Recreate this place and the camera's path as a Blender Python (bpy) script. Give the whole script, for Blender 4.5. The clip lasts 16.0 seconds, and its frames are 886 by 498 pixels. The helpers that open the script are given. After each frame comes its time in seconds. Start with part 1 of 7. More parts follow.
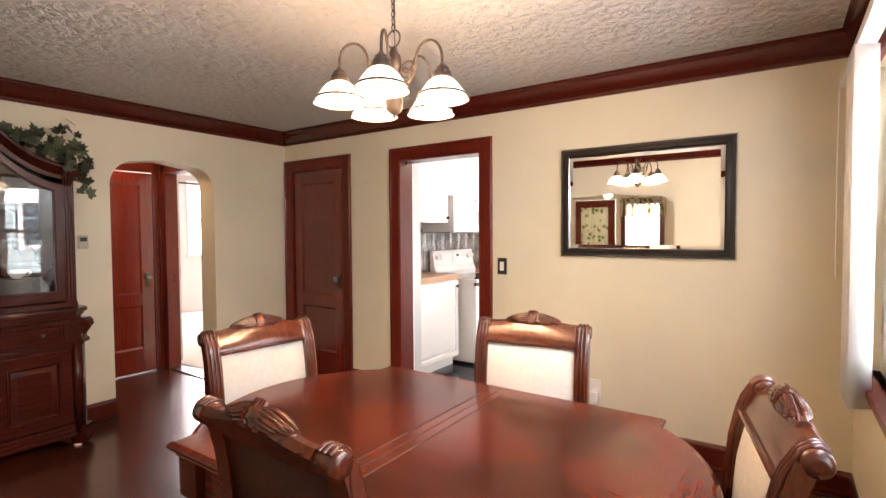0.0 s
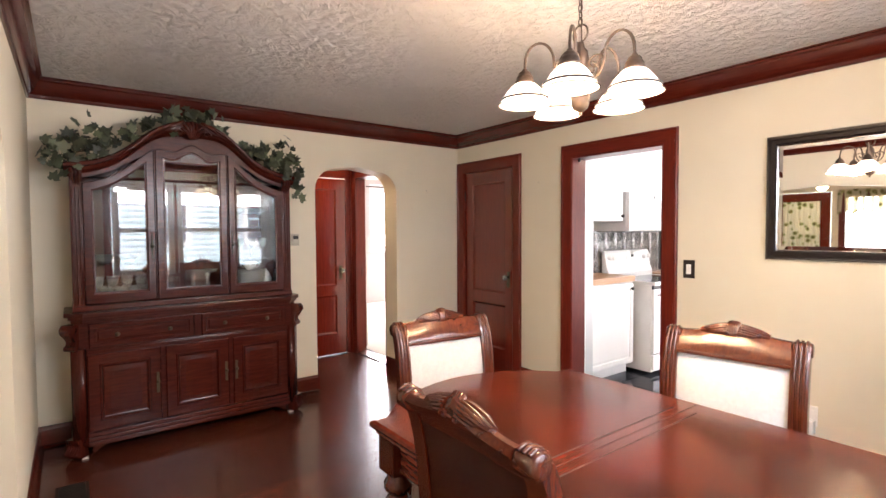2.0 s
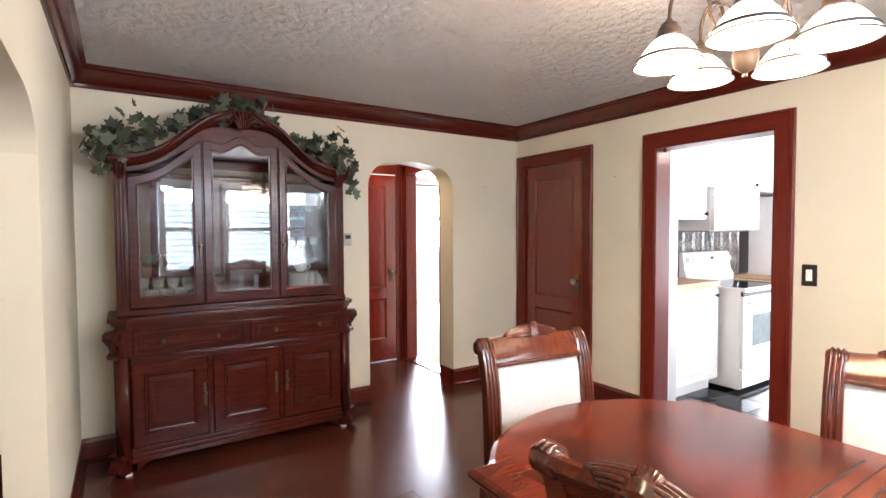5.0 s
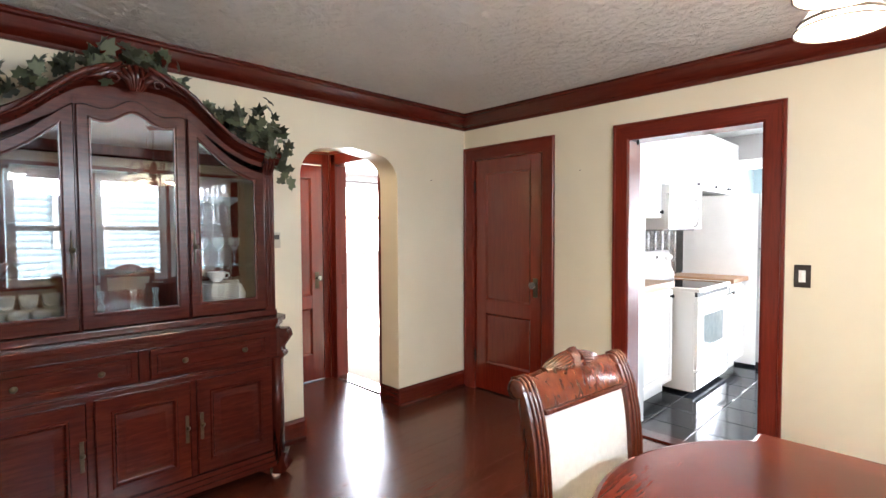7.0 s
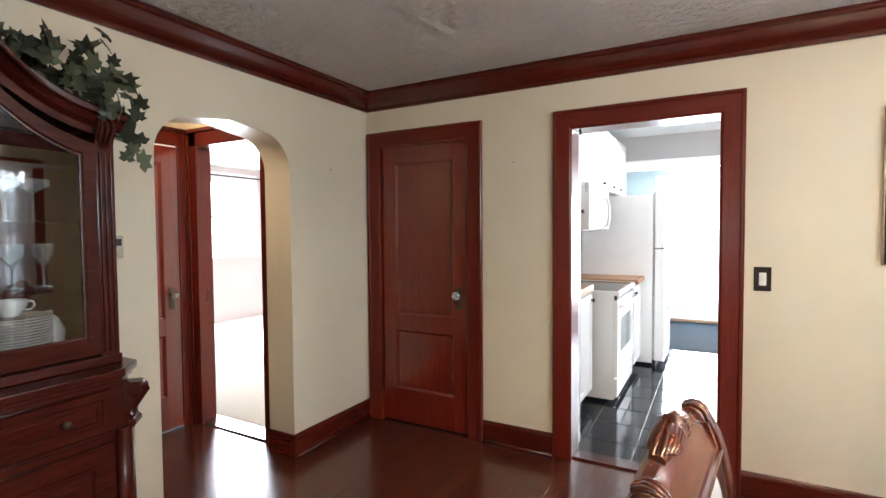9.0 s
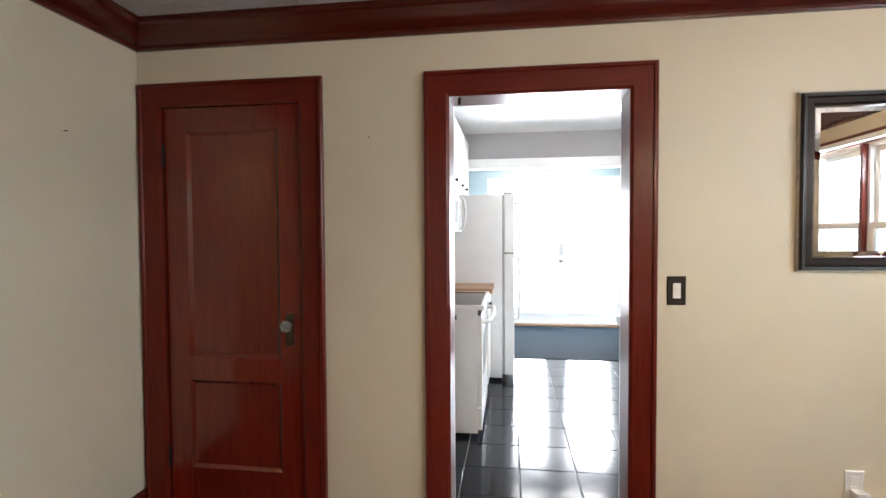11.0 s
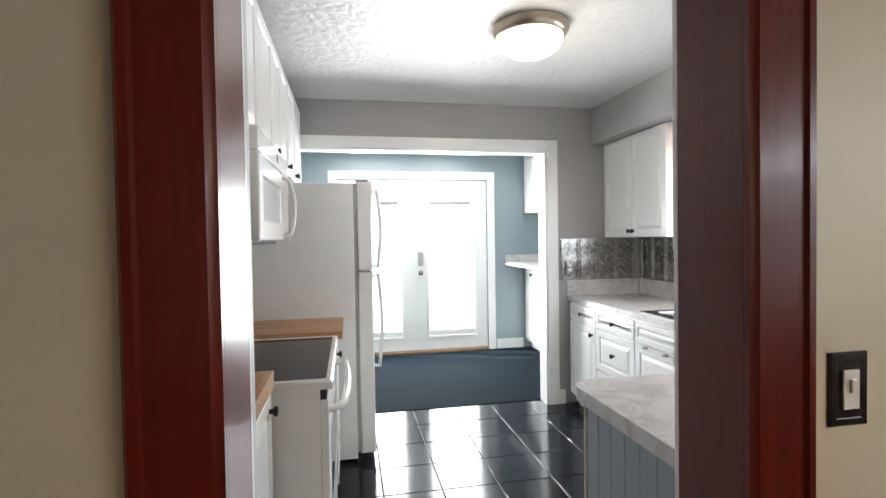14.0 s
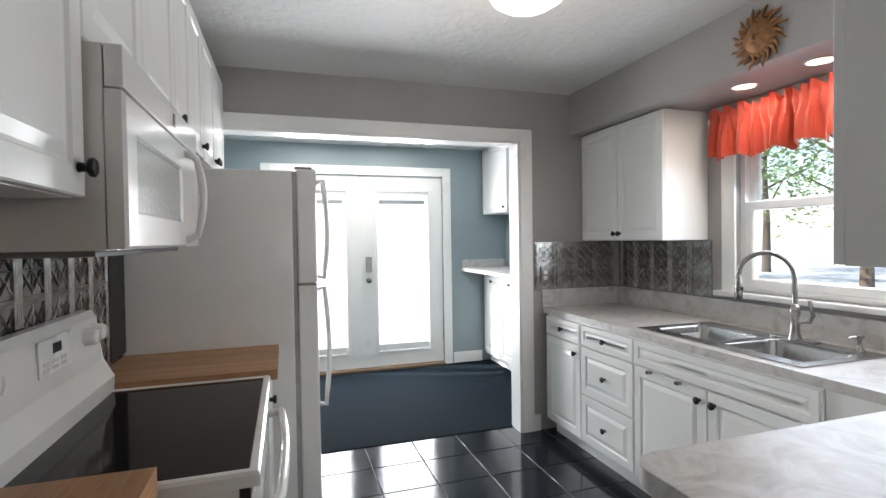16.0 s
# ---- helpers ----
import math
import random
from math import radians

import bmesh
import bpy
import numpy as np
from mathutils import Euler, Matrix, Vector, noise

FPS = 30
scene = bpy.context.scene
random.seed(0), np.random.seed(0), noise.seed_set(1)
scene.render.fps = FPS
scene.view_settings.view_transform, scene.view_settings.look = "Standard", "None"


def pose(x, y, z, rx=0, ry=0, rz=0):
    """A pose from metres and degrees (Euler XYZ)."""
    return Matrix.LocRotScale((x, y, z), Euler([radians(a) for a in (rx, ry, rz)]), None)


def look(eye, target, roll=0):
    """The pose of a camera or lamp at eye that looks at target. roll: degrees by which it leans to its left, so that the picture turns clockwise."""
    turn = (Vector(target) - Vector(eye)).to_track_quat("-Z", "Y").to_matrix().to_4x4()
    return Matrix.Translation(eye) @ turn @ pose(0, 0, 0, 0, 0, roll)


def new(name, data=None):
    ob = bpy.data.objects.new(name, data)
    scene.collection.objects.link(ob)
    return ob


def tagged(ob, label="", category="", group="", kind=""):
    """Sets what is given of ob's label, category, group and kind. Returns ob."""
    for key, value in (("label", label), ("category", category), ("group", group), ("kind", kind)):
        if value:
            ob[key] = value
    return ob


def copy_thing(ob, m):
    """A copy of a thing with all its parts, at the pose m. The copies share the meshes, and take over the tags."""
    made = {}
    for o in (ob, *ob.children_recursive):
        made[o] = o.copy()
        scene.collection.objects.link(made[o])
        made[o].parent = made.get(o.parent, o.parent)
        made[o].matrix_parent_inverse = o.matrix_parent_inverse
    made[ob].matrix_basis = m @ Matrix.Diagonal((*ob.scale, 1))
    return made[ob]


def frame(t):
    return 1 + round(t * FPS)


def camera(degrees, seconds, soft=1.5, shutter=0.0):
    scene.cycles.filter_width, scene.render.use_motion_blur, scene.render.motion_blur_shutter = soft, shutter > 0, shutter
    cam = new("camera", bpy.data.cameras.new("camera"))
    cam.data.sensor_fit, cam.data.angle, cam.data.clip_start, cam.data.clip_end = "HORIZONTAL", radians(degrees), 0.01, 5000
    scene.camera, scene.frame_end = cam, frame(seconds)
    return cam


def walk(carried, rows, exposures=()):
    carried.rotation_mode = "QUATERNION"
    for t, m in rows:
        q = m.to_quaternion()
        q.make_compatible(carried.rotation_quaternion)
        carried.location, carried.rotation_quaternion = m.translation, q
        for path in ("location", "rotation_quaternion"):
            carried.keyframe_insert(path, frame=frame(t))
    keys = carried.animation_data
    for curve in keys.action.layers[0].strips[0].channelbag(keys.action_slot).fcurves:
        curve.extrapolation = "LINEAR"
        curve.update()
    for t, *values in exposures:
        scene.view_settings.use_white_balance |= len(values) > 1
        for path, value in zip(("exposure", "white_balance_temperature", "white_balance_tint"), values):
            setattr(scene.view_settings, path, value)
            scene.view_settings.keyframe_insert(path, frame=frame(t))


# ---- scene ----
cam = camera(83.7, 16.0)
ROWS = [
    (0, -0.049, -0.047, 1.424, 34.48, -2.04, 0.33),
    (0.5, -0.067, -0.065, 1.427, 39.22, -2.08, 0.28),
    (1, -0.082, -0.098, 1.429, 44.39, -2.12, 0.31),
    (1.5, -0.102, -0.099, 1.432, 48.90, -2.16, 0.31),
    (2, -0.106, -0.102, 1.434, 52.99, -2.16, 0.33),
    (2.5, -0.109, -0.103, 1.438, 55.73, -2.20, 0.35),
    (3, -0.123, -0.107, 1.432, 57.41, -2.13, 0.32),
    (3.5, -0.171, -0.102, 1.428, 58.03, -2.12, 0.31),
    (6, -0.905, -0.052, 1.428, 53.13, -2.17, 0.09),
    (6.5, -1.082, -0.047, 1.433, 49.00, -2.21, 0.12),
    (7, -1.246, -0.025, 1.421, 45.39, -2.19, 0.26),
    (7.5, -1.435, -0.003, 1.425, 41.63, -2.21, 0.28),
    (8, -1.608, 0.057, 1.430, 38.04, -2.22, 0.40),
    (8.5, -1.823, 0.137, 1.431, 33.65, -2.17, 0.39),
    (9, -1.996, 0.258, 1.422, 28.94, -2.16, 0.43),
    (9.5, -2.157, 0.411, 1.424, 23.51, -2.15, 0.49),
    (12, -2.591, 1.548, 1.404, -0.90, -1.59, 0.54),
    (12.5, -2.603, 1.822, 1.411, -4.19, -1.50, 0.81),
    (13, -2.603, 2.099, 1.421, -6.38, -1.51, 0.77),
    (13.5, -2.599, 2.358, 1.420, -8.31, -1.43, 0.81),
    (14, -2.603, 2.585, 1.423, -10.80, -1.31, 0.89),
    (14.5, -2.601, 2.782, 1.426, -13.01, -1.35, 0.80),
    (15, -2.594, 2.971, 1.425, -14.90, -1.30, 0.88),
    (15.5, -2.598, 3.117, 1.427, -16.19, -1.16, 0.91),
    (16, -2.608, 3.227, 1.430, -17.75, -1.11, 0.84),
]
EXPOSURES = [(0.0, 3.05, 7300, 22), (3.5, 3.5, 6400, 20), (7.0, 3.55, 6200, 13), (9.5, 2.98, 6200, 12), (12.0, 2.7, 6250, 12), (13.0, 2.5, 6400, 12), (13.5, 2.25, 6450, 12), (14.5, 1.68, 6500, 11), (16.0, 1.3, 6480, 12)]
walk(cam, [(t, pose(x, y, z, 90 + pitch, roll, yaw)) for t, x, y, z, yaw, pitch, roll in ROWS], EXPOSURES)

# ---------------------------------------------------------------- world and light
world = bpy.data.worlds.new("sky_world")
scene.world = world
world.use_nodes = True
wn, wl = world.node_tree.nodes, world.node_tree.links
sky = wn.new("ShaderNodeTexSky")
sky.sky_type = 'NISHITA'
sky.sun_disc = False
SUN_EL, SUN_AZ = radians(42), radians(-70)
sky.sun_elevation, sky.sun_rotation = SUN_EL, SUN_AZ
sky.air_density, sky.dust_density = 1.0, 0.5
wn["Background"].inputs[1].default_value = 0.15
wl.new(sky.outputs[0], wn["Background"].inputs[0])

sun_data = bpy.data.lights.new("sun", 'SUN')
sun_data.energy, sun_data.angle, sun_data.color = 4.5, radians(0.6), (1.0, 0.95, 0.87)
sun = new("sun", sun_data)
sun_dir = Vector((math.sin(SUN_AZ) * math.cos(SUN_EL), math.cos(SUN_AZ) * math.cos(SUN_EL), math.sin(SUN_EL)))
sun.matrix_world = look(sun_dir * 40, (0, 0, 0))


def window_light(name, x, y, z, w, h, towards, watts, color=(0.86, 0.93, 1.0)):
    """Skylight that enters by a window opening: an area lamp in the opening, facing into the room."""
    d = bpy.data.lights.new(name, 'AREA')
    d.shape, d.size, d.size_y, d.energy, d.color = 'RECTANGLE', w, h, watts, color
    ob = new(name, d)
    ob.matrix_world = look((x, y, z), (x + towards[0], y + towards[1], z + towards[2]))
    return ob


window_light("skylight_dining_a", 0.40, 0.745, 1.95, 0.72, 0.22, (-1, 0.15, -0.35), 3.6)
window_light("skylight_dining_b", 0.40, 1.535, 1.95, 0.72, 0.22, (-1, 0.05, -0.35), 4.4)
window_light("skylight_dining_c", 0.40, 2.325, 1.95, 0.70, 0.22, (-1, -0.2, -0.35), 1.0)
window_light("skylight_sink", 0.02, 4.75, 1.55, 1.3, 0.8, (-1, 0, -0.7), 7.5)
window_light("skylight_french_door_a", -2.27, 8.50, 1.15, 0.58, 1.6, (0, -1, -0.1), 21, (0.94, 0.975, 1.0))
window_light("skylight_french_door_b", -1.35, 8.50, 1.15, 0.58, 1.6, (0, -1, -0.1), 21, (0.94, 0.975, 1.0))
window_light("skylight_bedroom", -8.72, 5.35, 1.65, 1.2, 1.2, (1, 0, -0.25), 42)
window_light("skylight_living", -2.5, -4.42, 1.42, 0.66, 1.1, (0, 1, 0), 1.8)


def bulb(name, x, y, z, watts, color=(1.0, 0.73, 0.45), size=0.03):
    d = bpy.data.lights.new(name, 'POINT')
    d.energy, d.color, d.shadow_soft_size = watts, color, size
    ob = new(name, d)
    ob.location = (x, y, z)
    return ob


# ---------------------------------------------------------------- materials
def mat_new(name):
    m = bpy.data.materials.new(name)
    m.use_nodes = True
    nt = m.node_tree
    return m, nt.nodes, nt.links, nt.nodes["Principled BSDF"]


def mapped(nodes, links, scale=(1, 1, 1), coords="Object"):
    tc = nodes.new("ShaderNodeTexCoord")
    mp = nodes.new("ShaderNodeMapping")
    mp.inputs["Scale"].default_value = scale
    links.new(tc.outputs[coords], mp.inputs["Vector"])
    return mp.outputs[0]


def noise_tex(nodes, links, vec, scale, detail=4.0, rough=0.55, distort=0.0):
    n = nodes.new("ShaderNodeTexNoise")
    n.inputs["Scale"].default_value, n.inputs["Detail"].default_value = scale, detail
    n.inputs["Roughness"].default_value, n.inputs["Distortion"].default_value = rough, distort
    links.new(vec, n.inputs["Vector"])
    return n.outputs["Fac"]


def ramp(nodes, links, fac, stops):
    r = nodes.new("ShaderNodeValToRGB")
    while len(r.color_ramp.elements) < len(stops):
        r.color_ramp.elements.new(0.5)
    for e, (p, c) in zip(r.color_ramp.elements, stops):
        e.position, e.color = p, (*c, 1)
    links.new(fac, r.inputs[0])
    return r.outputs[0]


def mixed(nodes, links, fac, a, b, mode='MIX'):
    n = nodes.new("ShaderNodeMix")
    n.data_type, n.blend_type = 'RGBA', mode
    for sock, v in ((n.inputs[0], fac), (n.inputs[6], a), (n.inputs[7], b)):
        if isinstance(v, (int, float)):
            sock.default_value = v
        elif isinstance(v, tuple):
            sock.default_value = (*v, 1)
        else:
            links.new(v, sock)
    return n.outputs[2]


def bumped(nodes, links, bsdf, height, strength, dist=0.01):
    b = nodes.new("ShaderNodeBump")
    b.inputs["Strength"].default_value, b.inputs["Distance"].default_value = strength, dist
    links.new(height, b.inputs["Height"])
    links.new(b.outputs[0], bsdf.inputs["Normal"])


def to_range(nodes, links, fac, lo, hi):
    n = nodes.new("ShaderNodeMapRange")
    n.inputs[3].default_value, n.inputs[4].default_value = lo, hi
    links.new(fac, n.inputs[0])
    return n.outputs[0]


def wood_mat(name, dark, mid, light, rough=0.28, grain=(1, 14, 14), scale=3.0, coat=0.3, vary=0.25, bump=0.06, spec=0.5):
    """Varnished timber: stretched grain, broader tone drift, a little gloss variation, tone shift object by object."""
    m, n, l, b = mat_new(name)
    v = mapped(n, l, grain)
    fine = noise_tex(n, l, v, scale * 4, 6, 0.65, 0.4)
    broad = noise_tex(n, l, mapped(n, l, (1, 1, 1)), 1.7, 3)
    c = ramp(n, l, fine, [(0.25, dark), (0.5, mid), (0.78, light)])
    c = mixed(n, l, to_range(n, l, broad, 0.0, 0.45), c, dark)
    info = n.new("ShaderNodeObjectInfo")
    hsv = n.new("ShaderNodeHueSaturation")
    l.new(to_range(n, l, info.outputs["Random"], 1 - vary, 1 + vary), hsv.inputs["Value"])
    l.new(c, hsv.inputs["Color"])
    l.new(hsv.outputs[0], b.inputs["Base Color"])
    l.new(to_range(n, l, broad, rough * 0.75, rough * 1.35), b.inputs["Roughness"])
    b.inputs["Coat Weight"].default_value, b.inputs["Coat Roughness"].default_value = coat, 0.12
    b.inputs["Specular IOR Level"].default_value = spec
    bumped(n, l, b, fine, bump, 0.004)
    return m


def paint_mat(name, col, rough=0.55, var=0.06, bump=0.05, scale=90.0, mottle=1.3):
    """Rolled wall paint: orange-peel relief and a slow drift in tone."""
    m, n, l, b = mat_new(name)
    v = mapped(n, l)
    big = noise_tex(n, l, v, mottle, 3)
    dark = tuple(c * (1 - var) for c in col)
    lite = tuple(min(1, c * (1 + var)) for c in col)
    l.new(ramp(n, l, big, [(0.3, dark), (0.7, lite)]), b.inputs["Base Color"])
    fine = noise_tex(n, l, v, scale, 3)
    l.new(to_range(n, l, big, rough * 0.9, rough * 1.1), b.inputs["Roughness"])
    bumped(n, l, b, fine, bump, 0.003)
    return m


def plain_mat(name, col, rough=0.4, metal=0.0, var=0.12, scale=14.0, bump=0.03, coat=0.0):
    m, n, l, b = mat_new(name)
    v = mapped(n, l)
    f = noise_tex(n, l, v, scale, 4)
    l.new(ramp(n, l, f, [(0.3, tuple(c * (1 - var) for c in col)), (0.7, tuple(min(1, c * (1 + var)) for c in col))]), b.inputs["Base Color"])
    l.new(to_range(n, l, f, rough * 0.8, rough * 1.25), b.inputs["Roughness"])
    b.inputs["Metallic"].default_value = metal
    b.inputs["Coat Weight"].default_value = coat
    bumped(n, l, b, noise_tex(n, l, v, scale * 6, 2), bump, 0.002)
    return m


def glow_mat(name, col, strength):
    m, n, l, b = mat_new(name)
    b.inputs["Base Color"].default_value = (*col, 1)
    b.inputs["Emission Color"].default_value = (*col, 1)
    b.inputs["Emission Strength"].default_value = strength
    b.inputs["Roughness"].default_value = 0.25
    return m


def glass_mat(name, tint=(0.97, 0.99, 0.98), rough=0.0, clear=0.0):
    m, n, l, b = mat_new(name)
    b.inputs["Base Color"].default_value = (*tint, 1)
    b.inputs["Roughness"].default_value = rough
    b.inputs["Transmission Weight"].default_value = 1.0
    b.inputs["IOR"].default_value = 1.45
    return m


def pane_mat(name, reflect=0.10, tint=(1, 1, 1)):
    """Thin flat glass: mostly clear, mirror gloss that grows towards grazing views."""
    m, n, l, b = mat_new(name)
    n.remove(b)
    tr, gl, mx, fr = n.new("ShaderNodeBsdfTransparent"), n.new("ShaderNodeBsdfGlossy"), n.new("ShaderNodeMixShader"), n.new("ShaderNodeLayerWeight")
    tr.inputs[0].default_value = (*tint, 1)
    gl.inputs["Roughness"].default_value = 0.01
    fr.inputs[0].default_value = 0.5
    steep = n.new("ShaderNodeMath")
    steep.operation, steep.inputs[1].default_value = 'POWER', 4.0
    l.new(fr.outputs["Facing"], steep.inputs[0])
    mr = n.new("ShaderNodeMapRange")
    mr.inputs[3].default_value, mr.inputs[4].default_value = reflect, 1.0
    l.new(steep.outputs[0], mr.inputs[0])
    l.new(mr.outputs[0], mx.inputs[0])
    l.new(tr.outputs[0], mx.inputs[1])
    l.new(gl.outputs[0], mx.inputs[2])
    l.new(mx.outputs[0], n["Material Output"].inputs[0])
    return m


M_WALL = paint_mat("cream_wall_paint", (0.66, 0.595, 0.455), 0.45, 0.04, 0.06, 120)
M_GREY = paint_mat("grey_wall_paint", (0.36, 0.35, 0.345), 0.5, 0.04, 0.06, 120)
M_BLUE = paint_mat("blue_grey_wall_paint", (0.255, 0.315, 0.335), 0.5, 0.04, 0.06, 120)
M_RETURN = paint_mat("pale_grey_return_paint", (0.52, 0.545, 0.545), 0.55, 0.04, 0.05, 90)
M_TAUPE = paint_mat("taupe_wall_paint", (0.55, 0.48, 0.46), 0.6, 0.04, 0.06, 120)
M_WHITE = paint_mat("white_gloss_paint", (0.80, 0.80, 0.78), 0.28, 0.03, 0.02, 60)
M_CAB = paint_mat("white_cabinet_foil", (0.79, 0.79, 0.77), 0.3, 0.025, 0.015, 50)
M_APPL = plain_mat("white_appliance_enamel", (0.78, 0.77, 0.75), 0.22, 0, 0.03, 5, 0.012, 0.3)
M_TRIM = wood_mat("mahogany_trim", (0.074, 0.0064, 0.0033), (0.124, 0.0125, 0.0056), (0.166, 0.0215, 0.0088), 0.30, (10, 10, 0.7), 2.2, 0.08, 0.18, 0.06, 0.3)
M_TRIMX = wood_mat("mahogany_trim_along", (0.046, 0.0050, 0.0028), (0.080, 0.0092, 0.0046), (0.118, 0.0165, 0.0074), 0.22, (0.7, 10, 10), 2.2, 0.25, 0.12)
M_HEAD = wood_mat("mahogany_head_board", (0.074, 0.0064, 0.0033), (0.124, 0.0125, 0.0056), (0.166, 0.0215, 0.0088), 0.30, (0.7, 10, 10), 2.2, 0.08, 0.1, 0.06, 0.3)
M_TRIMY = wood_mat("mahogany_trim_across", (0.046, 0.0050, 0.0028), (0.080, 0.0092, 0.0046), (0.118, 0.0165, 0.0074), 0.22, (10, 0.7, 10), 2.2, 0.25, 0.12)
M_DOOR = wood_mat("mahogany_door", (0.100, 0.0072, 0.0035), (0.152, 0.0130, 0.0055), (0.195, 0.0215, 0.0085), 0.15, (9, 9, 0.6), 1.8, 0.5, 0.1)
M_HUTCH = wood_mat("dark_cherry_hutch", (0.028, 0.0043, 0.0029), (0.058, 0.0088, 0.0050), (0.096, 0.0165, 0.0086), 0.22, (8, 0.9, 8), 2.0, 0.05, 0.12, 0.06, 0.3)
M_HUTCHV = wood_mat("dark_cherry_upright", (0.028, 0.0043, 0.0029), (0.058, 0.0088, 0.0050), (0.096, 0.0165, 0.0086), 0.22, (8, 8, 0.9), 2.0, 0.05, 0.12, 0.06, 0.3)
M_CHAIR = wood_mat("cherry_chair_wood", (0.034, 0.0060, 0.003), (0.074, 0.0150, 0.006), (0.122, 0.030, 0.0105), 0.22, (7, 7, 1.2), 2.0, 0.25, 0.1, 0.012)
M_TABLE = wood_mat("cherry_table_veneer", (0.060, 0.010, 0.006), (0.115, 0.023, 0.011), (0.165, 0.040, 0.018), 0.22, (0.9, 9, 9), 1.8, 0.35, 0.14)
M_TABLE2 = wood_mat("dark_table_veneer", (0.040, 0.0065, 0.004), (0.075, 0.013, 0.007), (0.11, 0.023, 0.011), 0.18, (9, 0.9, 9), 1.8, 0.08, 0.14, 0.012, 0.26)
M_BUTCHER = wood_mat("butcher_block", (0.33, 0.155, 0.065), (0.45, 0.24, 0.11), (0.54, 0.33, 0.17), 0.4, (12, 0.8, 12), 2.0, 0.1, 0.12)
M_BUTCHER_X = wood_mat("butcher_block_across", (0.33, 0.155, 0.065), (0.45, 0.24, 0.11), (0.54, 0.33, 0.17), 0.4, (0.8, 12, 12), 2.0, 0.1, 0.14)
M_BLACK = plain_mat("black_knob_metal", (0.012, 0.012, 0.013), 0.35, 0.4)
M_GLASSBLACK = plain_mat("black_ceramic_glass", (0.010, 0.009, 0.009), 0.07, 0, 0.1, 3, 0.0)
M_GLASSBLACK.node_tree.nodes["Principled BSDF"].inputs["Specular IOR Level"].default_value = 0.18
M_DARK = plain_mat("dark_gap", (0.015, 0.014, 0.014), 0.6)
M_STEEL = plain_mat("brushed_steel", (0.40, 0.395, 0.39), 0.24, 1.0, 0.06, 40)
M_CHROME = plain_mat("nickel", (0.42, 0.405, 0.385), 0.2, 1.0, 0.05, 20)
M_RING = plain_mat("warm_satin_nickel", (0.46, 0.39, 0.30), 0.3, 1.0, 0.05, 20)
M_BRONZE = plain_mat("aged_bronze", (0.060, 0.042, 0.033), 0.42, 0.5, 0.25, 30)
M_BRASS = plain_mat("antique_brass", (0.075, 0.052, 0.030), 0.45, 0.8, 0.35, 40)
M_TIN = plain_mat("pressed_tin", (0.34, 0.325, 0.31), 0.20, 0.9, 0.4, 18, 0.08)
M_CRYSTAL = glass_mat("crystal_glass", (0.93, 0.95, 0.95), 0.05)
M_CRYSTAL.node_tree.nodes["Principled BSDF"].inputs["Transmission Weight"].default_value = 0.86
M_KNOBGLASS = plain_mat("cut_glass_knob", (0.86, 0.86, 0.83), 0.08, 0, 0.1, 60, 0.0, 0.6)
M_KNOBGLASS.node_tree.nodes["Principled BSDF"].inputs["Transmission Weight"].default_value = 0.8
M_PANE = pane_mat("window_glass", 0.04)
M_CABGLASS = pane_mat("display_glass", 0.095, (0.93, 0.96, 0.97))
M_SHELFGLASS = pane_mat("shelf_glass", 0.02, (0.86, 0.94, 0.92))
M_MIRROR = plain_mat("silvered_mirror", (0.88, 0.88, 0.86), 0.015, 1.0, 0.0, 2, 0.0)
M_PORCELAIN = plain_mat("white_porcelain", (0.78, 0.76, 0.72), 0.15, 0, 0.03, 9, 0.01, 0.4)
M_FABRIC = plain_mat("ivory_upholstery", (0.86, 0.855, 0.83), 0.85, 0, 0.05, 60, 0.12)
M_SHADE = glow_mat("lit_opal_glass", (1.0, 0.86, 0.66), 0.5)
M_DOME = glow_mat("lit_ceiling_glass", (1.0, 0.93, 0.82), 0.9)
M_SPOT = glow_mat("lit_downlight", (1.0, 0.85, 0.65), 2.5)


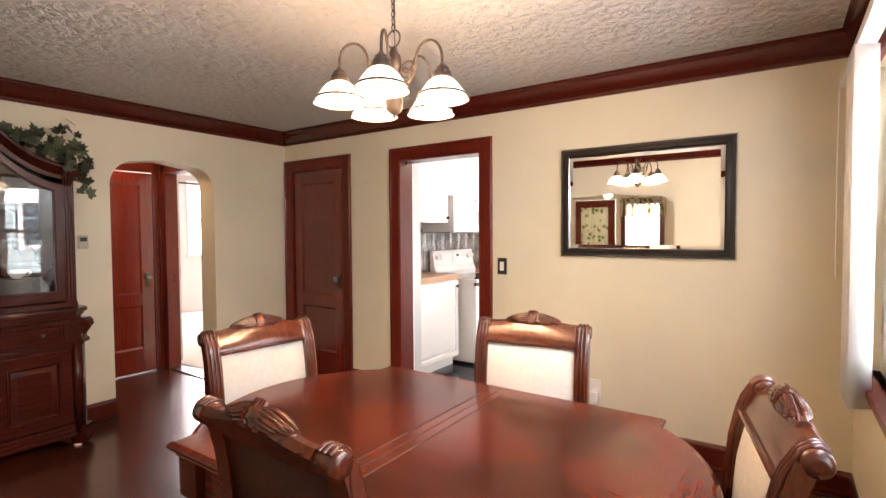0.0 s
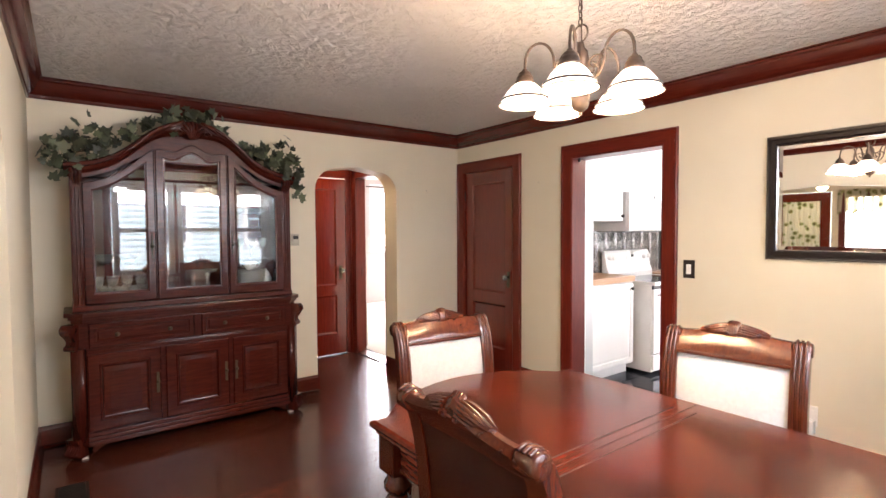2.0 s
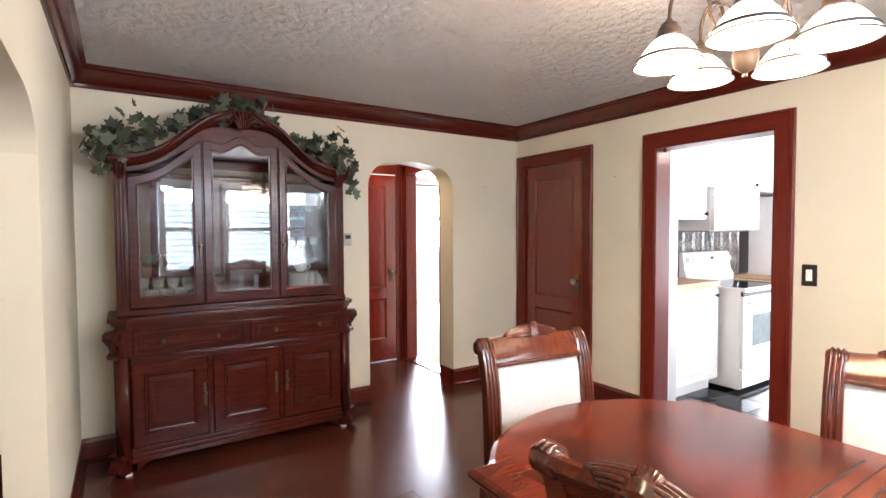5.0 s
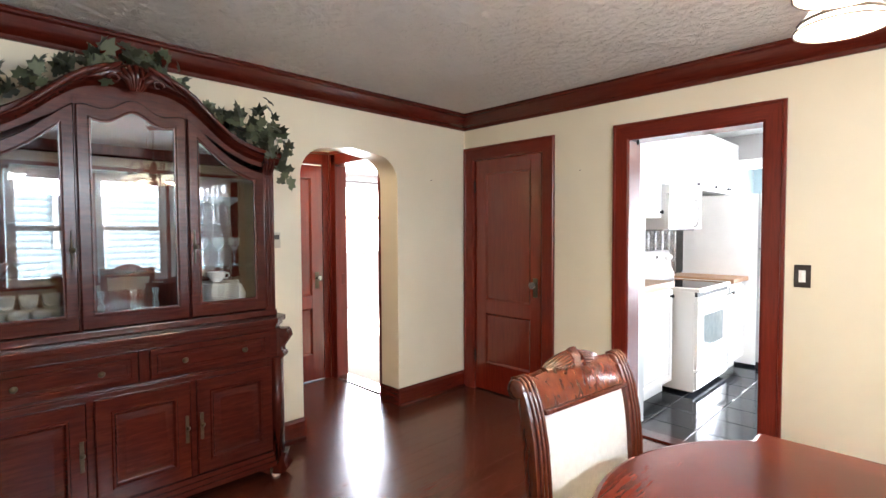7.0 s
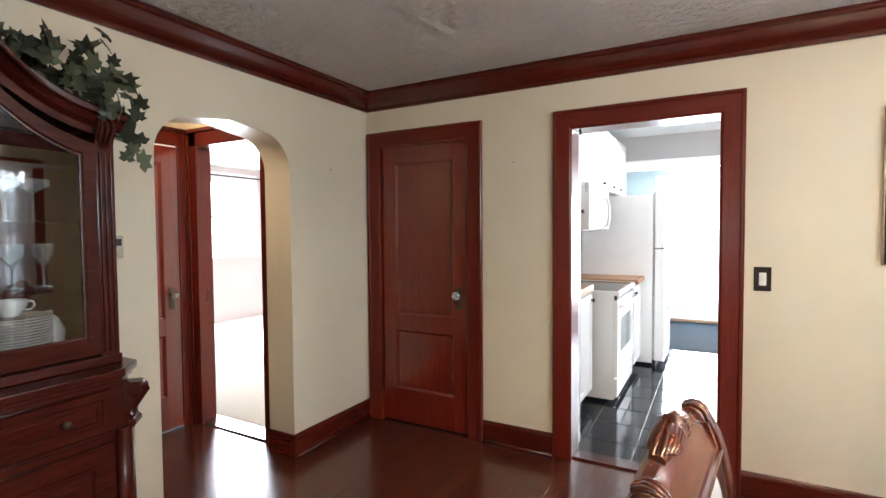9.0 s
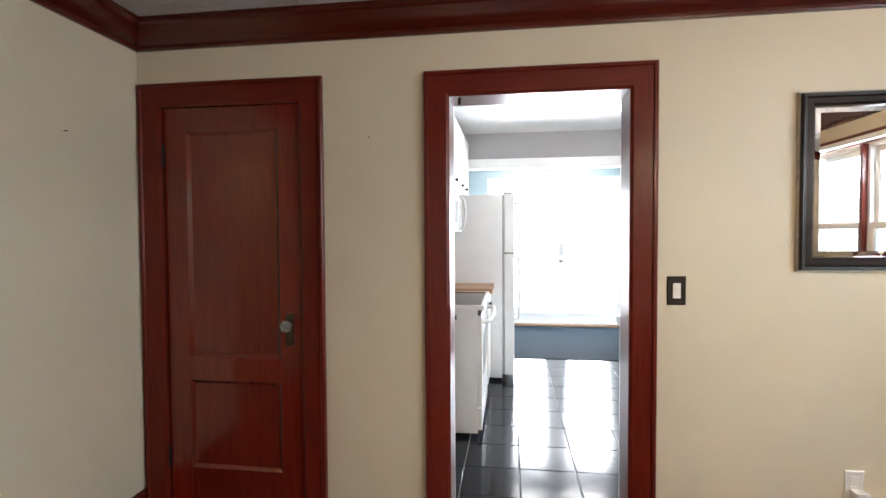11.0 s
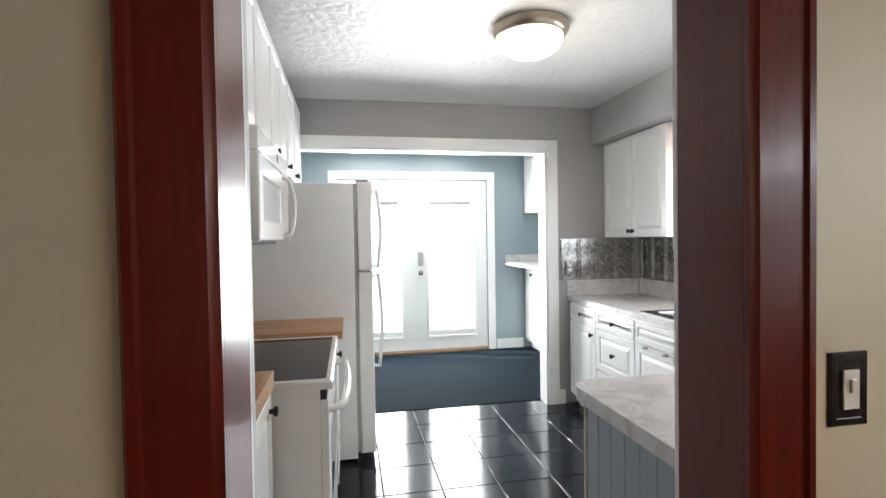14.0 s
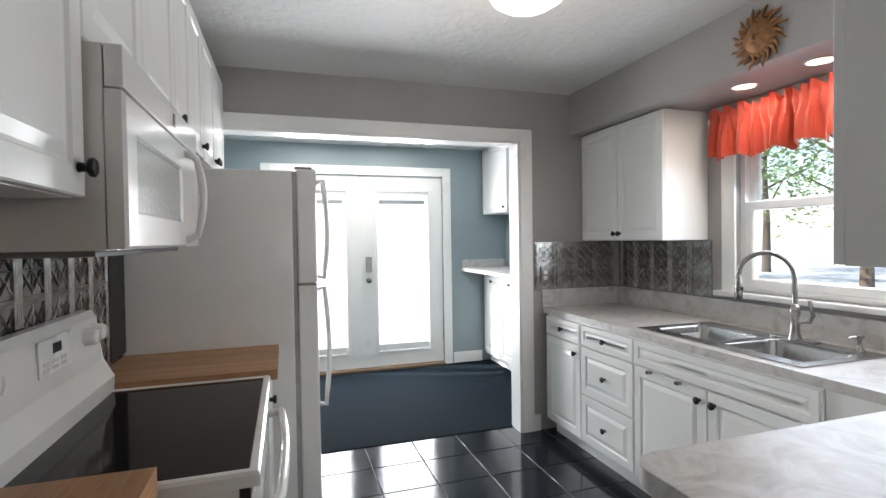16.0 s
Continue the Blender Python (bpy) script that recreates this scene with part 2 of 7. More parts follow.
def ceiling_mat(name, low, high, depth, rough):
    """Stomped plaster: each dab of the brush leaves a fan of fine ridges turned its own way."""
    m, n, l, b = mat_new(name)
    v = mapped(n, l)
    wob = n.new("ShaderNodeTexNoise")
    wob.inputs["Scale"].default_value, wob.inputs["Detail"].default_value = 9, 3
    l.new(v, wob.inputs["Vector"])
    warp = n.new("ShaderNodeVectorMath")
    warp.operation = 'MULTIPLY_ADD'
    l.new(wob.outputs["Color"], warp.inputs[0])
    warp.inputs[1].default_value = (0.05, 0.05, 0.0)
    l.new(v, warp.inputs[2])
    heights = []
    for scale, along, across in ((20.0, 19.0, 105.0), (13.0, 12.0, 72.0)):
        vor = n.new("ShaderNodeTexVoronoi")
        vor.voronoi_dimensions, vor.inputs["Scale"].default_value = '2D', scale
        l.new(warp.outputs[0], vor.inputs["Vector"])
        off = n.new("ShaderNodeVectorMath")
        off.operation = 'SUBTRACT'
        l.new(warp.outputs[0], off.inputs[0])
        l.new(vor.outputs["Position"], off.inputs[1])
        sep = n.new("ShaderNodeSeparateColor")
        l.new(vor.outputs["Color"], sep.inputs[0])
        rot = n.new("ShaderNodeVectorRotate")
        rot.rotation_type = 'Z_AXIS'
        l.new(off.outputs[0], rot.inputs["Vector"])
        l.new(to_range(n, l, sep.outputs[0], 0.0, 6.283), rot.inputs["Angle"])
        st = n.new("ShaderNodeMapping")
        st.inputs["Scale"].default_value = (along, across, 1)
        l.new(rot.outputs[0], st.inputs["Vector"])
        ridge = noise_tex(n, l, st.outputs[0], 1.0, 2.0, 0.5, 0.6)
        fall = n.new("ShaderNodeMapRange")
        fall.inputs[1].default_value, fall.inputs[2].default_value = 0.05, 0.75
        fall.inputs[3].default_value, fall.inputs[4].default_value = 1.0, 0.25
        l.new(vor.outputs["Distance"], fall.inputs[0])
        mul = n.new("ShaderNodeMath")
        mul.operation = 'MULTIPLY'
        l.new(ridge, mul.inputs[0])
        l.new(fall.outputs[0], mul.inputs[1])
        heights.append(mul.outputs[0])
    add = n.new("ShaderNodeMath")
    l.new(heights[0], add.inputs[0])
    l.new(heights[1], add.inputs[1])
    l.new(ramp(n, l, noise_tex(n, l, v, 0.8, 2), [(0.3, low), (0.7, high)]), b.inputs["Base Color"])
    b.inputs["Roughness"].default_value = rough
    bumped(n, l, b, add.outputs[0], 1.0, depth)
    return m


def carpet_mat(name, a, b_):
    m, n, l, b = mat_new(name)
    v = mapped(n, l)
    f = noise_tex(n, l, v, 220, 2)
    g = noise_tex(n, l, v, 7, 4)
    c = mixed(n, l, to_range(n, l, g, 0.15, 0.6), ramp(n, l, f, [(0.3, a), (0.7, b_)]), a)
    l.new(c, b.inputs["Base Color"])
    b.inputs["Roughness"].default_value = 0.95
    b.inputs["Specular IOR Level"].default_value = 0.06
    bumped(n, l, b, f, 0.6, 0.006)
    return m


def tile_mat():
    m, n, l, b = mat_new("black_glazed_tile")
    v = mapped(n, l)
    g = noise_tex(n, l, v, 5, 5, 0.6, 0.8)
    info = n.new("ShaderNodeObjectInfo")
    c = ramp(n, l, g, [(0.3, (0.008, 0.0095, 0.013)), (0.65, (0.016, 0.019, 0.025)), (0.8, (0.026, 0.030, 0.038))])
    hsv = n.new("ShaderNodeHueSaturation")
    l.new(to_range(n, l, info.outputs["Random"], 0.8, 1.25), hsv.inputs["Value"])
    l.new(c, hsv.inputs["Color"])
    l.new(hsv.outputs[0], b.inputs["Base Color"])
    l.new(to_range(n, l, g, 0.06, 0.20), b.inputs["Roughness"])
    b.inputs["Specular IOR Level"].default_value = 0.28
    bumped(n, l, b, g, 0.12, 0.006)
    return m


def laminate_mat():
    m, n, l, b = mat_new("grey_marbled_laminate")
    v = mapped(n, l)
    a = noise_tex(n, l, v, 6, 8, 0.65, 1.6)
    f = noise_tex(n, l, v, 26, 6, 0.7, 1.0)
    c = ramp(n, l, a, [(0.30, (0.36, 0.335, 0.31)), (0.47, (0.53, 0.51, 0.49)), (0.55, (0.61, 0.60, 0.59)), (0.7, (0.47, 0.445, 0.42))])
    c = mixed(n, l, to_range(n, l, f, 0.0, 0.4), c, (0.40, 0.385, 0.37))
    l.new(c, b.inputs["Base Color"])
    b.inputs["Roughness"].default_value = 0.36
    return m


M_CEIL = ceiling_mat("textured_plaster_ceiling", (0.60, 0.585, 0.57), (0.66, 0.645, 0.63), 0.028, 0.55)
M_KCEIL = ceiling_mat("white_kitchen_ceiling", (0.67, 0.67, 0.66), (0.72, 0.72, 0.71), 0.007, 0.38)
M_CARPET = carpet_mat("blue_grey_carpet", (0.003, 0.0058, 0.0085), (0.014, 0.023, 0.031))
M_CREAMCARPET = carpet_mat("cream_carpet", (0.52, 0.47, 0.40), (0.68, 0.63, 0.55))
M_TILE = tile_mat()
M_GROUT = plain_mat("grey_grout", (0.17, 0.165, 0.16), 0.8)
M_LAMINATE = laminate_mat()


# ---------------------------------------------------------------- mesh helpers
def box(bm, x0, x1, y0, y1, z0, z1, bevel=0.0, seg=2):
    x0, x1 = min(x0, x1), max(x0, x1)
    y0, y1 = min(y0, y1), max(y0, y1)
    z0, z1 = min(z0, z1), max(z0, z1)
    vs = [bm.verts.new((x, y, z)) for z in (z0, z1) for y in (y0, y1) for x in (x0, x1)]
    fs = [bm.faces.new([vs[i] for i in q]) for q in ((0, 2, 3, 1), (4, 5, 7, 6), (0, 1, 5, 4), (2, 6, 7, 3), (0, 4, 6, 2), (1, 3, 7, 5))]
    if bevel > 0:
        es = list({e for f in fs for e in f.edges})
        bmesh.ops.bevel(bm, geom=es, offset=bevel, segments=seg, affect='EDGES', profile=0.6)
    return bm


def boxes(*lists, bevel=0.0):
    bm = bmesh.new()
    for b in lists:
        box(bm, *b, bevel=bevel)
    return bm


def prism(bm, outline, lo, hi, axis='y', bevel=0.0):
    """A closed outline of (a, b) pairs swept along an axis. y: a=x b=z; x: a=y b=z; z: a=x b=y."""
    def at(a, b, c):
        return (a, c, b) if axis == 'y' else (c, a, b) if axis == 'x' else (a, b, c)
    v0 = [bm.verts.new(at(a, b, lo)) for a, b in outline]
    v1 = [bm.verts.new(at(a, b, hi)) for a, b in outline]
    fs = [bm.faces.new(v0), bm.faces.new(v1[::-1])]
    for i in range(len(v0)):
        j = (i + 1) % len(v0)
        fs.append(bm.faces.new((v0[i], v1[i], v1[j], v0[j])))
    if bevel > 0:
        es = list({e for f in fs[:2] for e in f.edges})
        bmesh.ops.bevel(bm, geom=es, offset=bevel, segments=2, affect='EDGES', profile=0.6)
    return bm


def lathe(bm, prof, cx=0, cy=0, cz=0, seg=24, axis='z'):
    """A profile of (radius, height) turned round an upright (or x, y) axis."""
    rings = []
    for r, h in prof:
        ring = []
        for k in range(seg):
            a = 2 * math.pi * k / seg
            p, q = r * math.cos(a), r * math.sin(a)
            co = (p, q, h) if axis == 'z' else (h, p, q) if axis == 'x' else (p, h, q)
            ring.append(bm.verts.new((cx + co[0], cy + co[1], cz + co[2])))
        rings.append(ring)
    for a, b in zip(rings, rings[1:]):
        for k in range(seg):
            bm.faces.new((a[k], a[(k + 1) % seg], b[(k + 1) % seg], b[k])).material_index = 1
    for ring, r in ((rings[0], prof[0][0]), (rings[-1], prof[-1][0])):
        if r > 1e-4:
            bm.faces.new(ring)
    return bm


def tube(bm, pts, rad, seg=8, closed=False):
    """A round bar along a list of points; rad is a number or one per point."""
    pts = [Vector(p) for p in pts]
    n = len(pts)
    rings = []
    up = Vector((0.13, 0.27, 0.95)).normalized()
    for i, p in enumerate(pts):
        a, b = (pts[i - 1], pts[(i + 1) % n]) if closed else (pts[max(i - 1, 0)], pts[min(i + 1, n - 1)])
        d = (b - a).normalized()
        s = d.cross(up)
        s = s.normalized() if s.length > 1e-4 else Vector((1, 0, 0))
        t = s.cross(d)
        r = rad[i] if isinstance(rad, (list, tuple)) else rad
        rings.append([bm.verts.new(p + r * (s * math.cos(2 * math.pi * k / seg) + t * math.sin(2 * math.pi * k / seg))) for k in range(seg)])
    for i in range(n if closed else n - 1):
        a, b = rings[i], rings[(i + 1) % n]
        for k in range(seg):
            bm.faces.new((a[k], a[(k + 1) % seg], b[(k + 1) % seg], b[k])).material_index = 1
    if not closed:
        bm.faces.new(rings[0])
        bm.faces.new(rings[-1][::-1])
    return bm


def to_mesh(name, bm, material, smooth=True):
    bmesh.ops.recalc_face_normals(bm, faces=bm.faces)
    if smooth:
        for f in bm.faces:      # broad straight faces stay flat, so that only rounded edges catch a soft light
            f.smooth = bool(f.material_index) or max(abs(c) for c in f.normal) < 0.99995
        for e in bm.edges:
            if len(e.link_faces) == 2:
                turned_pair = all(f.material_index for f in e.link_faces)
                if e.calc_face_angle(0) > radians(66 if turned_pair else 24):
                    e.smooth = False
        for f in bm.faces:
            f.material_index = 0
    me = bpy.data.meshes.new(name)
    bm.to_mesh(me)
    bm.free()
    me.materials.append(material)
    return me


def part(name, bm, material, parent, label=""):
    ob = new(name, to_mesh(name, bm, material))
    ob.parent = parent
    return tagged(ob, label)


def whole(name, bm, material, label, category, group="", at=(0, 0, 0), turn=0):
    ob = new(name, to_mesh(name, bm, material))
    ob.matrix_basis = pose(*at, 0, 0, turn)
    return tagged(ob, label, category, group)


def thing(name, label, category, at=(0, 0, 0), turn=0, group=""):
    ob = new(name)
    ob.matrix_basis = pose(*at, 0, 0, turn)
    ob.empty_display_size = 0.1
    return tagged(ob, label, category, group)


def structure(name, bm, material, label="", category=""):
    ob = new(name, to_mesh(name, bm, material))
    return tagged(ob, label, category, "", "structure")


def copy_part(ob, m):
    """Another part on the same mesh, under the same thing."""
    o = ob.copy()
    scene.collection.objects.link(o)
    o.matrix_basis = m @ ob.matrix_basis
    return o


# ---------------------------------------------------------------- the plan
CEIL, KCEIL = 2.44, 2.50
WX, EX, NY, SY = -4.31, 0.27, 3.27, -0.305      # dining room faces
KY, KWX, KEX, OY = 3.42, -3.30, -0.10, 6.50     # kitchen faces, wall with the wide opening
FY = 8.60                                       # wall with the french doors
DX0, DX1, DZ = -2.765, -1.984, 2.025            # kitchen doorway
CX0, CX1 = -4.185, -3.475                       # closet door leaf


def arch_outline(y0, y1, spring, top, n=7):
    """The flat-topped arch: rounded shoulders with a faint peak between them. Returns points from y1 side to y0 side."""
    w = y1 - y0
    r = min(0.24 * w, 0.34)
    pts = []
    for k in range(n + 1):
        a = 0.5 * math.pi * k / n
        pts.append((y1 - r * (1 - math.cos(a)), spring + (top - 0.03 - spring) * math.sin(a)))
    pts.append(((y0 + y1) / 2, top))
    for k in range(n, -1, -1):
        a = 0.5 * math.pi * k / n
        pts.append((y0 + r * (1 - math.cos(a)), spring + (top - 0.03 - spring) * math.sin(a)))
    return pts


def wall_with_arch(lo, hi, a0, a1, spring, top, h, c0, c1, axis):
    """A wall from lo to hi with an arched opening a0..a1, one closed skin: two faces in columns, the arch soffit, jambs, ends and top."""
    bm = bmesh.new()

    def at(a, b, c):
        return bm.verts.new((a, c, b) if axis == 'y' else (c, a, b))
    line = arch_outline(a0, a1, spring, top)[::-1]
    cols = [(lo, 0.0), (a0, 0.0)] + line + [(a1, 0.0), (hi, 0.0)]
    low = [[at(a, z, c) for a, z in cols] for c in (c0, c1)]
    high = [[at(a, h, c) for a, z in cols] for c in (c0, c1)]
    for k in range(len(cols) - 1):
        if cols[k + 1][0] - cols[k][0] > 1e-6:
            for s_ in (0, 1):
                bm.faces.new((low[s_][k], low[s_][k + 1], high[s_][k + 1], high[s_][k]))
            bm.faces.new((high[0][k], high[0][k + 1], high[1][k + 1], high[1][k]))
        bm.faces.new((low[0][k], low[0][k + 1], low[1][k + 1], low[1][k]))
    for k in (0, -1):
        bm.faces.new((low[0][k], low[1][k], high[1][k], high[0][k]))
    bmesh.ops.remove_doubles(bm, verts=bm.verts, dist=1e-6)
    return bm


H = 2.62
# dining, kitchen side wall: closet door opening and kitchen doorway go through it
structure("wall_north", boxes((WX - 0.22, CX0 - 0.03, NY, KY, 0, H), (CX0 - 0.03, CX1 + 0.03, NY, KY, 2.05, H), (CX1 + 0.03, DX0 - 0.02, NY, KY, 0, H),
                              (DX0 - 0.02, DX1 + 0.02, NY, KY, DZ + 0.02, H), (DX1 + 0.02, EX + 0.15, NY, KY, 0, H)), M_WALL,
          "cream painted plaster wall with two doorways", "wall")
AY0, AY1 = 1.645, 2.49
structure("wall_west", wall_with_arch(-4.60, NY, AY0, AY1, 1.80, 2.03, H, WX - 0.22, WX, 'x'), M_WALL, "cream painted plaster wall with an arched opening", "wall")
BX0, BX1 = -2.775, -1.19
structure("wall_south", wall_with_arch(WX, EX, BX0, BX1, 1.70, 1.92, H, SY - 0.125, SY, 'y'), M_WALL, "cream painted plaster wall with a wide arch", "wall")
# dining window wall
WY0, WY1, WZ0, WZ1 = 0.35, 2.72, 0.82, 2.10
structure("wall_east", boxes((EX, EX + 0.15, -4.6, WY0, 0, H), (EX, EX + 0.15, WY1, NY, 0, H), (EX, EX + 0.15, WY0, WY1, 0, WZ0), (EX, EX + 0.15, WY0, WY1, WZ1, H)), M_WALL,
          "cream painted plaster wall with a wide window", "wall")
structure("ceiling", boxes((WX - 0.01, EX + 0.01, SY - 0.06, NY + 0.06, CEIL, CEIL + 0.1)), M_CEIL, "stippled off-white plaster ceiling", "ceiling")

# living room beyond the wide arch
structure("wall_living_south", boxes((WX, -3.95, -4.6, -4.45, 0, H), (-3.05, -2.85, -4.6, -4.45, 0, H), (-3.95, -3.05, -4.6, -4.45, 2.1, H), (-2.85, -2.15, -4.6, -4.45, 0, 0.85),
                                     (-2.85, -2.15, -4.6, -4.45, 2.0, H), (-2.15, EX, -4.6, -4.45, 0, H)), M_WALL, "cream painted living room wall", "wall")
structure("ceiling_living", boxes((WX - 0.01, EX + 0.01, -4.6, SY - 0.065, CEIL, CEIL + 0.1)), M_CEIL, "stippled off-white plaster ceiling", "ceiling")

# hall beyond the small arch and the bedroom
structure("wall_hall_west", boxes((-5.55, -5.42, 1.2, 1.62, 0, H), (-5.55, -5.42, 2.47, 2.70, 0, H), (-5.55, -5.42, 1.62, 2.47, 2.05, H)), M_WALL, "cream painted hall wall", "wall")
structure("wall_hall_south", boxes((-5.55, WX - 0.22, 1.05, 1.2, 0, H)), M_WALL, "cream painted hall wall", "wall")
structure("wall_hall_north", boxes((-5.55, -5.36, 2.57, 2.70, 0, H), (-4.60, WX - 0.22, 2.57, 2.70, 0, H), (-5.36, -4.60, 2.57, 2.70, 2.05, H)), M_WALL, "cream painted hall wall", "wall")
structure("ceiling_hall", boxes((-5.55, WX - 0.20, 1.05, 2.76, CEIL, CEIL + 0.1)), M_KCEIL, "white hall ceiling", "ceiling")
structure("wall_bedroom_north", boxes((-8.95, -4.3, 7.6, 7.75, 0, H)), M_TAUPE, "taupe painted bedroom wall", "wall")
structure("wall_bedroom_east", boxes((-4.45, -4.31, 3.42, 7.6, 0, H)), M_TAUPE, "taupe painted bedroom wall", "wall")
structure("wall_bedroom_south", boxes((-8.95, -5.55, 2.70, 2.82, 0, H)), M_TAUPE, "taupe painted bedroom wall", "wall")
structure("wall_bedroom_west", boxes((-8.95, -8.80, 2.74, 4.725, 0, H), (-8.95, -8.80, 5.975, 7.6, 0, H), (-8.95, -8.80, 4.725, 5.975, 0, 1.04), (-8.95, -8.80, 4.725, 5.975, 2.27, H)), M_TAUPE, "taupe painted bedroom wall", "wall")
structure("ceiling_bedroom", boxes((-8.95, WX, 2.765, 7.75, CEIL, CEIL + 0.1)), M_KCEIL, "white bedroom ceiling", "ceiling")
structure("floor_bedroom", boxes((-8.95, WX - 0.21, 2.74, 7.75, -0.1, 0.004)), M_CREAMCARPET, "cream pile carpet", "carpet")

# kitchen
structure("wall_kitchen_west", boxes((KWX - 0.15, KWX, KY, FY + 0.2, 0, H)), M_GREY, "grey painted kitchen wall", "wall")
structure("wall_kitchen_inner", boxes((KWX, DX0 - 0.02, KY, KY + 0.012, 0, KCEIL), (DX1 + 0.02, KEX, KY, KY + 0.012, 0, KCEIL), (DX0 - 0.02, DX1 + 0.02, KY, KY + 0.012, DZ + 0.02, KCEIL)), M_GREY,
          "grey painted kitchen side of the doorway wall", "wall")
KW0, KW1, KZ0, KZ1 = 4.05, 5.45, 1.10, 2.06
structure("wall_kitchen_east", boxes((KEX, KEX + 0.15, KY, KW0, 0, H), (KEX, KEX + 0.15, KW1, FY + 0.2, 0, H), (KEX, KEX + 0.15, KW0, KW1, 0, KZ0), (KEX, KEX + 0.15, KW0, KW1, KZ1, H)), M_GREY,
          "grey painted kitchen wall with a window over the sink", "wall")
OX0, OX1, OZ = -3.0, -0.97, 2.13
structure("wall_kitchen_north", boxes((KWX, OX0, OY, OY + 0.12, 0, H), (OX1, KEX, OY, OY + 0.12, 0, H), (OX0, OX1, OY, OY + 0.12, OZ, H)), M_GREY, "grey painted wall with a wide cased opening", "wall")
structure("ceiling_kitchen", boxes((KWX - 0.01, KEX + 0.01, KY - 0.06, OY + 0.06, KCEIL, KCEIL + 0.1)), M_KCEIL, "white lightly textured kitchen ceiling", "ceiling")
structure("soffit", boxes((-0.55, KEX, KY + 0.013, OY, 2.20, KCEIL)), M_GREY, "grey painted soffit over the sink wall", "soffit")
FX0, FX1, FZ = -2.73, -0.89, 2.14
structure("wall_sunroom_north", boxes((KWX, FX0, FY, FY + 0.15, 0, H), (FX1, KEX, FY, FY + 0.15, 0, H), (FX0, FX1, FY, FY + 0.15, FZ, H)), M_BLUE, "blue-grey painted wall round the french doors", "wall")
structure("wall_sunroom_side", boxes((KEX - 0.012, KEX, OY + 0.12, FY, 0, H), (KWX, KWX + 0.012, OY + 0.12, FY, 0, H)), M_BLUE, "blue-grey painted side walls", "wall")
structure("wall_sunroom_south", boxes((KWX + 0.012, OX0, OY + 0.12, OY + 0.13, 0, H), (OX1, KEX - 0.012, OY + 0.12, OY + 0.13, 0, H), (OX0, OX1, OY + 0.12, OY + 0.13, OZ, H)), M_BLUE, "blue-grey painted back of the cased opening", "wall")
structure("ceiling_sunroom", boxes((KWX - 0.01, KEX + 0.01, OY + 0.065, FY + 0.1, 2.46, 2.56)), M_WHITE, "white boarded back room ceiling", "ceiling")
structure("floor_carpet", boxes((KWX, KEX, 6.62, FY + 0.02, -0.1, 0.008)), M_CARPET, "blue-grey low-pile carpet", "carpet")
structure("floor_bed", boxes((-5.60, EX + 0.1, -4.6, 3.345, -0.12, -0.012)), M_DARK, "dark bed under the floorboards", "floor")
structure("floor_grout", boxes((KWX, KEX, 3.345, 6.62, -0.1, -0.002)), M_GROUT, "grey grout between the tiles", "floor")

# ground and sky beyond
structure("ground", boxes((-400, 400, -400, 400, -0.9, -0.45)), plain_mat("pale_gravel_ground", (0.50, 0.50, 0.47), 0.9, 0, 0.2, 3, 0.3), "pale sunlit ground round the house", "ground")
structure("roof_slab", boxes((-9.2, 0.7, -4.9, 9.0, H, H + 0.25)), plain_mat("roof_deck", (0.2, 0.19, 0.18), 0.9), "roof over the rooms", "roof")


# ---------------------------------------------------------------- doors, casings, mouldings
def nested(w, h, profile, bm=None, mat=None):
    """Stepped rectangular panel: rings of (inset, depth) from the back edge to the middle; faces -y, stands on z=0, centred on x."""
    bm = bm or bmesh.new()
    rings = []
    for i, d in profile:
        rings.append([bm.verts.new(co) for co in ((-w / 2 + i, -d, i), (w / 2 - i, -d, i), (w / 2 - i, -d, h - i), (-w / 2 + i, -d, h - i))])
    bm.faces.new(rings[0][::-1])
    for a, b in zip(rings, rings[1:]):
        for k in range(4):
            bm.faces.new((a[k], a[(k + 1) % 4], b[(k + 1) % 4], b[k]))
    bm.faces.new(rings[-1])
    if mat:
        bm.transform(mat)
    return bm


def raised(t=0.02, f=0.055):
    return [(0, 0), (0, t - 0.003), (0.003, t), (f, t), (f + 0.005, t - 0.007), (f + 0.012, t - 0.008), (f + 0.034, t - 0.001), (f + 0.04, t - 0.001)]


def sunk(t=0.02, f=0.1):
    return [(0, 0), (0, t - 0.002), (0.002, t), (f, t), (f + 0.008, t - 0.004), (f + 0.016, t - 0.012), (f + 0.02, t - 0.012)]


def frame_ring(w, h, prof, bm=None):
    """A mitred rectangular frame: rings of (inset, depth), closed round on itself."""
    bm = bm or bmesh.new()
    rings = [[bm.verts.new(co) for co in ((-w / 2 + i, -d, i), (w / 2 - i, -d, i), (w / 2 - i, -d, h - i), (-w / 2 + i, -d, h - i))] for i, d in prof]
    for a, b in zip(rings, rings[1:] + rings[:1]):
        for k in range(4):
            bm.faces.new((a[k], a[(k + 1) % 4], b[(k + 1) % 4], b[k]))
    return bm


CASING = [(-0.058, 0.0), (-0.058, 0.020), (-0.052, 0.026), (-0.040, 0.026), (-0.036, 0.019), (0.044, 0.017), (0.050, 0.013), (0.058, 0.011), (0.058, 0.0)]


def skin(bm, a, b):
    """Closes a bar between two like rings of vertices."""
    bm.faces.new(a)
    bm.faces.new(b[::-1])
    for k in range(len(a)):
        j = (k + 1) % len(a)
        bm.faces.new((a[k], b[k], b[j], a[j]))


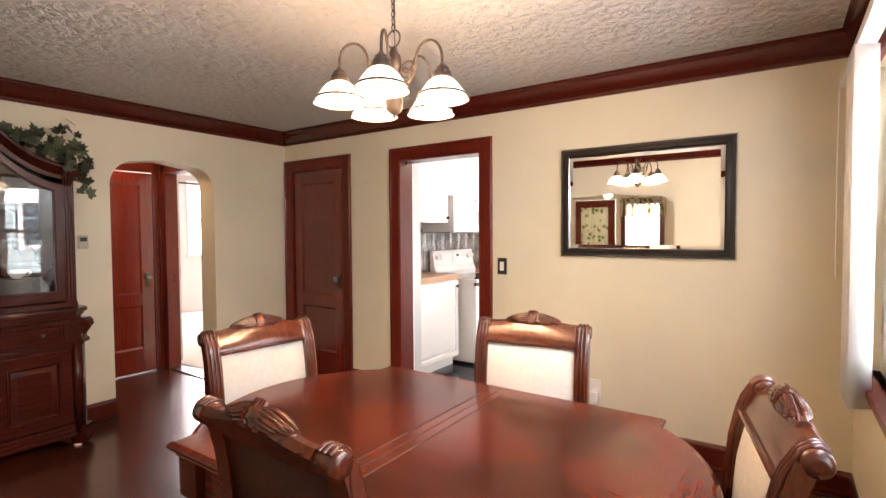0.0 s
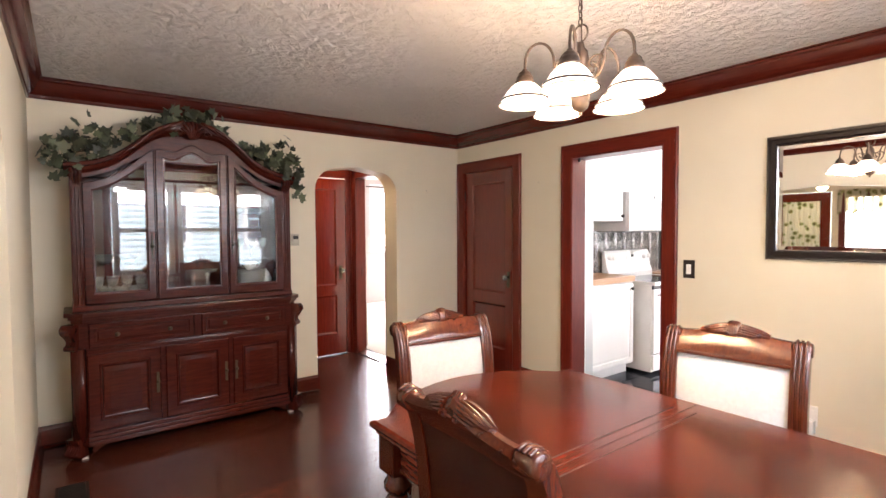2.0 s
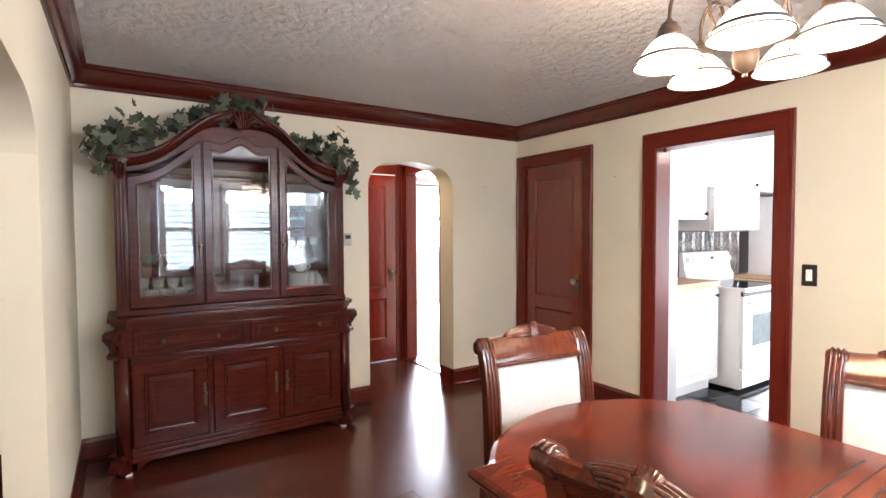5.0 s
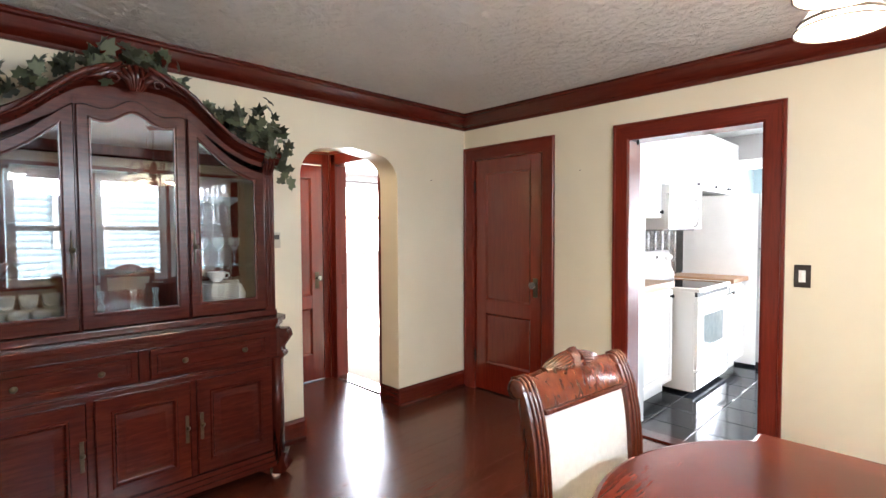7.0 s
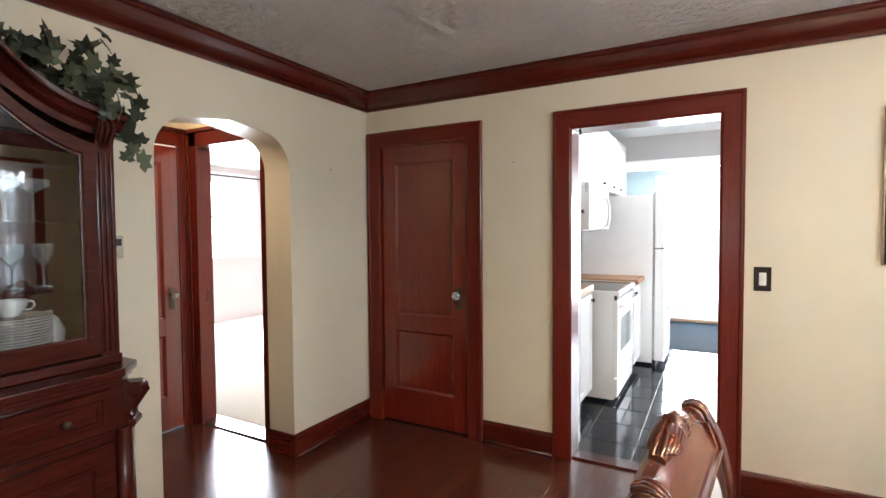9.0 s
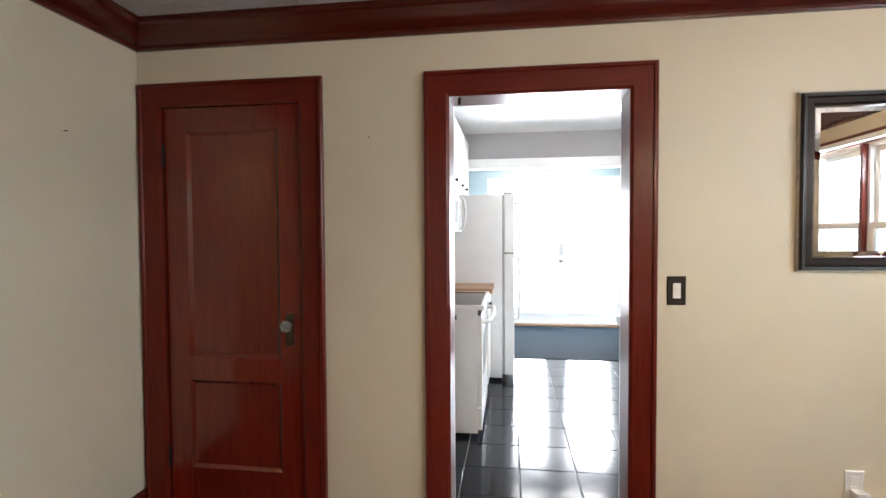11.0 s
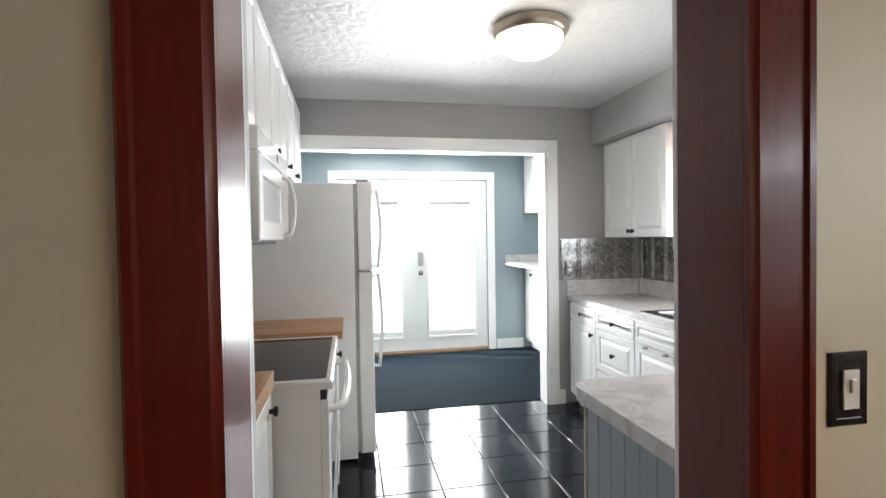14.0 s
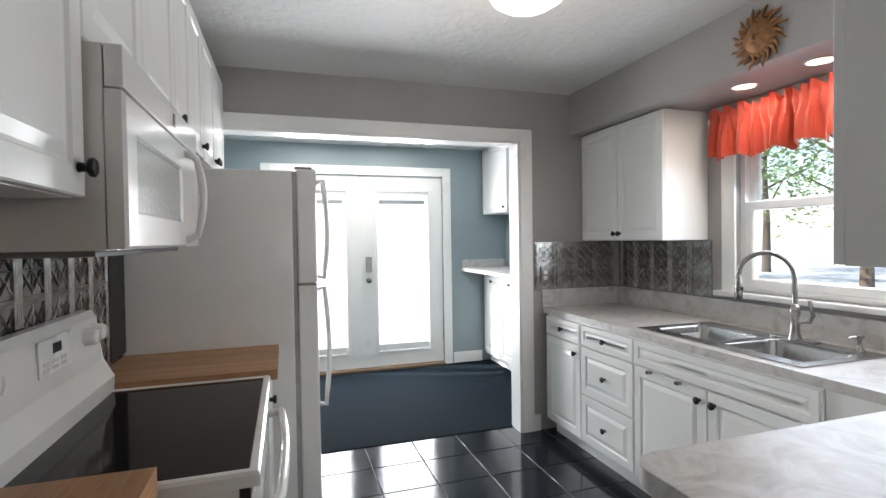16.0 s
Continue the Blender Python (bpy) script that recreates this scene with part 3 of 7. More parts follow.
def casing(name, x0, x1, top, y, side, mats, label, width=0.115):
    """Door casing: two moulded legs and a head board on a wall along x. side -1 faces south."""
    holder = tagged(new(name), label, "door casing", "", "structure")
    s = width / 0.116
    run = [(width / 2 - a * s, y + side * d) for a, d in CASING]      # distance out from the opening, depth
    for edge, way in ((x0, -1), (x1, 1)):
        bm = bmesh.new()
        low = [bm.verts.new((edge + way * o, d, 0)) for o, d in run]
        high = [bm.verts.new((edge + way * o, d, top + o)) for o, d in run]
        skin(bm, low, high)
        part("casing_leg", bm, mats[0], holder)
    bm = bmesh.new()
    skin(bm, [bm.verts.new((x0 - o, d, top + o)) for o, d in run], [bm.verts.new((x1 + o, d, top + o)) for o, d in run])
    part("casing_head", bm, mats[1], holder)
    return holder


casing("door_casing_kitchen", DX0, DX1, DZ, NY, -1, (M_TRIM, M_HEAD), "dark red mahogany door casing round the kitchen doorway")
casing("door_casing_closet", CX0, CX1, 2.03, NY, -1, (M_TRIM, M_HEAD), "dark red mahogany door casing round the closet door")
jamb = tagged(new("door_jamb_kitchen"), "glossy dark mahogany jamb lining of the kitchen doorway", "door jamb", "", "structure")
for nm, b in (("jamb_leg", (DX0 - 0.02, DX0, NY, KY + 0.012, 0, DZ)), ("jamb_leg", (DX1, DX1 + 0.02, NY, KY + 0.012, 0, DZ)), ("jamb_head", (DX0 - 0.02, DX1 + 0.02, NY, KY + 0.012, DZ, DZ + 0.02))):
    part(nm, boxes(b, bevel=0.002), M_TRIM, jamb)
part("hinge_plate", boxes((DX0 + 0.035, DX0 + 0.050, 3.29, 3.305, DZ - 0.03, DZ + 0.001)), M_BLACK, jamb)
structure("wall_return", boxes((DX0 - 0.035, DX0 - 0.018, KY + 0.039, 3.572, 0.001, KCEIL - 0.002), bevel=0.003), M_RETURN, "pale painted return panel beside the kitchen doorway", "wall")
bm = boxes((DX0, DX1, 3.285, 3.40, -0.004, 0.012), bevel=0.004)
structure("door_threshold", bm, M_TRIMX, "worn mahogany threshold strip", "threshold")
casing("door_casing_kitchen_inner", DX0, DX1, DZ, KY + 0.012, 1, (M_WHITE, M_WHITE), "white painted casing on the kitchen side", 0.08)
jc = tagged(new("door_jamb_closet"), "mahogany closet door lining", "door jamb", "", "structure")
for b in ((CX0 - 0.03, CX0 - 0.003, NY, KY, 0, 2.03), (CX1 + 0.003, CX1 + 0.03, NY, KY, 0, 2.03), (CX0 - 0.03, CX1 + 0.03, NY, KY, 2.033, 2.05)):
    part("jamb_board", boxes(b), M_TRIM, jc)
# unseen closet: its shade is a near-black sheet behind the leaf
structure("closet_back", boxes((CX0 - 0.1, CX1 + 0.1, KY + 0.02, KY + 0.04, 0, 2.3)), M_DARK, "near-black sheet standing in for the shade inside the closet", "wall")


def crystal_knob(parent, x, y, z, n=-1):
    part("escutcheon", boxes((x - 0.021, x + 0.021, y, y + n * 0.004, z - 0.10, z + 0.055), bevel=0.0015), M_BRASS, parent, "aged brass escutcheon plate")
    bm = bmesh.new()
    lathe(bm, [(0.011, 0), (0.009, 0.02), (0.014, 0.028), (0.014, 0.032)], x, y, z, 16, 'y')
    if n < 0:
        bmesh.ops.scale(bm, vec=(1, -1, 1), verts=bm.verts, space=Matrix.Translation((0, -y, 0)))
    part("knob_shank", bm, M_BRASS, parent)
    bm = bmesh.new()
    lathe(bm, [(0.012, 0.032), (0.025, 0.037), (0.029, 0.047), (0.026, 0.058), (0.015, 0.064), (0, 0.065)], x, y, z, 12, 'y')
    if n < 0:
        bmesh.ops.scale(bm, vec=(1, -1, 1), verts=bm.verts, space=Matrix.Translation((0, -y, 0)))
    part("door_knob", bm, M_KNOBGLASS, parent, "faceted clear glass door knob")


def two_panel_door(name, label, w, h, m, knob_x, lock_z=0.68):
    """Old two-panel leaf in its own frame: faces -y; long panel above, short below."""
    d = thing(name, label, "door")
    d["kind"] = "structure"
    st, rail = 0.115, 0.12
    for x0, x1, z0, z1, nm in ((-w / 2, -w / 2 + st, 0, h, "stile"), (w / 2 - st, w / 2, 0, h, "stile"), (-w / 2 + st, w / 2 - st, 0, 0.24, "bottom_rail"),
                               (-w / 2 + st, w / 2 - st, lock_z, lock_z + rail, "lock_rail"), (-w / 2 + st, w / 2 - st, h - rail, h, "top_rail")):
        part(nm, boxes((x0, x1, 0, -0.035, z0, z1), bevel=0.0012), M_DOOR, d)
    for z0, z1 in ((0.24, lock_z), (lock_z + rail, h - rail)):
        bm = nested(w - 2 * st, z1 - z0, [(0, 0.005), (0, 0.033), (0.008, 0.027), (0.016, 0.021), (0.022, 0.020), (0.03, 0.020)])
        o = part("panel", bm, M_DOOR, d)
        o.location = (0, 0, z0)
    crystal_knob(d, knob_x, -0.035, 0.965)
    d.matrix_basis = m
    return d


cw = CX1 - CX0 - 0.006
closet = two_panel_door("door_1", "closed dark mahogany two-panel closet door with glass knob", cw, 2.02, pose((CX0 + CX1) / 2, NY + 0.045, 0.01), cw / 2 - 0.065)
for z in (0.25, 1.75):
    bm = bmesh.new()
    lathe(bm, [(0.004, -0.012), (0.008, -0.01), (0.008, 0.09), (0.004, 0.095)], -cw / 2 - 0.001, -0.044, z, 10)
    part("hinge", bm, M_BLACK, closet, "blackened steel hinge")

# crown moulding and baseboards of the dining room
CROWN = [(0, 0.132), (0.012, 0.132), (0.016, 0.122), (0.016, 0.108), (0.026, 0.100), (0.040, 0.086), (0.052, 0.064), (0.060, 0.044), (0.066, 0.030), (0.078, 0.022), (0.078, 0.010), (0.088, 0.006), (0.088, 0.0), (0, 0)]


def mould(name, prof, wall, lo, hi, along, sign, z0, mat, label, cat):
    """A moulding on a wall. along 'x': the wall's y is given; along 'y': its x."""
    bm = bmesh.new()
    prism(bm, [(wall + sign * d, z0 + z) for d, z in prof], lo, hi, 'x' if along == 'x' else 'y')
    return structure(name, bm, mat, label, cat)


CR = [(d, -z) for d, z in CROWN]
for nm, wall, lo, hi, al, sg in (("crown_north", NY, WX, EX, 'x', -1), ("crown_west", WX, SY, NY, 'y', 1), ("crown_south", SY, WX, EX, 'x', 1), ("crown_east", EX, SY, NY, 'y', -1),
                                 ("crown_living_west", WX, -4.45, SY - 0.125, 'y', 1), ("crown_living_south", -4.45, WX, EX, 'x', 1)):
    mould(nm, CR, wall, lo, hi, al, sg, CEIL - 0.001, M_TRIMX if al == 'x' else M_TRIMY, "dark red mahogany crown moulding", "crown moulding")
BASE = [(0, 0), (0.016, 0), (0.016, 0.118), (0.012, 0.13), (0.006, 0.14), (0, 0.142)]
SHOE = [(0.016, 0), (0.030, 0), (0.029, 0.008), (0.024, 0.015), (0.016, 0.018)]
for nm, wall, lo, hi, al, sg in (("baseboard_west_a", WX, SY, AY0, 'y', 1), ("baseboard_west_b", WX, AY1, NY, 'y', 1), ("baseboard_north_a", NY, CX1 + 0.115, DX0 - 0.115, 'x', -1),
                                 ("baseboard_north_b", NY, DX1 + 0.115, EX, 'x', -1), ("baseboard_east", EX, SY, NY, 'y', -1), ("baseboard_south_a", SY, WX, BX0, 'x', 1),
                                 ("baseboard_south_b", SY, BX1, EX, 'x', 1), ("baseboard_living_west", WX, -4.45, SY - 0.125, 'y', 1)):
    mould(nm, BASE, wall, lo, hi, al, sg, 0.001, M_TRIMX if al == 'x' else M_TRIMY, "dark red mahogany baseboard", "baseboard")
    mould(nm.replace("baseboard", "shoe_mould"), SHOE, wall, lo, hi, al, sg, 0.001, M_TRIMX if al == 'x' else M_TRIMY, "dark mahogany quarter-round shoe moulding", "shoe moulding")
structure("baseboard_arch", boxes((WX - 0.22, WX + 0.016, AY1 - 0.014, AY1 - 0.0005, 0.001, 0.141), (WX - 0.22, WX + 0.016, AY0 + 0.0005, AY0 + 0.014, 0.001, 0.141), bevel=0.002), M_TRIMX, "dark mahogany baseboard inside the arch", "baseboard")

# ---------------------------------------------------------------- hall and bedroom beyond the small arch
hd = two_panel_door("door_2", "closed reddish mahogany two-panel hall door with glass knob", 0.78, 2.02, pose(-5.44, 2.075, 0.01, 0, 0, 90), 0.325)


def post_frame(name, boxes_, label):
    h = tagged(new(name), label, "door casing", "", "structure")
    for nm, b in boxes_:
        part(nm, boxes(b, bevel=0.004), M_TRIM, h)
    return h


post_frame("door_casing_hall", [("casing_leg", (-5.42, -5.398, 2.468, 2.540, 0, 2.14)), ("casing_edge", (-5.398, -5.388, 2.515, 2.531, 0, 2.14)), ("casing_leg", (-5.42, -5.398, 1.58, 1.682, 0, 2.14)),
                                ("casing_head", (-5.42, -5.398, 1.682, 2.468, 2.04, 2.14)), ("casing_lip", (-5.42, -5.375, 1.56, 2.565, 2.14, 2.165))], "mahogany casing round the hall door")
post_frame("door_casing_bedroom", [("casing_leg", (-5.385, -5.30, 2.544, 2.57, 0, 2.14)), ("casing_edge", (-5.385, -5.37, 2.532, 2.544, 0, 2.14)), ("casing_leg", (-4.64, -4.535, 2.544, 2.57, 0, 2.14)),
                                   ("casing_head", (-5.385, -4.535, 2.544, 2.57, 2.04, 2.14)), ("casing_lip", (-5.385, -4.535, 2.522, 2.57, 2.14, 2.165)), ("jamb_board", (-5.36, -5.335, 2.57, 2.69, 0, 2.04)), ("jamb_board", (-4.625, -4.60, 2.57, 2.69, 0, 2.04)),
                                   ("jamb_board", (-5.335, -4.625, 2.57, 2.69, 2.04, 2.05)), ("strike_plate", (-5.336, -5.331, 2.63, 2.66, 0.9, 1.0))], "mahogany casing round the bedroom doorway")
structure("door_threshold_bedroom", boxes((-5.335, -4.625, 2.56, 2.68, 0.0, 0.012), bevel=0.003), M_CHROME, "metal carpet strip in the bedroom doorway", "threshold")


def sash_window(name, label, w, h, m, split=0.5, trim=M_WHITE, depth=0.1):
    """Double-hung window in an opening w x h; faces -y (inside), stands on z=0."""
    win = thing(name, label, "window")
    win["kind"] = "structure"
    part("window_frame", frame_ring(w, h, [(0, 0), (0, -depth), (0.03, -depth), (0.03, 0)]), trim, win)
    hz = h * split
    for nm, z0, z1, dy in (("upper_sash", hz - 0.02, h - 0.03, -0.065), ("lower_sash", 0.03, hz + 0.02, -0.03)):
        s = part(nm, frame_ring(w - 0.06, z1 - z0, [(0, 0), (0, 0.028), (0.004, 0.03), (0.042, 0.03), (0.05, 0.02), (0.05, 0)]), trim, win)
        s.location = (0, -dy, z0)
        g = part("pane", nested(w - 0.15, z1 - z0 - 0.09, [(0, 0.008), (0, 0.012)]), M_PANE, s)
        g.location = (0, 0, 0.045)
        g.visible_shadow = False
    win.matrix_basis = m
    return win


def window_trim(name, label, w, h, m, trim=M_WHITE, cw_=0.085, sill=True):
    t = thing(name, label, "window casing")
    t["kind"] = "structure"
    for x0, x1, z0, z1, nm in ((-w / 2 - cw_, -w / 2, 0, h + cw_, "casing_leg"), (w / 2, w / 2 + cw_, 0, h + cw_, "casing_leg"), (-w / 2, w / 2, h, h + cw_, "casing_head")):
        part(nm, boxes((x0, x1, -0.018, 0, z0, z1), bevel=0.003), trim, t)
    if sill:
        part("window_sill", boxes((-w / 2 - cw_ - 0.03, w / 2 + cw_ + 0.03, -0.055, 0.09, -0.028, 0), bevel=0.005), trim, t)
    t.matrix_basis = m
    return t


sash_window("window_1", "white double-hung bedroom window, blown out by daylight", 1.25, 1.23, pose(-8.80, 5.35, 1.04, 0, 0, 90))
window_trim("window_trim_1", "white bedroom window casing", 1.25, 1.23, pose(-8.80, 5.35, 1.04, 0, 0, 90))
bm = tube(bmesh.new(), [(-8.80, 4.5, 2.30), (-8.74, 4.5, 2.30), (-8.74, 6.2, 2.30), (-8.80, 6.2, 2.30)], 0.012, 8)
whole("curtain_rod", bm, M_BRONZE, "thin white curtain rod over the bedroom window", "curtain rod")
bm = bmesh.new()
lathe(bm, [(0.09, 0.0), (0.10, -0.03), (0.05, -0.10), (0.06, -0.14), (0.14, -0.18), (0.12, -0.26), (0.0, -0.29)], 0, 0, 0, 20)
fan = thing("ceiling_fan", "white bedroom ceiling fan with flat blades at rest", "ceiling fan", (-6.6, 4.9, CEIL))
part("fan_body", bm, M_WHITE, fan)
for k in range(5):
    b = boxes((0.12, 0.60, -0.06, 0.06, -0.185, -0.178), bevel=0.002)
    b.transform(pose(0, 0, 0, 0, 0, 72 * k + 20))
    part("fan_blade", b, M_WHITE, fan)

# fixture out of sight, added to put warm light on hall door and arch
hl = thing("hall_ceiling_light", "unseen ceiling light added for the hall's warm light", "ceiling light", (-4.98, 1.80, CEIL))
part("ring", lathe(bmesh.new(), [(0.0, 0.0), (0.11, -0.0005), (0.112, -0.015), (0.10, -0.022)], 0, 0, 0, 28), M_RING, hl)
part("dome", lathe(bmesh.new(), [(0.10, -0.02), (0.095, -0.045), (0.06, -0.07), (0.0, -0.08)], 0, 0, 0, 28), M_DOME, hl, "glowing opal glass dome")
bulb("hall_bulb", -4.98, 1.80, CEIL - 0.14, 1.8, (1.0, 0.78, 0.5), 0.06)

# ---------------------------------------------------------------- china cabinet
hutch = thing("china_cabinet", "dark cherry china cabinet with arched glazed top and carved corners", "china cabinet", (WX + 0.005, 0.600, 0))


def hz(y):
    """Height of the cabinet's arched top along its width."""
    return 1.808 + 0.325 / (1 + (abs(y) / 0.375) ** 4)


part("base_case", boxes((0.02, 0.375, -0.70, 0.70, 0.10, 0.865), bevel=0.004), M_HUTCH, hutch)
for y in (-0.70, 0.70):
    s = 1 if y > 0 else -1
    bm = bmesh.new()
    prism(bm, [(0.33, y), (0.385, y - s * 0.06), (0.405, y - s * 0.035), (0.36, y + s * 0.022), (0.30, y + s * 0.022), (0.30, y)], 0.12, 0.70, 'z')
    part("corner_post", bm, M_HUTCHV, hutch)
    bm = bmesh.new()      # carved scroll bracket
    prof = [(0.0, 0.86), (0.075, 0.86), (0.085, 0.83), (0.078, 0.80), (0.055, 0.775), (0.040, 0.75), (0.045, 0.73), (0.060, 0.715), (0.055, 0.695), (0.030, 0.685), (0.0, 0.685)]
    prism(bm, prof, -0.035, 0.035, 'y', 0.004)
    for r, dx, z in ((0.026, 0.062, 0.828), (0.018, 0.045, 0.708)):
        lathe(bm, [(r * 0.4, -0.042), (r, -0.038), (r, 0.038), (r * 0.4, 0.042)], dx, 0, z, 14, 'y')
    for k in range(-2, 3):
        tube(bm, [(0.082, k * 0.013, 0.845), (0.088, k * 0.014, 0.815), (0.066, k * 0.012, 0.785), (0.05, k * 0.008, 0.755), (0.056, k * 0.004, 0.73)], [0.005, 0.008, 0.008, 0.006, 0.003], 6)
    bm.transform(pose(0.335, y - s * 0.015, 0, 0, 0, s * 45))
    part("scroll_bracket", bm, M_HUTCHV, hutch, "carved acanthus scroll bracket")
    bm = bmesh.new()      # carved foot
    prism(bm, [(0.0, 0.0), (0.05, 0.0), (0.078, 0.018), (0.082, 0.045), (0.06, 0.07), (0.075, 0.10), (0.08, 0.125), (0.0, 0.125)], -0.045, 0.045, 'y', 0.006)
    for k in range(-2, 3):
        tube(bm, [(0.07, k * 0.018, 0.105), (0.062, k * 0.017, 0.07), (0.086, k * 0.018, 0.04), (0.066, k * 0.016, 0.008)], [0.007, 0.008, 0.011, 0.006], 6)
    bm.transform(pose(0.325, y - s * 0.025, 0.012, 0, 0, s * 45))
    part("foot", bm, M_HUTCHV, hutch, "carved scroll foot")
    part("foot_glide", boxes((0.345, 0.378, y - s * 0.055, y - s * 0.02, 0, 0.013), bevel=0.003), M_PORCELAIN, hutch, "pale plastic foot glide")
    part("back_foot", boxes((0.03, 0.09, y - s * 0.08, y, 0, 0.11), bevel=0.004), M_HUTCHV, hutch)


def stepped(steps, y, x, corner=0.05):
    """A stack of moulded slabs with cut corners. steps: (z0, z1, overhang)."""
    bm = bmesh.new()
    for z0, z1, o in steps:
        prism(bm, [(0.0, -y - o), (x - corner, -y - o), (x + o, -y + corner), (x + o, y - corner), (x - corner, y + o), (0.0, y + o)], z0, z1, 'z', min(0.005, (z1 - z0) * 0.35))
    return bm


part("waist_moulding", stepped([(0.862, 0.882, 0.0), (0.880, 0.902, 0.014), (0.900, 0.93, 0.034)], 0.715, 0.40, 0.06), M_HUTCH, hutch)
part("base_moulding", stepped([(0.085, 0.112, 0.03), (0.110, 0.135, 0.016), (0.133, 0.16, 0.003)], 0.70, 0.39, 0.06), M_HUTCH, hutch)
bm = bmesh.new()
pts = [(-0.62, 0.10), (-0.62, 0.02)] + [(-0.62 + 0.10 * k / 6, 0.02 + 0.055 * math.sin(k / 6 * math.pi / 2)) for k in range(1, 7)] + [(0.52 + 0.10 * k / 6, 0.075 - 0.055 * (1 - math.cos(k / 6 * math.pi / 2))) for k in range(0, 7)] + [(0.62, 0.10)]
prism(bm, pts, 0.352, 0.375, 'x')
part("scalloped_apron", bm, M_HUTCH, hutch)
part("rail_moulding", boxes((0.37, 0.392, -0.64, 0.64, 0.672, 0.688), (0.37, 0.385, -0.64, 0.64, 0.688, 0.696), bevel=0.003), M_HUTCH, hutch)


def round_knob(parent, x, y, z, r=0.014, mat=None):
    bm = bmesh.new()
    lathe(bm, [(r * 0.5, 0), (r * 0.4, r * 0.7), (r * 0.9, r * 1.1), (r, r * 1.5), (r * 0.6, r * 1.9), (0, r * 2.0)], x, y, z, 14, 'x')
    return part("knob", bm, mat or M_BRASS, parent, "antique brass knob")


FACE_X = pose(0, 0, 0, 0, 0, 90)      # turns a panel that faces -y so that it faces +x
for yc in (-0.325, 0.325):
    bm = nested(0.60, 0.150, [(0, 0), (0, 0.016), (0.004, 0.022), (0.028, 0.022), (0.032, 0.017), (0.045, 0.017), (0.05, 0.021), (0.056, 0.021)], None, pose(0.375, yc, 0.704) @ FACE_X)
    d = part("drawer", bm, M_HUTCH, hutch)
    for dy in (-0.15, 0.15):
        round_knob(d, 0.396, yc + dy, 0.779)
for k, yc in enumerate((-0.435, 0.0, 0.435)):
    bm = nested(0.405, 0.49, [(0, 0), (0, 0.014), (0.005, 0.02), (0.062, 0.02), (0.066, 0.026), (0.074, 0.026), (0.082, 0.012), (0.088, 0.010), (0.118, 0.018), (0.125, 0.018)], None, pose(0.375, yc, 0.168) @ FACE_X)
    d = part("cabinet_door", bm, M_HUTCH, hutch, "raised-panel cherry door")
    side = 1 if k < 2 else -1
    h = part("door_pull", boxes((0.395, 0.399, yc + side * 0.182 - 0.008, yc + side * 0.182 + 0.008, 0.35, 0.49), bevel=0.0015), M_BRASS, d, "antique brass pull plate")
    round_knob(h, 0.399, yc + side * 0.182, 0.43, 0.011)

part("centre_stile", boxes((0.37, 0.390, -0.021, 0.021, 0.700, 0.858), bevel=0.004), M_HUTCHV, hutch)
# glazed upper part
UX = 0.315
part("back_panel", boxes((0.0, 0.012, -0.68, 0.68, 0.93, 1.82)), M_HUTCHV, hutch)
bm = bmesh.new()
ys = [-0.68 + 1.36 * k / 24 for k in range(25)]
prism(bm, [(-0.68, 1.815), (0.68, 1.815)] + [(y, hz(y) - 0.03) for y in ys[::-1]], 0.0, 0.012, 'x')
part("back_arch", bm, M_HUTCHV, hutch)
for s in (-1, 1):
    part("side_panel", boxes((0.012, UX - 0.03, s * 0.68, s * 0.655, 0.93, 1.825), bevel=0.002), M_HUTCHV, hutch)
    post = part("fluted_post", boxes((UX - 0.045, UX + 0.005, s * 0.70, s * 0.635, 0.93, 1.79), bevel=0.006), M_HUTCHV, hutch)
    bm = bmesh.new()
    for k in range(3):
        tube(bm, [(UX + 0.006, s * (0.65 + 0.018 * k), 0.98), (UX + 0.006, s * (0.65 + 0.018 * k), 1.72)], 0.0055, 6)
    part("reeding", bm, M_HUTCHV, post)
    bm = bmesh.new()
    prism(bm, [(0, 1.78), (0.06, 1.78), (0.066, 1.75), (0.055, 1.725), (0.035, 1.70), (0.025, 1.67), (0.0, 1.66)], -0.032, 0.032, 'y', 0.004)
    for k in range(-1, 2):
        tube(bm, [(0.062, k * 0.02, 1.775), (0.068, k * 0.02, 1.745), (0.04, k * 0.016, 1.70), (0.03, k * 0.01, 1.67)], [0.006, 0.009, 0.007, 0.004], 6)
    bm.transform(pose(UX - 0.03, s * 0.665, 0.06))
    part("scroll_capital", bm, M_HUTCHV, hutch, "carved leaf capital")
part("plinth_rail", boxes((0.012, UX + 0.012, -0.705, 0.705, 0.9305, 0.965), bevel=0.005), M_HUTCH, hutch)
part("inner_floor", boxes((0.012, UX - 0.035, -0.655, 0.655, 0.965, 0.985)), M_HUTCH, hutch)
for y in (-0.232, 0.232):
    part("divider_post", boxes((UX - 0.03, UX - 0.002, y - 0.012, y + 0.012, 0.965, hz(y) - 0.07), bevel=0.003), M_HUTCHV, hutch)
# arched frieze above the doors
bm = bmesh.new()
prism(bm, [(y, hz(y) - 0.165 / (1 + (abs(y) / 0.24) ** 6) - 0.06) for y in ys] + [(y, hz(y) - 0.02) for y in ys[::-1]], UX - 0.03, UX - 0.004, 'x')
bmesh.ops.recalc_face_normals(bm, faces=bm.faces)
part("arched_frieze", bm, M_HUTCH, hutch)
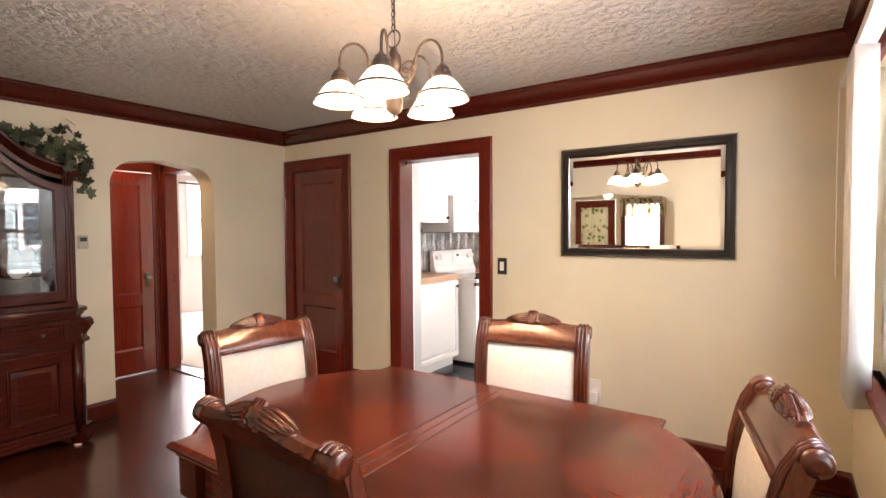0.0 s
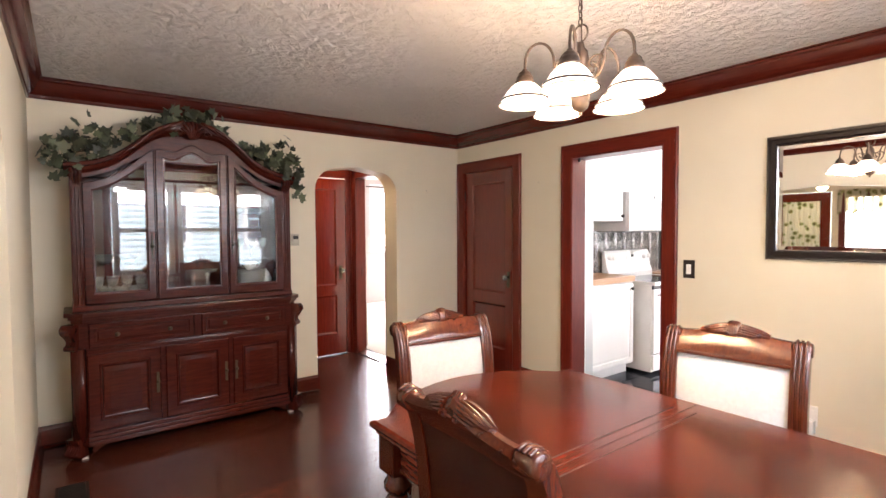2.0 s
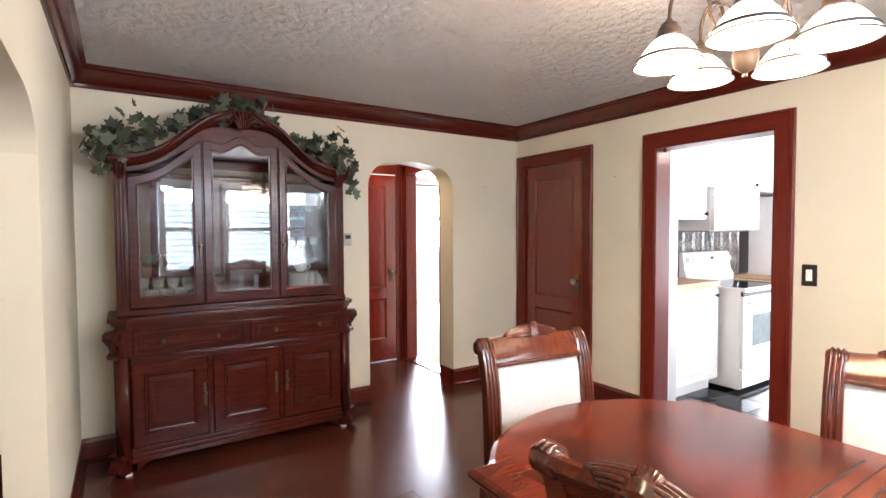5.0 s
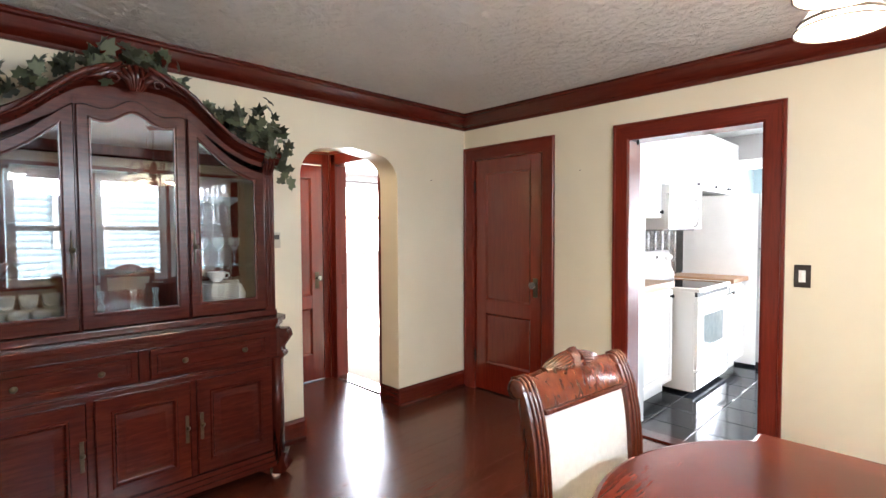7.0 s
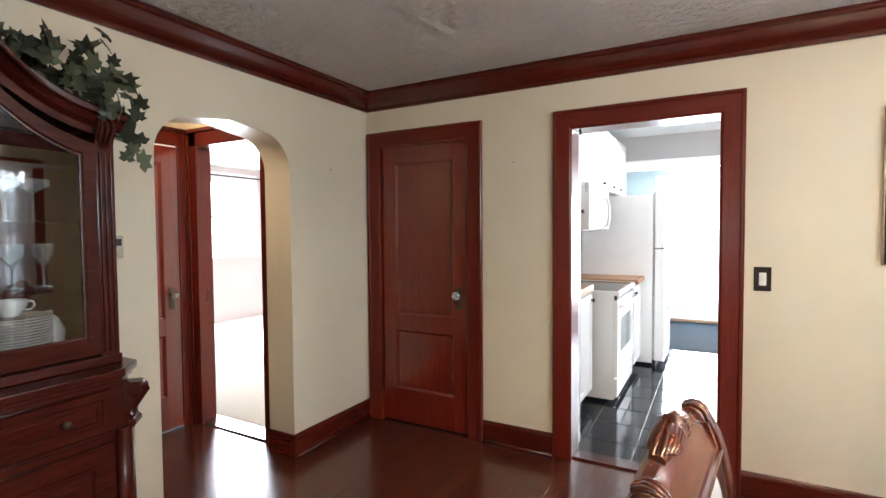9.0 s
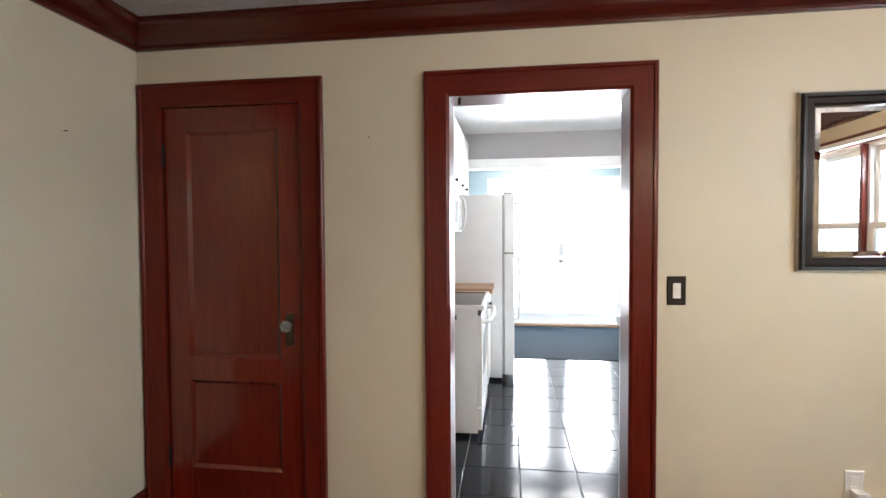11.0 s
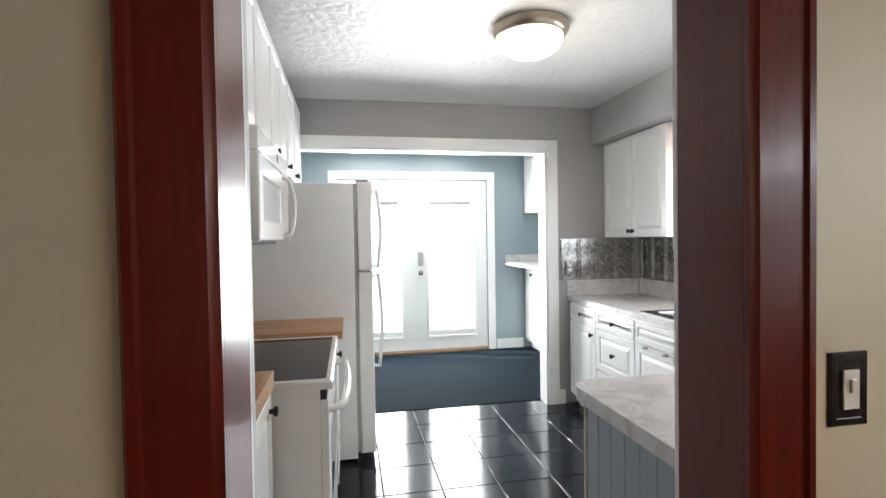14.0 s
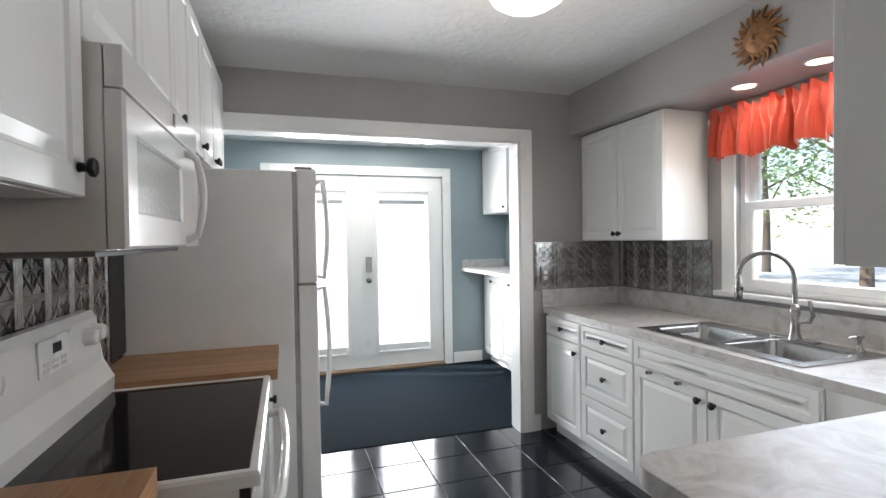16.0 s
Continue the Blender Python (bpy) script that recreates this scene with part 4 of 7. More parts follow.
# swept cornice
CORN = [(0.0, -0.035), (0.02, -0.035), (0.028, -0.02), (0.05, -0.005), (0.062, 0.015), (0.078, 0.022), (0.082, 0.04), (0.07, 0.05), (0.0, 0.05)]
bm = bmesh.new()
rings = []
ys2 = [-0.725 + 1.45 * k / 48 for k in range(49)]
for y in ys2:
    rings.append([bm.verts.new((UX - 0.03 + d, y, hz(y) - 0.012 + z)) for d, z in CORN])
for a, b in zip(rings, rings[1:]):
    for k in range(len(CORN)):
        bm.faces.new((a[k], a[(k + 1) % len(CORN)], b[(k + 1) % len(CORN)], b[k]))
bm.faces.new(rings[0])
bm.faces.new(rings[-1][::-1])
part("cornice", bm, M_HUTCH, hutch, "swept cherry cornice moulding")
bm = bmesh.new()
prism(bm, [(y, hz(y) - 0.02) for y in ys2[::4]] + [(y, hz(y) + 0.012) for y in ys2[::-4]], 0.0, UX - 0.03, 'x')
part("arched_roof", bm, M_HUTCH, hutch)
# carved crest: shell with leaf scrolls to both sides
cx_, cz_ = UX + 0.055, 2.10
bm = bmesh.new()
rg = []
for k in range(33):
    y = -0.31 + 0.62 * k / 32
    u = abs(y) / 0.31
    top, low = hz(y) + 0.072 * (1 - u) ** 0.6, hz(y) - 0.012
    rg.append([bm.verts.new((cx_ - 0.005 + 0.02 * (1 - 0.5 * u) * math.sin(t_), y, (top + low) / 2 + (top - low) / 2 * math.cos(t_))) for t_ in [2 * math.pi * i / 10 for i in range(10)]])
for a, b in zip(rg, rg[1:]):
    for k in range(10):
        bm.faces.new((a[k], a[(k + 1) % 10], b[(k + 1) % 10], b[k]))
bm.faces.new(rg[0][::-1])
bm.faces.new(rg[-1])
crest = part("carved_crest", bm, M_HUTCHV, hutch, "carved shell and leaf crest")
for k in range(-3, 4):
    a = k * 0.36
    part("shell_rib", tube(bmesh.new(), [(cx_ + 0.008, 0.008 * k, cz_ - 0.02), (cx_ + 0.030, 0.045 * math.sin(a), cz_ + 0.04 * math.cos(a)), (cx_ + 0.026, 0.075 * math.sin(a), cz_ + 0.085 * math.cos(a)), (cx_ + 0.010, 0.082 * math.sin(a), cz_ + 0.100 * math.cos(a))], [0.007, 0.013, 0.014, 0.007], 7), M_HUTCHV, crest)
for s in (-1, 1):
    for k in range(5):
        y0, L = 0.055 + 0.03 * k, 0.13 + 0.045 * k
        line = [(cx_ + 0.012 + 0.014 * math.sin(math.pi * q), s * (y0 + L * q), hz(y0 + L * q) + (0.070 - 0.013 * k) * (1 - q) ** 1.2 - 0.004) for q in (0, 0.2, 0.4, 0.6, 0.8, 1.0)]
        part("acanthus_leaf", tube(bmesh.new(), line, [0.007, 0.012, 0.014, 0.012, 0.008, 0.003], 7), M_HUTCHV, crest)
    part("scroll", tube(bmesh.new(), [(cx_ + 0.026, s * (0.088 + 0.028 * math.cos(t_) * (1 - t_ / 8)), cz_ + 0.012 + 0.028 * math.sin(t_) * (1 - t_ / 8)) for t_ in [i * 0.6 for i in range(11)]], [0.011 - 0.0008 * i for i in range(11)], 7), M_HUTCHV, crest)


def glazed_door(y0, y1, top, knob_y, name_label):
    """A glazed door whose head follows top(y)."""
    n = 14

    def outline(i):
        a, b = y0 + i, y1 - i
        pts_ = [(a, 0.972 + i * 1.35), (b, 0.972 + i * 1.35)]
        pts_ += [(b + (a - b) * k / n, top(b + (a - b) * k / n) - i * 1.15) for k in range(n + 1)]
        return pts_
    prof = [(0, 0), (0, 0.014), (0.004, 0.02), (0.044, 0.02), (0.05, 0.014), (0.056, 0.013), (0.056, 0)]
    bm = bmesh.new()
    rg = [[bm.verts.new((UX - 0.002 + d, y, z)) for y, z in outline(i)] for i, d in prof]
    for a, b in zip(rg, rg[1:] + rg[:1]):
        for k in range(len(a)):
            bm.faces.new((a[k], a[(k + 1) % len(a)], b[(k + 1) % len(a)], b[k]))
    d = part("glazed_door", bm, M_HUTCH, hutch, name_label)
    bm = bmesh.new()
    o = outline(0.05)
    v0 = [bm.verts.new((UX + 0.004, y, z)) for y, z in o]
    v1 = [bm.verts.new((UX + 0.007, y, z)) for y, z in o]
    bm.faces.new(v0[::-1])
    bm.faces.new(v1)
    for k in range(len(o)):
        j = (k + 1) % len(o)
        bm.faces.new((v0[k], v0[j], v1[j], v1[k]))
    g = part("glass", bm, M_CABGLASS, d, "clear display glass")
    g.visible_shadow = False
    if knob_y is not None:
        bm = bmesh.new()
        tube(bm, [(UX + 0.02, knob_y, 1.34 + dz) for dz in (-0.085, -0.05, 0, 0.05, 0.085)], [0.002, 0.004, 0.007, 0.004, 0.002], 6)
        pl = part("pull_plate", bm, M_BRASS, d, "pierced brass pull plate")
        round_knob(pl, UX + 0.026, knob_y, 1.34, 0.013)
    return d


def head_side(y):
    return hz(y) - 0.095


def head_mid(y):
    u = abs(y) / 0.22
    return 2.045 - 0.05 * u ** 1.5 + 0.02 * math.cos(math.pi * min(1, u) * 2) - 0.02


glazed_door(-0.634, -0.236, head_side, -0.258, "glazed cherry door with swept head")
glazed_door(-0.228, 0.228, head_mid, None, "glazed centre panel with shaped head")
glazed_door(0.236, 0.634, head_side, 0.258, "glazed cherry door with swept head")
for z in (1.215, 1.455, 1.70):
    g = part("glass_shelf", boxes((0.02, UX - 0.05, -0.65, 0.65, z, z + 0.008), bevel=0.0015), M_SHELFGLASS, hutch, "green-edged glass shelf")
    g.visible_shadow = False
HX, HY = WX + 0.005, 0.600


# china and glass in the cabinet
def turned(name, prof, mat, label, cat, x, y, z, group="", seg=20):
    bm = bmesh.new()
    lathe(bm, prof, 0, 0, 0, seg)
    return whole(name, bm, mat, label, cat, group, (x, y, z))


ZF = 0.985
plate = [(0.0, 0.0), (0.065, 0.0), (0.070, 0.004), (0.118, 0.014), (0.118, 0.017), (0.068, 0.008), (0.0, 0.006)]
for k in range(14):
    turned("plate", plate, M_PORCELAIN, "white porcelain plate in a stack", "plate", HX + 0.15, HY + 0.43, ZF + 0.010 * k, "stacked plates")
cup = [(0.0, 0.004), (0.025, 0.0), (0.028, 0.006), (0.046, 0.03), (0.052, 0.055), (0.049, 0.055), (0.042, 0.03), (0.022, 0.009), (0.0, 0.009)]
c0 = thing("teacup", "white porcelain teacup on a stack of plates", "teacup", (HX + 0.15, HY + 0.43, ZF + 0.1485))
part("bowl", lathe(bmesh.new(), cup, 0, 0, 0, 20), M_PORCELAIN, c0)
part("cup_handle", tube(bmesh.new(), [(0, 0.044, 0.045), (0, 0.066, 0.046), (0, 0.072, 0.03), (0, 0.06, 0.016), (0, 0.036, 0.018)], 0.004, 6), M_PORCELAIN, c0)
c1 = thing("teapot", "white porcelain sugar pot behind the plates", "teapot", (HX + 0.10, HY + 0.565, ZF))
part("pot", lathe(bmesh.new(), [(0, 0), (0.03, 0), (0.045, 0.03), (0.05, 0.07), (0.035, 0.10), (0.03, 0.115), (0.012, 0.13), (0.012, 0.145), (0, 0.148)], 0, 0, 0, 18), M_PORCELAIN, c1)
goblet = [(0.0, 0.0), (0.03, 0.0), (0.03, 0.003), (0.005, 0.008), (0.005, 0.075), (0.012, 0.085), (0.032, 0.12), (0.034, 0.16), (0.032, 0.16), (0.029, 0.12), (0.0, 0.09)]
for dy in (0.36, 0.45, 0.54):
    turned("goblet", goblet, M_CRYSTAL, "clear stemmed glass on a glass shelf", "goblet", HX + 0.13, HY + dy, 1.2235, "stemmed glasses", 14)
for dy in (0.34, 0.42, 0.50):
    turned("champagne_glass", [(0.0, 0.0), (0.03, 0.0), (0.004, 0.006), (0.004, 0.1), (0.05, 0.13), (0.05, 0.15), (0.047, 0.15), (0.0, 0.105)], M_CRYSTAL, "wide clear champagne glass on a glass shelf", "glass", HX + 0.17, HY + dy, 1.4635, "champagne glasses", 14)
tumbler = [(0.0, 0.0), (0.024, 0.0), (0.03, 0.02), (0.036, 0.05), (0.037, 0.075), (0.034, 0.075), (0.03, 0.03), (0.0, 0.008)]
for i in range(5):
    for j in range(2):
        turned("glass_cup", tumbler, M_CRYSTAL, "small cut glass cup on the cabinet floor", "glass cup", HX + 0.10 + 0.09 * j, HY - 0.60 + 0.082 * i, ZF, "cut glass cups", 14)
for i in range(4):
    turned("glass_cup", tumbler, M_CRYSTAL, "small cut glass cup stacked on others", "glass cup", HX + 0.15, HY - 0.56 + 0.082 * i, ZF + 0.0755, "cut glass cups", 14)
for dy in (-0.52, -0.38):
    turned("crystal_bowl", [(0.0, 0.0), (0.03, 0.0), (0.05, 0.03), (0.07, 0.06), (0.066, 0.06), (0.04, 0.02), (0.0, 0.008)], M_CRYSTAL, "clear crystal bowl on a glass shelf", "bowl", HX + 0.14, HY + dy, 1.2235, "crystal bowls", 18)
for dy in (-0.12, 0.02, 0.12):
    turned("crystal_candlestick", [(0.0, 0.0), (0.035, 0.0), (0.03, 0.012), (0.01, 0.03), (0.018, 0.06), (0.008, 0.09), (0.016, 0.12), (0.016, 0.14), (0, 0.14)], M_CRYSTAL, "clear crystal candlestick in the cabinet", "candlestick", HX + 0.14, HY + dy, ZF, "candlesticks", 14)

# ---------------------------------------------------------------- ivy garland on the cabinet
def leaf_mat(name, a, b_):
    m, n, l, bs = mat_new(name)
    info = n.new("ShaderNodeObjectInfo")
    v = mapped(n, l)
    f = noise_tex(n, l, v, 60, 3)
    c = ramp(n, l, info.outputs["Random"], [(0.1, a), (0.7, b_), (0.95, tuple(min(1, x * 1.9) for x in b_))])
    l.new(mixed(n, l, to_range(n, l, f, 0, 0.5), c, a), bs.inputs["Base Color"])
    bs.inputs["Roughness"].default_value = 0.5
    return m


M_LEAF = leaf_mat("silk_ivy_leaf", (0.026, 0.033, 0.020), (0.075, 0.092, 0.050))
M_STEM = plain_mat("ivy_stem", (0.05, 0.04, 0.02), 0.8)


def leaf_mesh(name, size, curl):
    """Five-lobed ivy leaf with a folded midrib, two-sided with a little thickness."""
    ang = [90, 65, 42, 18, -8, -38, -62, -90]
    rad = [1.0, 0.58, 0.86, 0.50, 0.68, 0.42, 0.36, 0.12]
    rim = [(r * math.cos(radians(a)), r * math.sin(radians(a))) for a, r in zip(ang, rad)]
    rim = rim + [(-x, y) for x, y in rim[-2:0:-1]]
    bm = bmesh.new()
    for off in (0.0, -0.012):
        c = bm.verts.new((0, 0, off + 0.05 * curl))
        vs = [bm.verts.new((x * size, y * size, (off - curl * 0.35 * (x * x + 0.4 * y * y)) * size + (0.08 * abs(x)) * size)) for x, y in rim]
        c.co = Vector((0, 0, off * size))
        for k in range(len(vs)):
            bm.faces.new((c, vs[k], vs[(k + 1) % len(vs)]))
    return to_mesh(name, bm, M_LEAF)


ivy = thing("ivy_garland", "dusty green silk ivy garland draped over the cabinet top", "artificial plant", (HX, HY, 1.9))
LEAVES = [leaf_mesh("leaf", s, c) for s, c in ((0.050, 0.6), (0.058, 1.0), (0.066, 0.3), (0.042, 1.3))]
rng = random.Random(7)
spine = [(-0.70, 1.965, 0.10), (-0.60, 1.995, 0.11), (-0.50, 2.025, 0.08), (-0.38, 2.095, 0.05), (-0.26, 2.135, 0.06), (-0.12, 2.195, 0.07), (0.00, 2.235, 0.09), (0.12, 2.205, 0.08), (0.22, 2.145, 0.03), (0.36, 2.065, 0.03), (0.46, 2.035, 0.06), (0.58, 2.015, 0.10), (0.67, 1.965, 0.12), (0.74, 1.885, 0.10)]
part("vine", tube(bmesh.new(), [(0.24, y, z - 1.9 - 0.03) for y, z, w in spine], 0.005, 6), M_STEM, ivy)
for y, z, w in spine:
    for _ in range(int(30 * w / 0.10) if w > 0.055 else 9):
        o = new("leaf", rng.choice(LEAVES))
        o.parent = ivy
        dz = rng.gauss(0, w * 0.55)
        o.matrix_basis = pose(0.27 + rng.uniform(-0.10, 0.10), y + rng.gauss(0, w * 0.5), min(2.425, z + dz) - 1.9, rng.uniform(30, 120), rng.uniform(-50, 50), 90 + rng.uniform(-75, 75))
for s, pts_ in ((-1, [(-0.72, 1.86), (-0.75, 1.80), (-0.73, 1.74), (-0.79, 1.93), (-0.80, 1.86), (-0.66, 1.80)]), (1, [(0.74, 1.80), (0.71, 1.76), (0.77, 1.72), (0.75, 1.66), (0.66, 1.83)])):
    for y, z in pts_:
        for _ in range(3):
            o = new("leaf", rng.choice(LEAVES))
            o.parent = ivy
            o.matrix_basis = pose(0.33 + rng.uniform(-0.05, 0.06), y + rng.gauss(0, 0.02), z - 1.85 + rng.gauss(0, 0.02), rng.uniform(60, 110), rng.uniform(-60, 60), 90 + rng.uniform(-60, 60))

# ---------------------------------------------------------------- dining table
TCX, TCY, THX, THY, BOW = -1.02, 1.280, 0.640, 0.548, 0.225


def table_outline(inset, n=14):
    """Straight long sides, small square ears at the corners, bowed ends."""
    hx, hy = THX - inset, THY - inset
    ear = 0.10
    right = []
    for k in range(n + 1):
        u = -1 + 2 * k / n
        right.append((hx + 0.03 + (BOW - 0.03) * math.cos(u * math.pi / 2) ** 0.75, u * (hy - ear)))
    right = [(hx, -hy), (hx, -hy + ear * 0.75)] + right + [(hx, hy - ear * 0.75), (hx, hy)]
    return right + [(-x, -y) for x, y in right]


table = thing("dining_table", "polished cherry dining table with bowed ends and inlaid veneer", "dining table", (TCX, TCY, 0))
bm = bmesh.new()
rings = []
for i, z in ((0.03, 0.712), (0.018, 0.716), (0.020, 0.724), (0.004, 0.734), (0.0, 0.744), (0.004, 0.753), (0.012, 0.757), (0.016, 0.7585)):
    rings.append([bm.verts.new((x, y, z)) for x, y in table_outline(i)])
for a, b in zip(rings, rings[1:]):
    for k in range(len(a)):
        bm.faces.new((a[k], a[(k + 1) % len(a)], b[(k + 1) % len(a)], b[k]))
bm.faces.new(rings[0][::-1])
bm.faces.new(rings[-1])
part("tabletop", bm, M_TABLE2, table, "dark banded table top with moulded edge")


def clip_x(pts_, lo, hi):
    """Clips a convex-ish outline to lo <= x <= hi."""
    for bound, sgn in ((lo, 1), (hi, -1)):
        out = []
        for (ax, ay), (bx, by) in zip(pts_, pts_[1:] + pts_[:1]):
            ina, inb = (ax - bound) * sgn >= 0, (bx - bound) * sgn >= 0
            if ina:
                out.append((ax, ay))
            if ina != inb:
                t_ = (bound - ax) / (bx - ax)
                out.append((bound, ay + t_ * (by - ay)))
        pts_ = out
    return pts_


def clip_line(pts_, px, py, nx, ny):
    out = []
    for (ax, ay), (bx, by) in zip(pts_, pts_[1:] + pts_[:1]):
        da, db = (ax - px) * nx + (ay - py) * ny, (bx - px) * nx + (by - py) * ny
        if da >= 0:
            out.append((ax, ay))
        if (da >= 0) != (db >= 0):
            t_ = da / (da - db)
            out.append((ax + t_ * (bx - ax), ay + t_ * (by - ay)))
    return out


def veneer_mat(name, turn, dark, mid, lite):
    m, n, l, b = mat_new(name)
    tc = n.new("ShaderNodeTexCoord")
    mp = n.new("ShaderNodeMapping")
    mp.inputs["Rotation"].default_value = (0, 0, radians(turn))
    l.new(tc.outputs["Object"], mp.inputs["Vector"])
    mp2 = n.new("ShaderNodeMapping")
    mp2.inputs["Scale"].default_value = (0.8, 11, 1)
    l.new(mp.outputs[0], mp2.inputs["Vector"])
    f = noise_tex(n, l, mp2.outputs[0], 7, 6, 0.6, 0.5)
    g = noise_tex(n, l, mp.outputs[0], 2.5, 3)
    c = mixed(n, l, to_range(n, l, g, 0, 0.5), ramp(n, l, f, [(0.28, dark), (0.5, mid), (0.75, lite)]), mid)
    l.new(c, b.inputs["Base Color"])
    l.new(to_range(n, l, g, 0.15, 0.24), b.inputs["Roughness"])
    b.inputs["Coat Weight"].default_value, b.inputs["Coat Roughness"].default_value = 0.08, 0.05
    b.inputs["Specular IOR Level"].default_value = 0.24
    bumped(n, l, b, f, 0.006, 0.002)
    return m


VA = ((0.050, 0.0066, 0.0035), (0.066, 0.0098, 0.0046), (0.082, 0.0138, 0.0060))
VB = ((0.028, 0.0050, 0.0031), (0.039, 0.0074, 0.0042), (0.051, 0.0104, 0.0054))
V_MATS = {a: veneer_mat("cherry_veneer", a, *(VA if abs(a) < 60 else VB)) for a in (30, -30, 75, -75)}
inner = table_outline(0.115)
for lo, hi, s in ((-1.0, -0.045, -1), (0.045, 1.0, 1)):
    half = clip_x(inner, lo, hi)
    px = s * 0.42
    quarter = {
        "far": clip_line(clip_line(half, px, 0, 0.62, 0.78), px, 0, -0.62, 0.78),
        "near": clip_line(clip_line(half, px, 0, 0.62, -0.78), px, 0, -0.62, -0.78),
        "end": clip_line(clip_line(half, px, 0, 0.62, 0.78), px, 0, 0.62, -0.78),
        "seam": clip_line(clip_line(half, px, 0, -0.62, 0.78), px, 0, -0.62, -0.78),
    }
    for key, a in (("far", 75), ("near", -75), ("end", 30), ("seam", -30)):
        o = quarter[key]
        clean = [q for k, q in enumerate(o) if math.hypot(q[0] - o[k - 1][0], q[1] - o[k - 1][1]) > 1e-4]
        bm = bmesh.new()
        v1 = [bm.verts.new((x, y, 0.7592)) for x, y in clean]
        v0 = [bm.verts.new((x, y, 0.7580)) for x, y in clean]
        bm.faces.new(v1)
        for k in range(len(clean)):
            j = (k + 1) % len(clean)
            bm.faces.new((v0[k], v0[j], v1[j], v1[k]))
        part("veneer_panel", bm, V_MATS[a], table, "fan-matched cherry veneer")
part("seam_strip", boxes((-0.0016, 0.0016, -THY + 0.02, THY - 0.02, 0.7575, 0.7594)), M_DARK, table, "dark joint between the table halves")
for x in (-0.043, 0.043):
    part("inlay_line", boxes((x - 0.003, x + 0.003, -THY + 0.115, THY - 0.115, 0.7575, 0.7596)), M_DARK, table, "thin dark inlay line")
APX, APY = THX - 0.05, THY - 0.055
part("long_apron", boxes((-APX, APX, APY - 0.022, APY, 0.60, 0.714), (-APX, APX, APY, APY + 0.006, 0.60, 0.615), bevel=0.003), M_TABLE, table)
part("long_apron", boxes((-APX, APX, -APY, -APY + 0.022, 0.60, 0.714), (-APX, APX, -APY - 0.006, -APY, 0.60, 0.615), bevel=0.003), M_TABLE, table)
for s in (-1, 1):
    bm = bmesh.new()
    arc = [(s * (APX + 0.16 * math.cos(u * math.pi / 2)), u * (APY - 0.03)) for u in [k / 8 - 1 for k in range(17)]]
    prism(bm, arc + [(x - s * 0.022, y * 0.985) for x, y in arc[::-1]], 0.60, 0.714, 'z')
    part("bowed_apron", bm, M_TABLE, table)
LEG = [(0.0, 0.0), (0.026, 0.0), (0.034, 0.02), (0.03, 0.05), (0.022, 0.065), (0.03, 0.085), (0.026, 0.10), (0.034, 0.16), (0.046, 0.30), (0.05, 0.40), (0.042, 0.435), (0.03, 0.45), (0.046, 0.468), (0.046, 0.482), (0.032, 0.50), (0.05, 0.525), (0.052, 0.545), (0.04, 0.56), (0.04, 0.6)]
for sx in (-1, 1):
    for sy in (-1, 1):
        lx, ly = sx * (APX - 0.025), sy * (APY - 0.02)
        bm = bmesh.new()
        lathe(bm, LEG, lx, ly, 0, 20)
        box(bm, lx - 0.05, lx + 0.05, ly - 0.05, ly + 0.05, 0.585, 0.713, 0.004)
        leg = part("leg", bm, M_CHAIR, table, "turned reeded table leg")
        for k in range(10):
            a = 2 * math.pi * k / 10
            part("reed", tube(bmesh.new(), [(lx + r * math.cos(a), ly + r * math.sin(a), z) for r, z in ((0.033, 0.14), (0.046, 0.28), (0.0505, 0.39), (0.044, 0.425))], 0.0055, 5), M_CHAIR, leg)


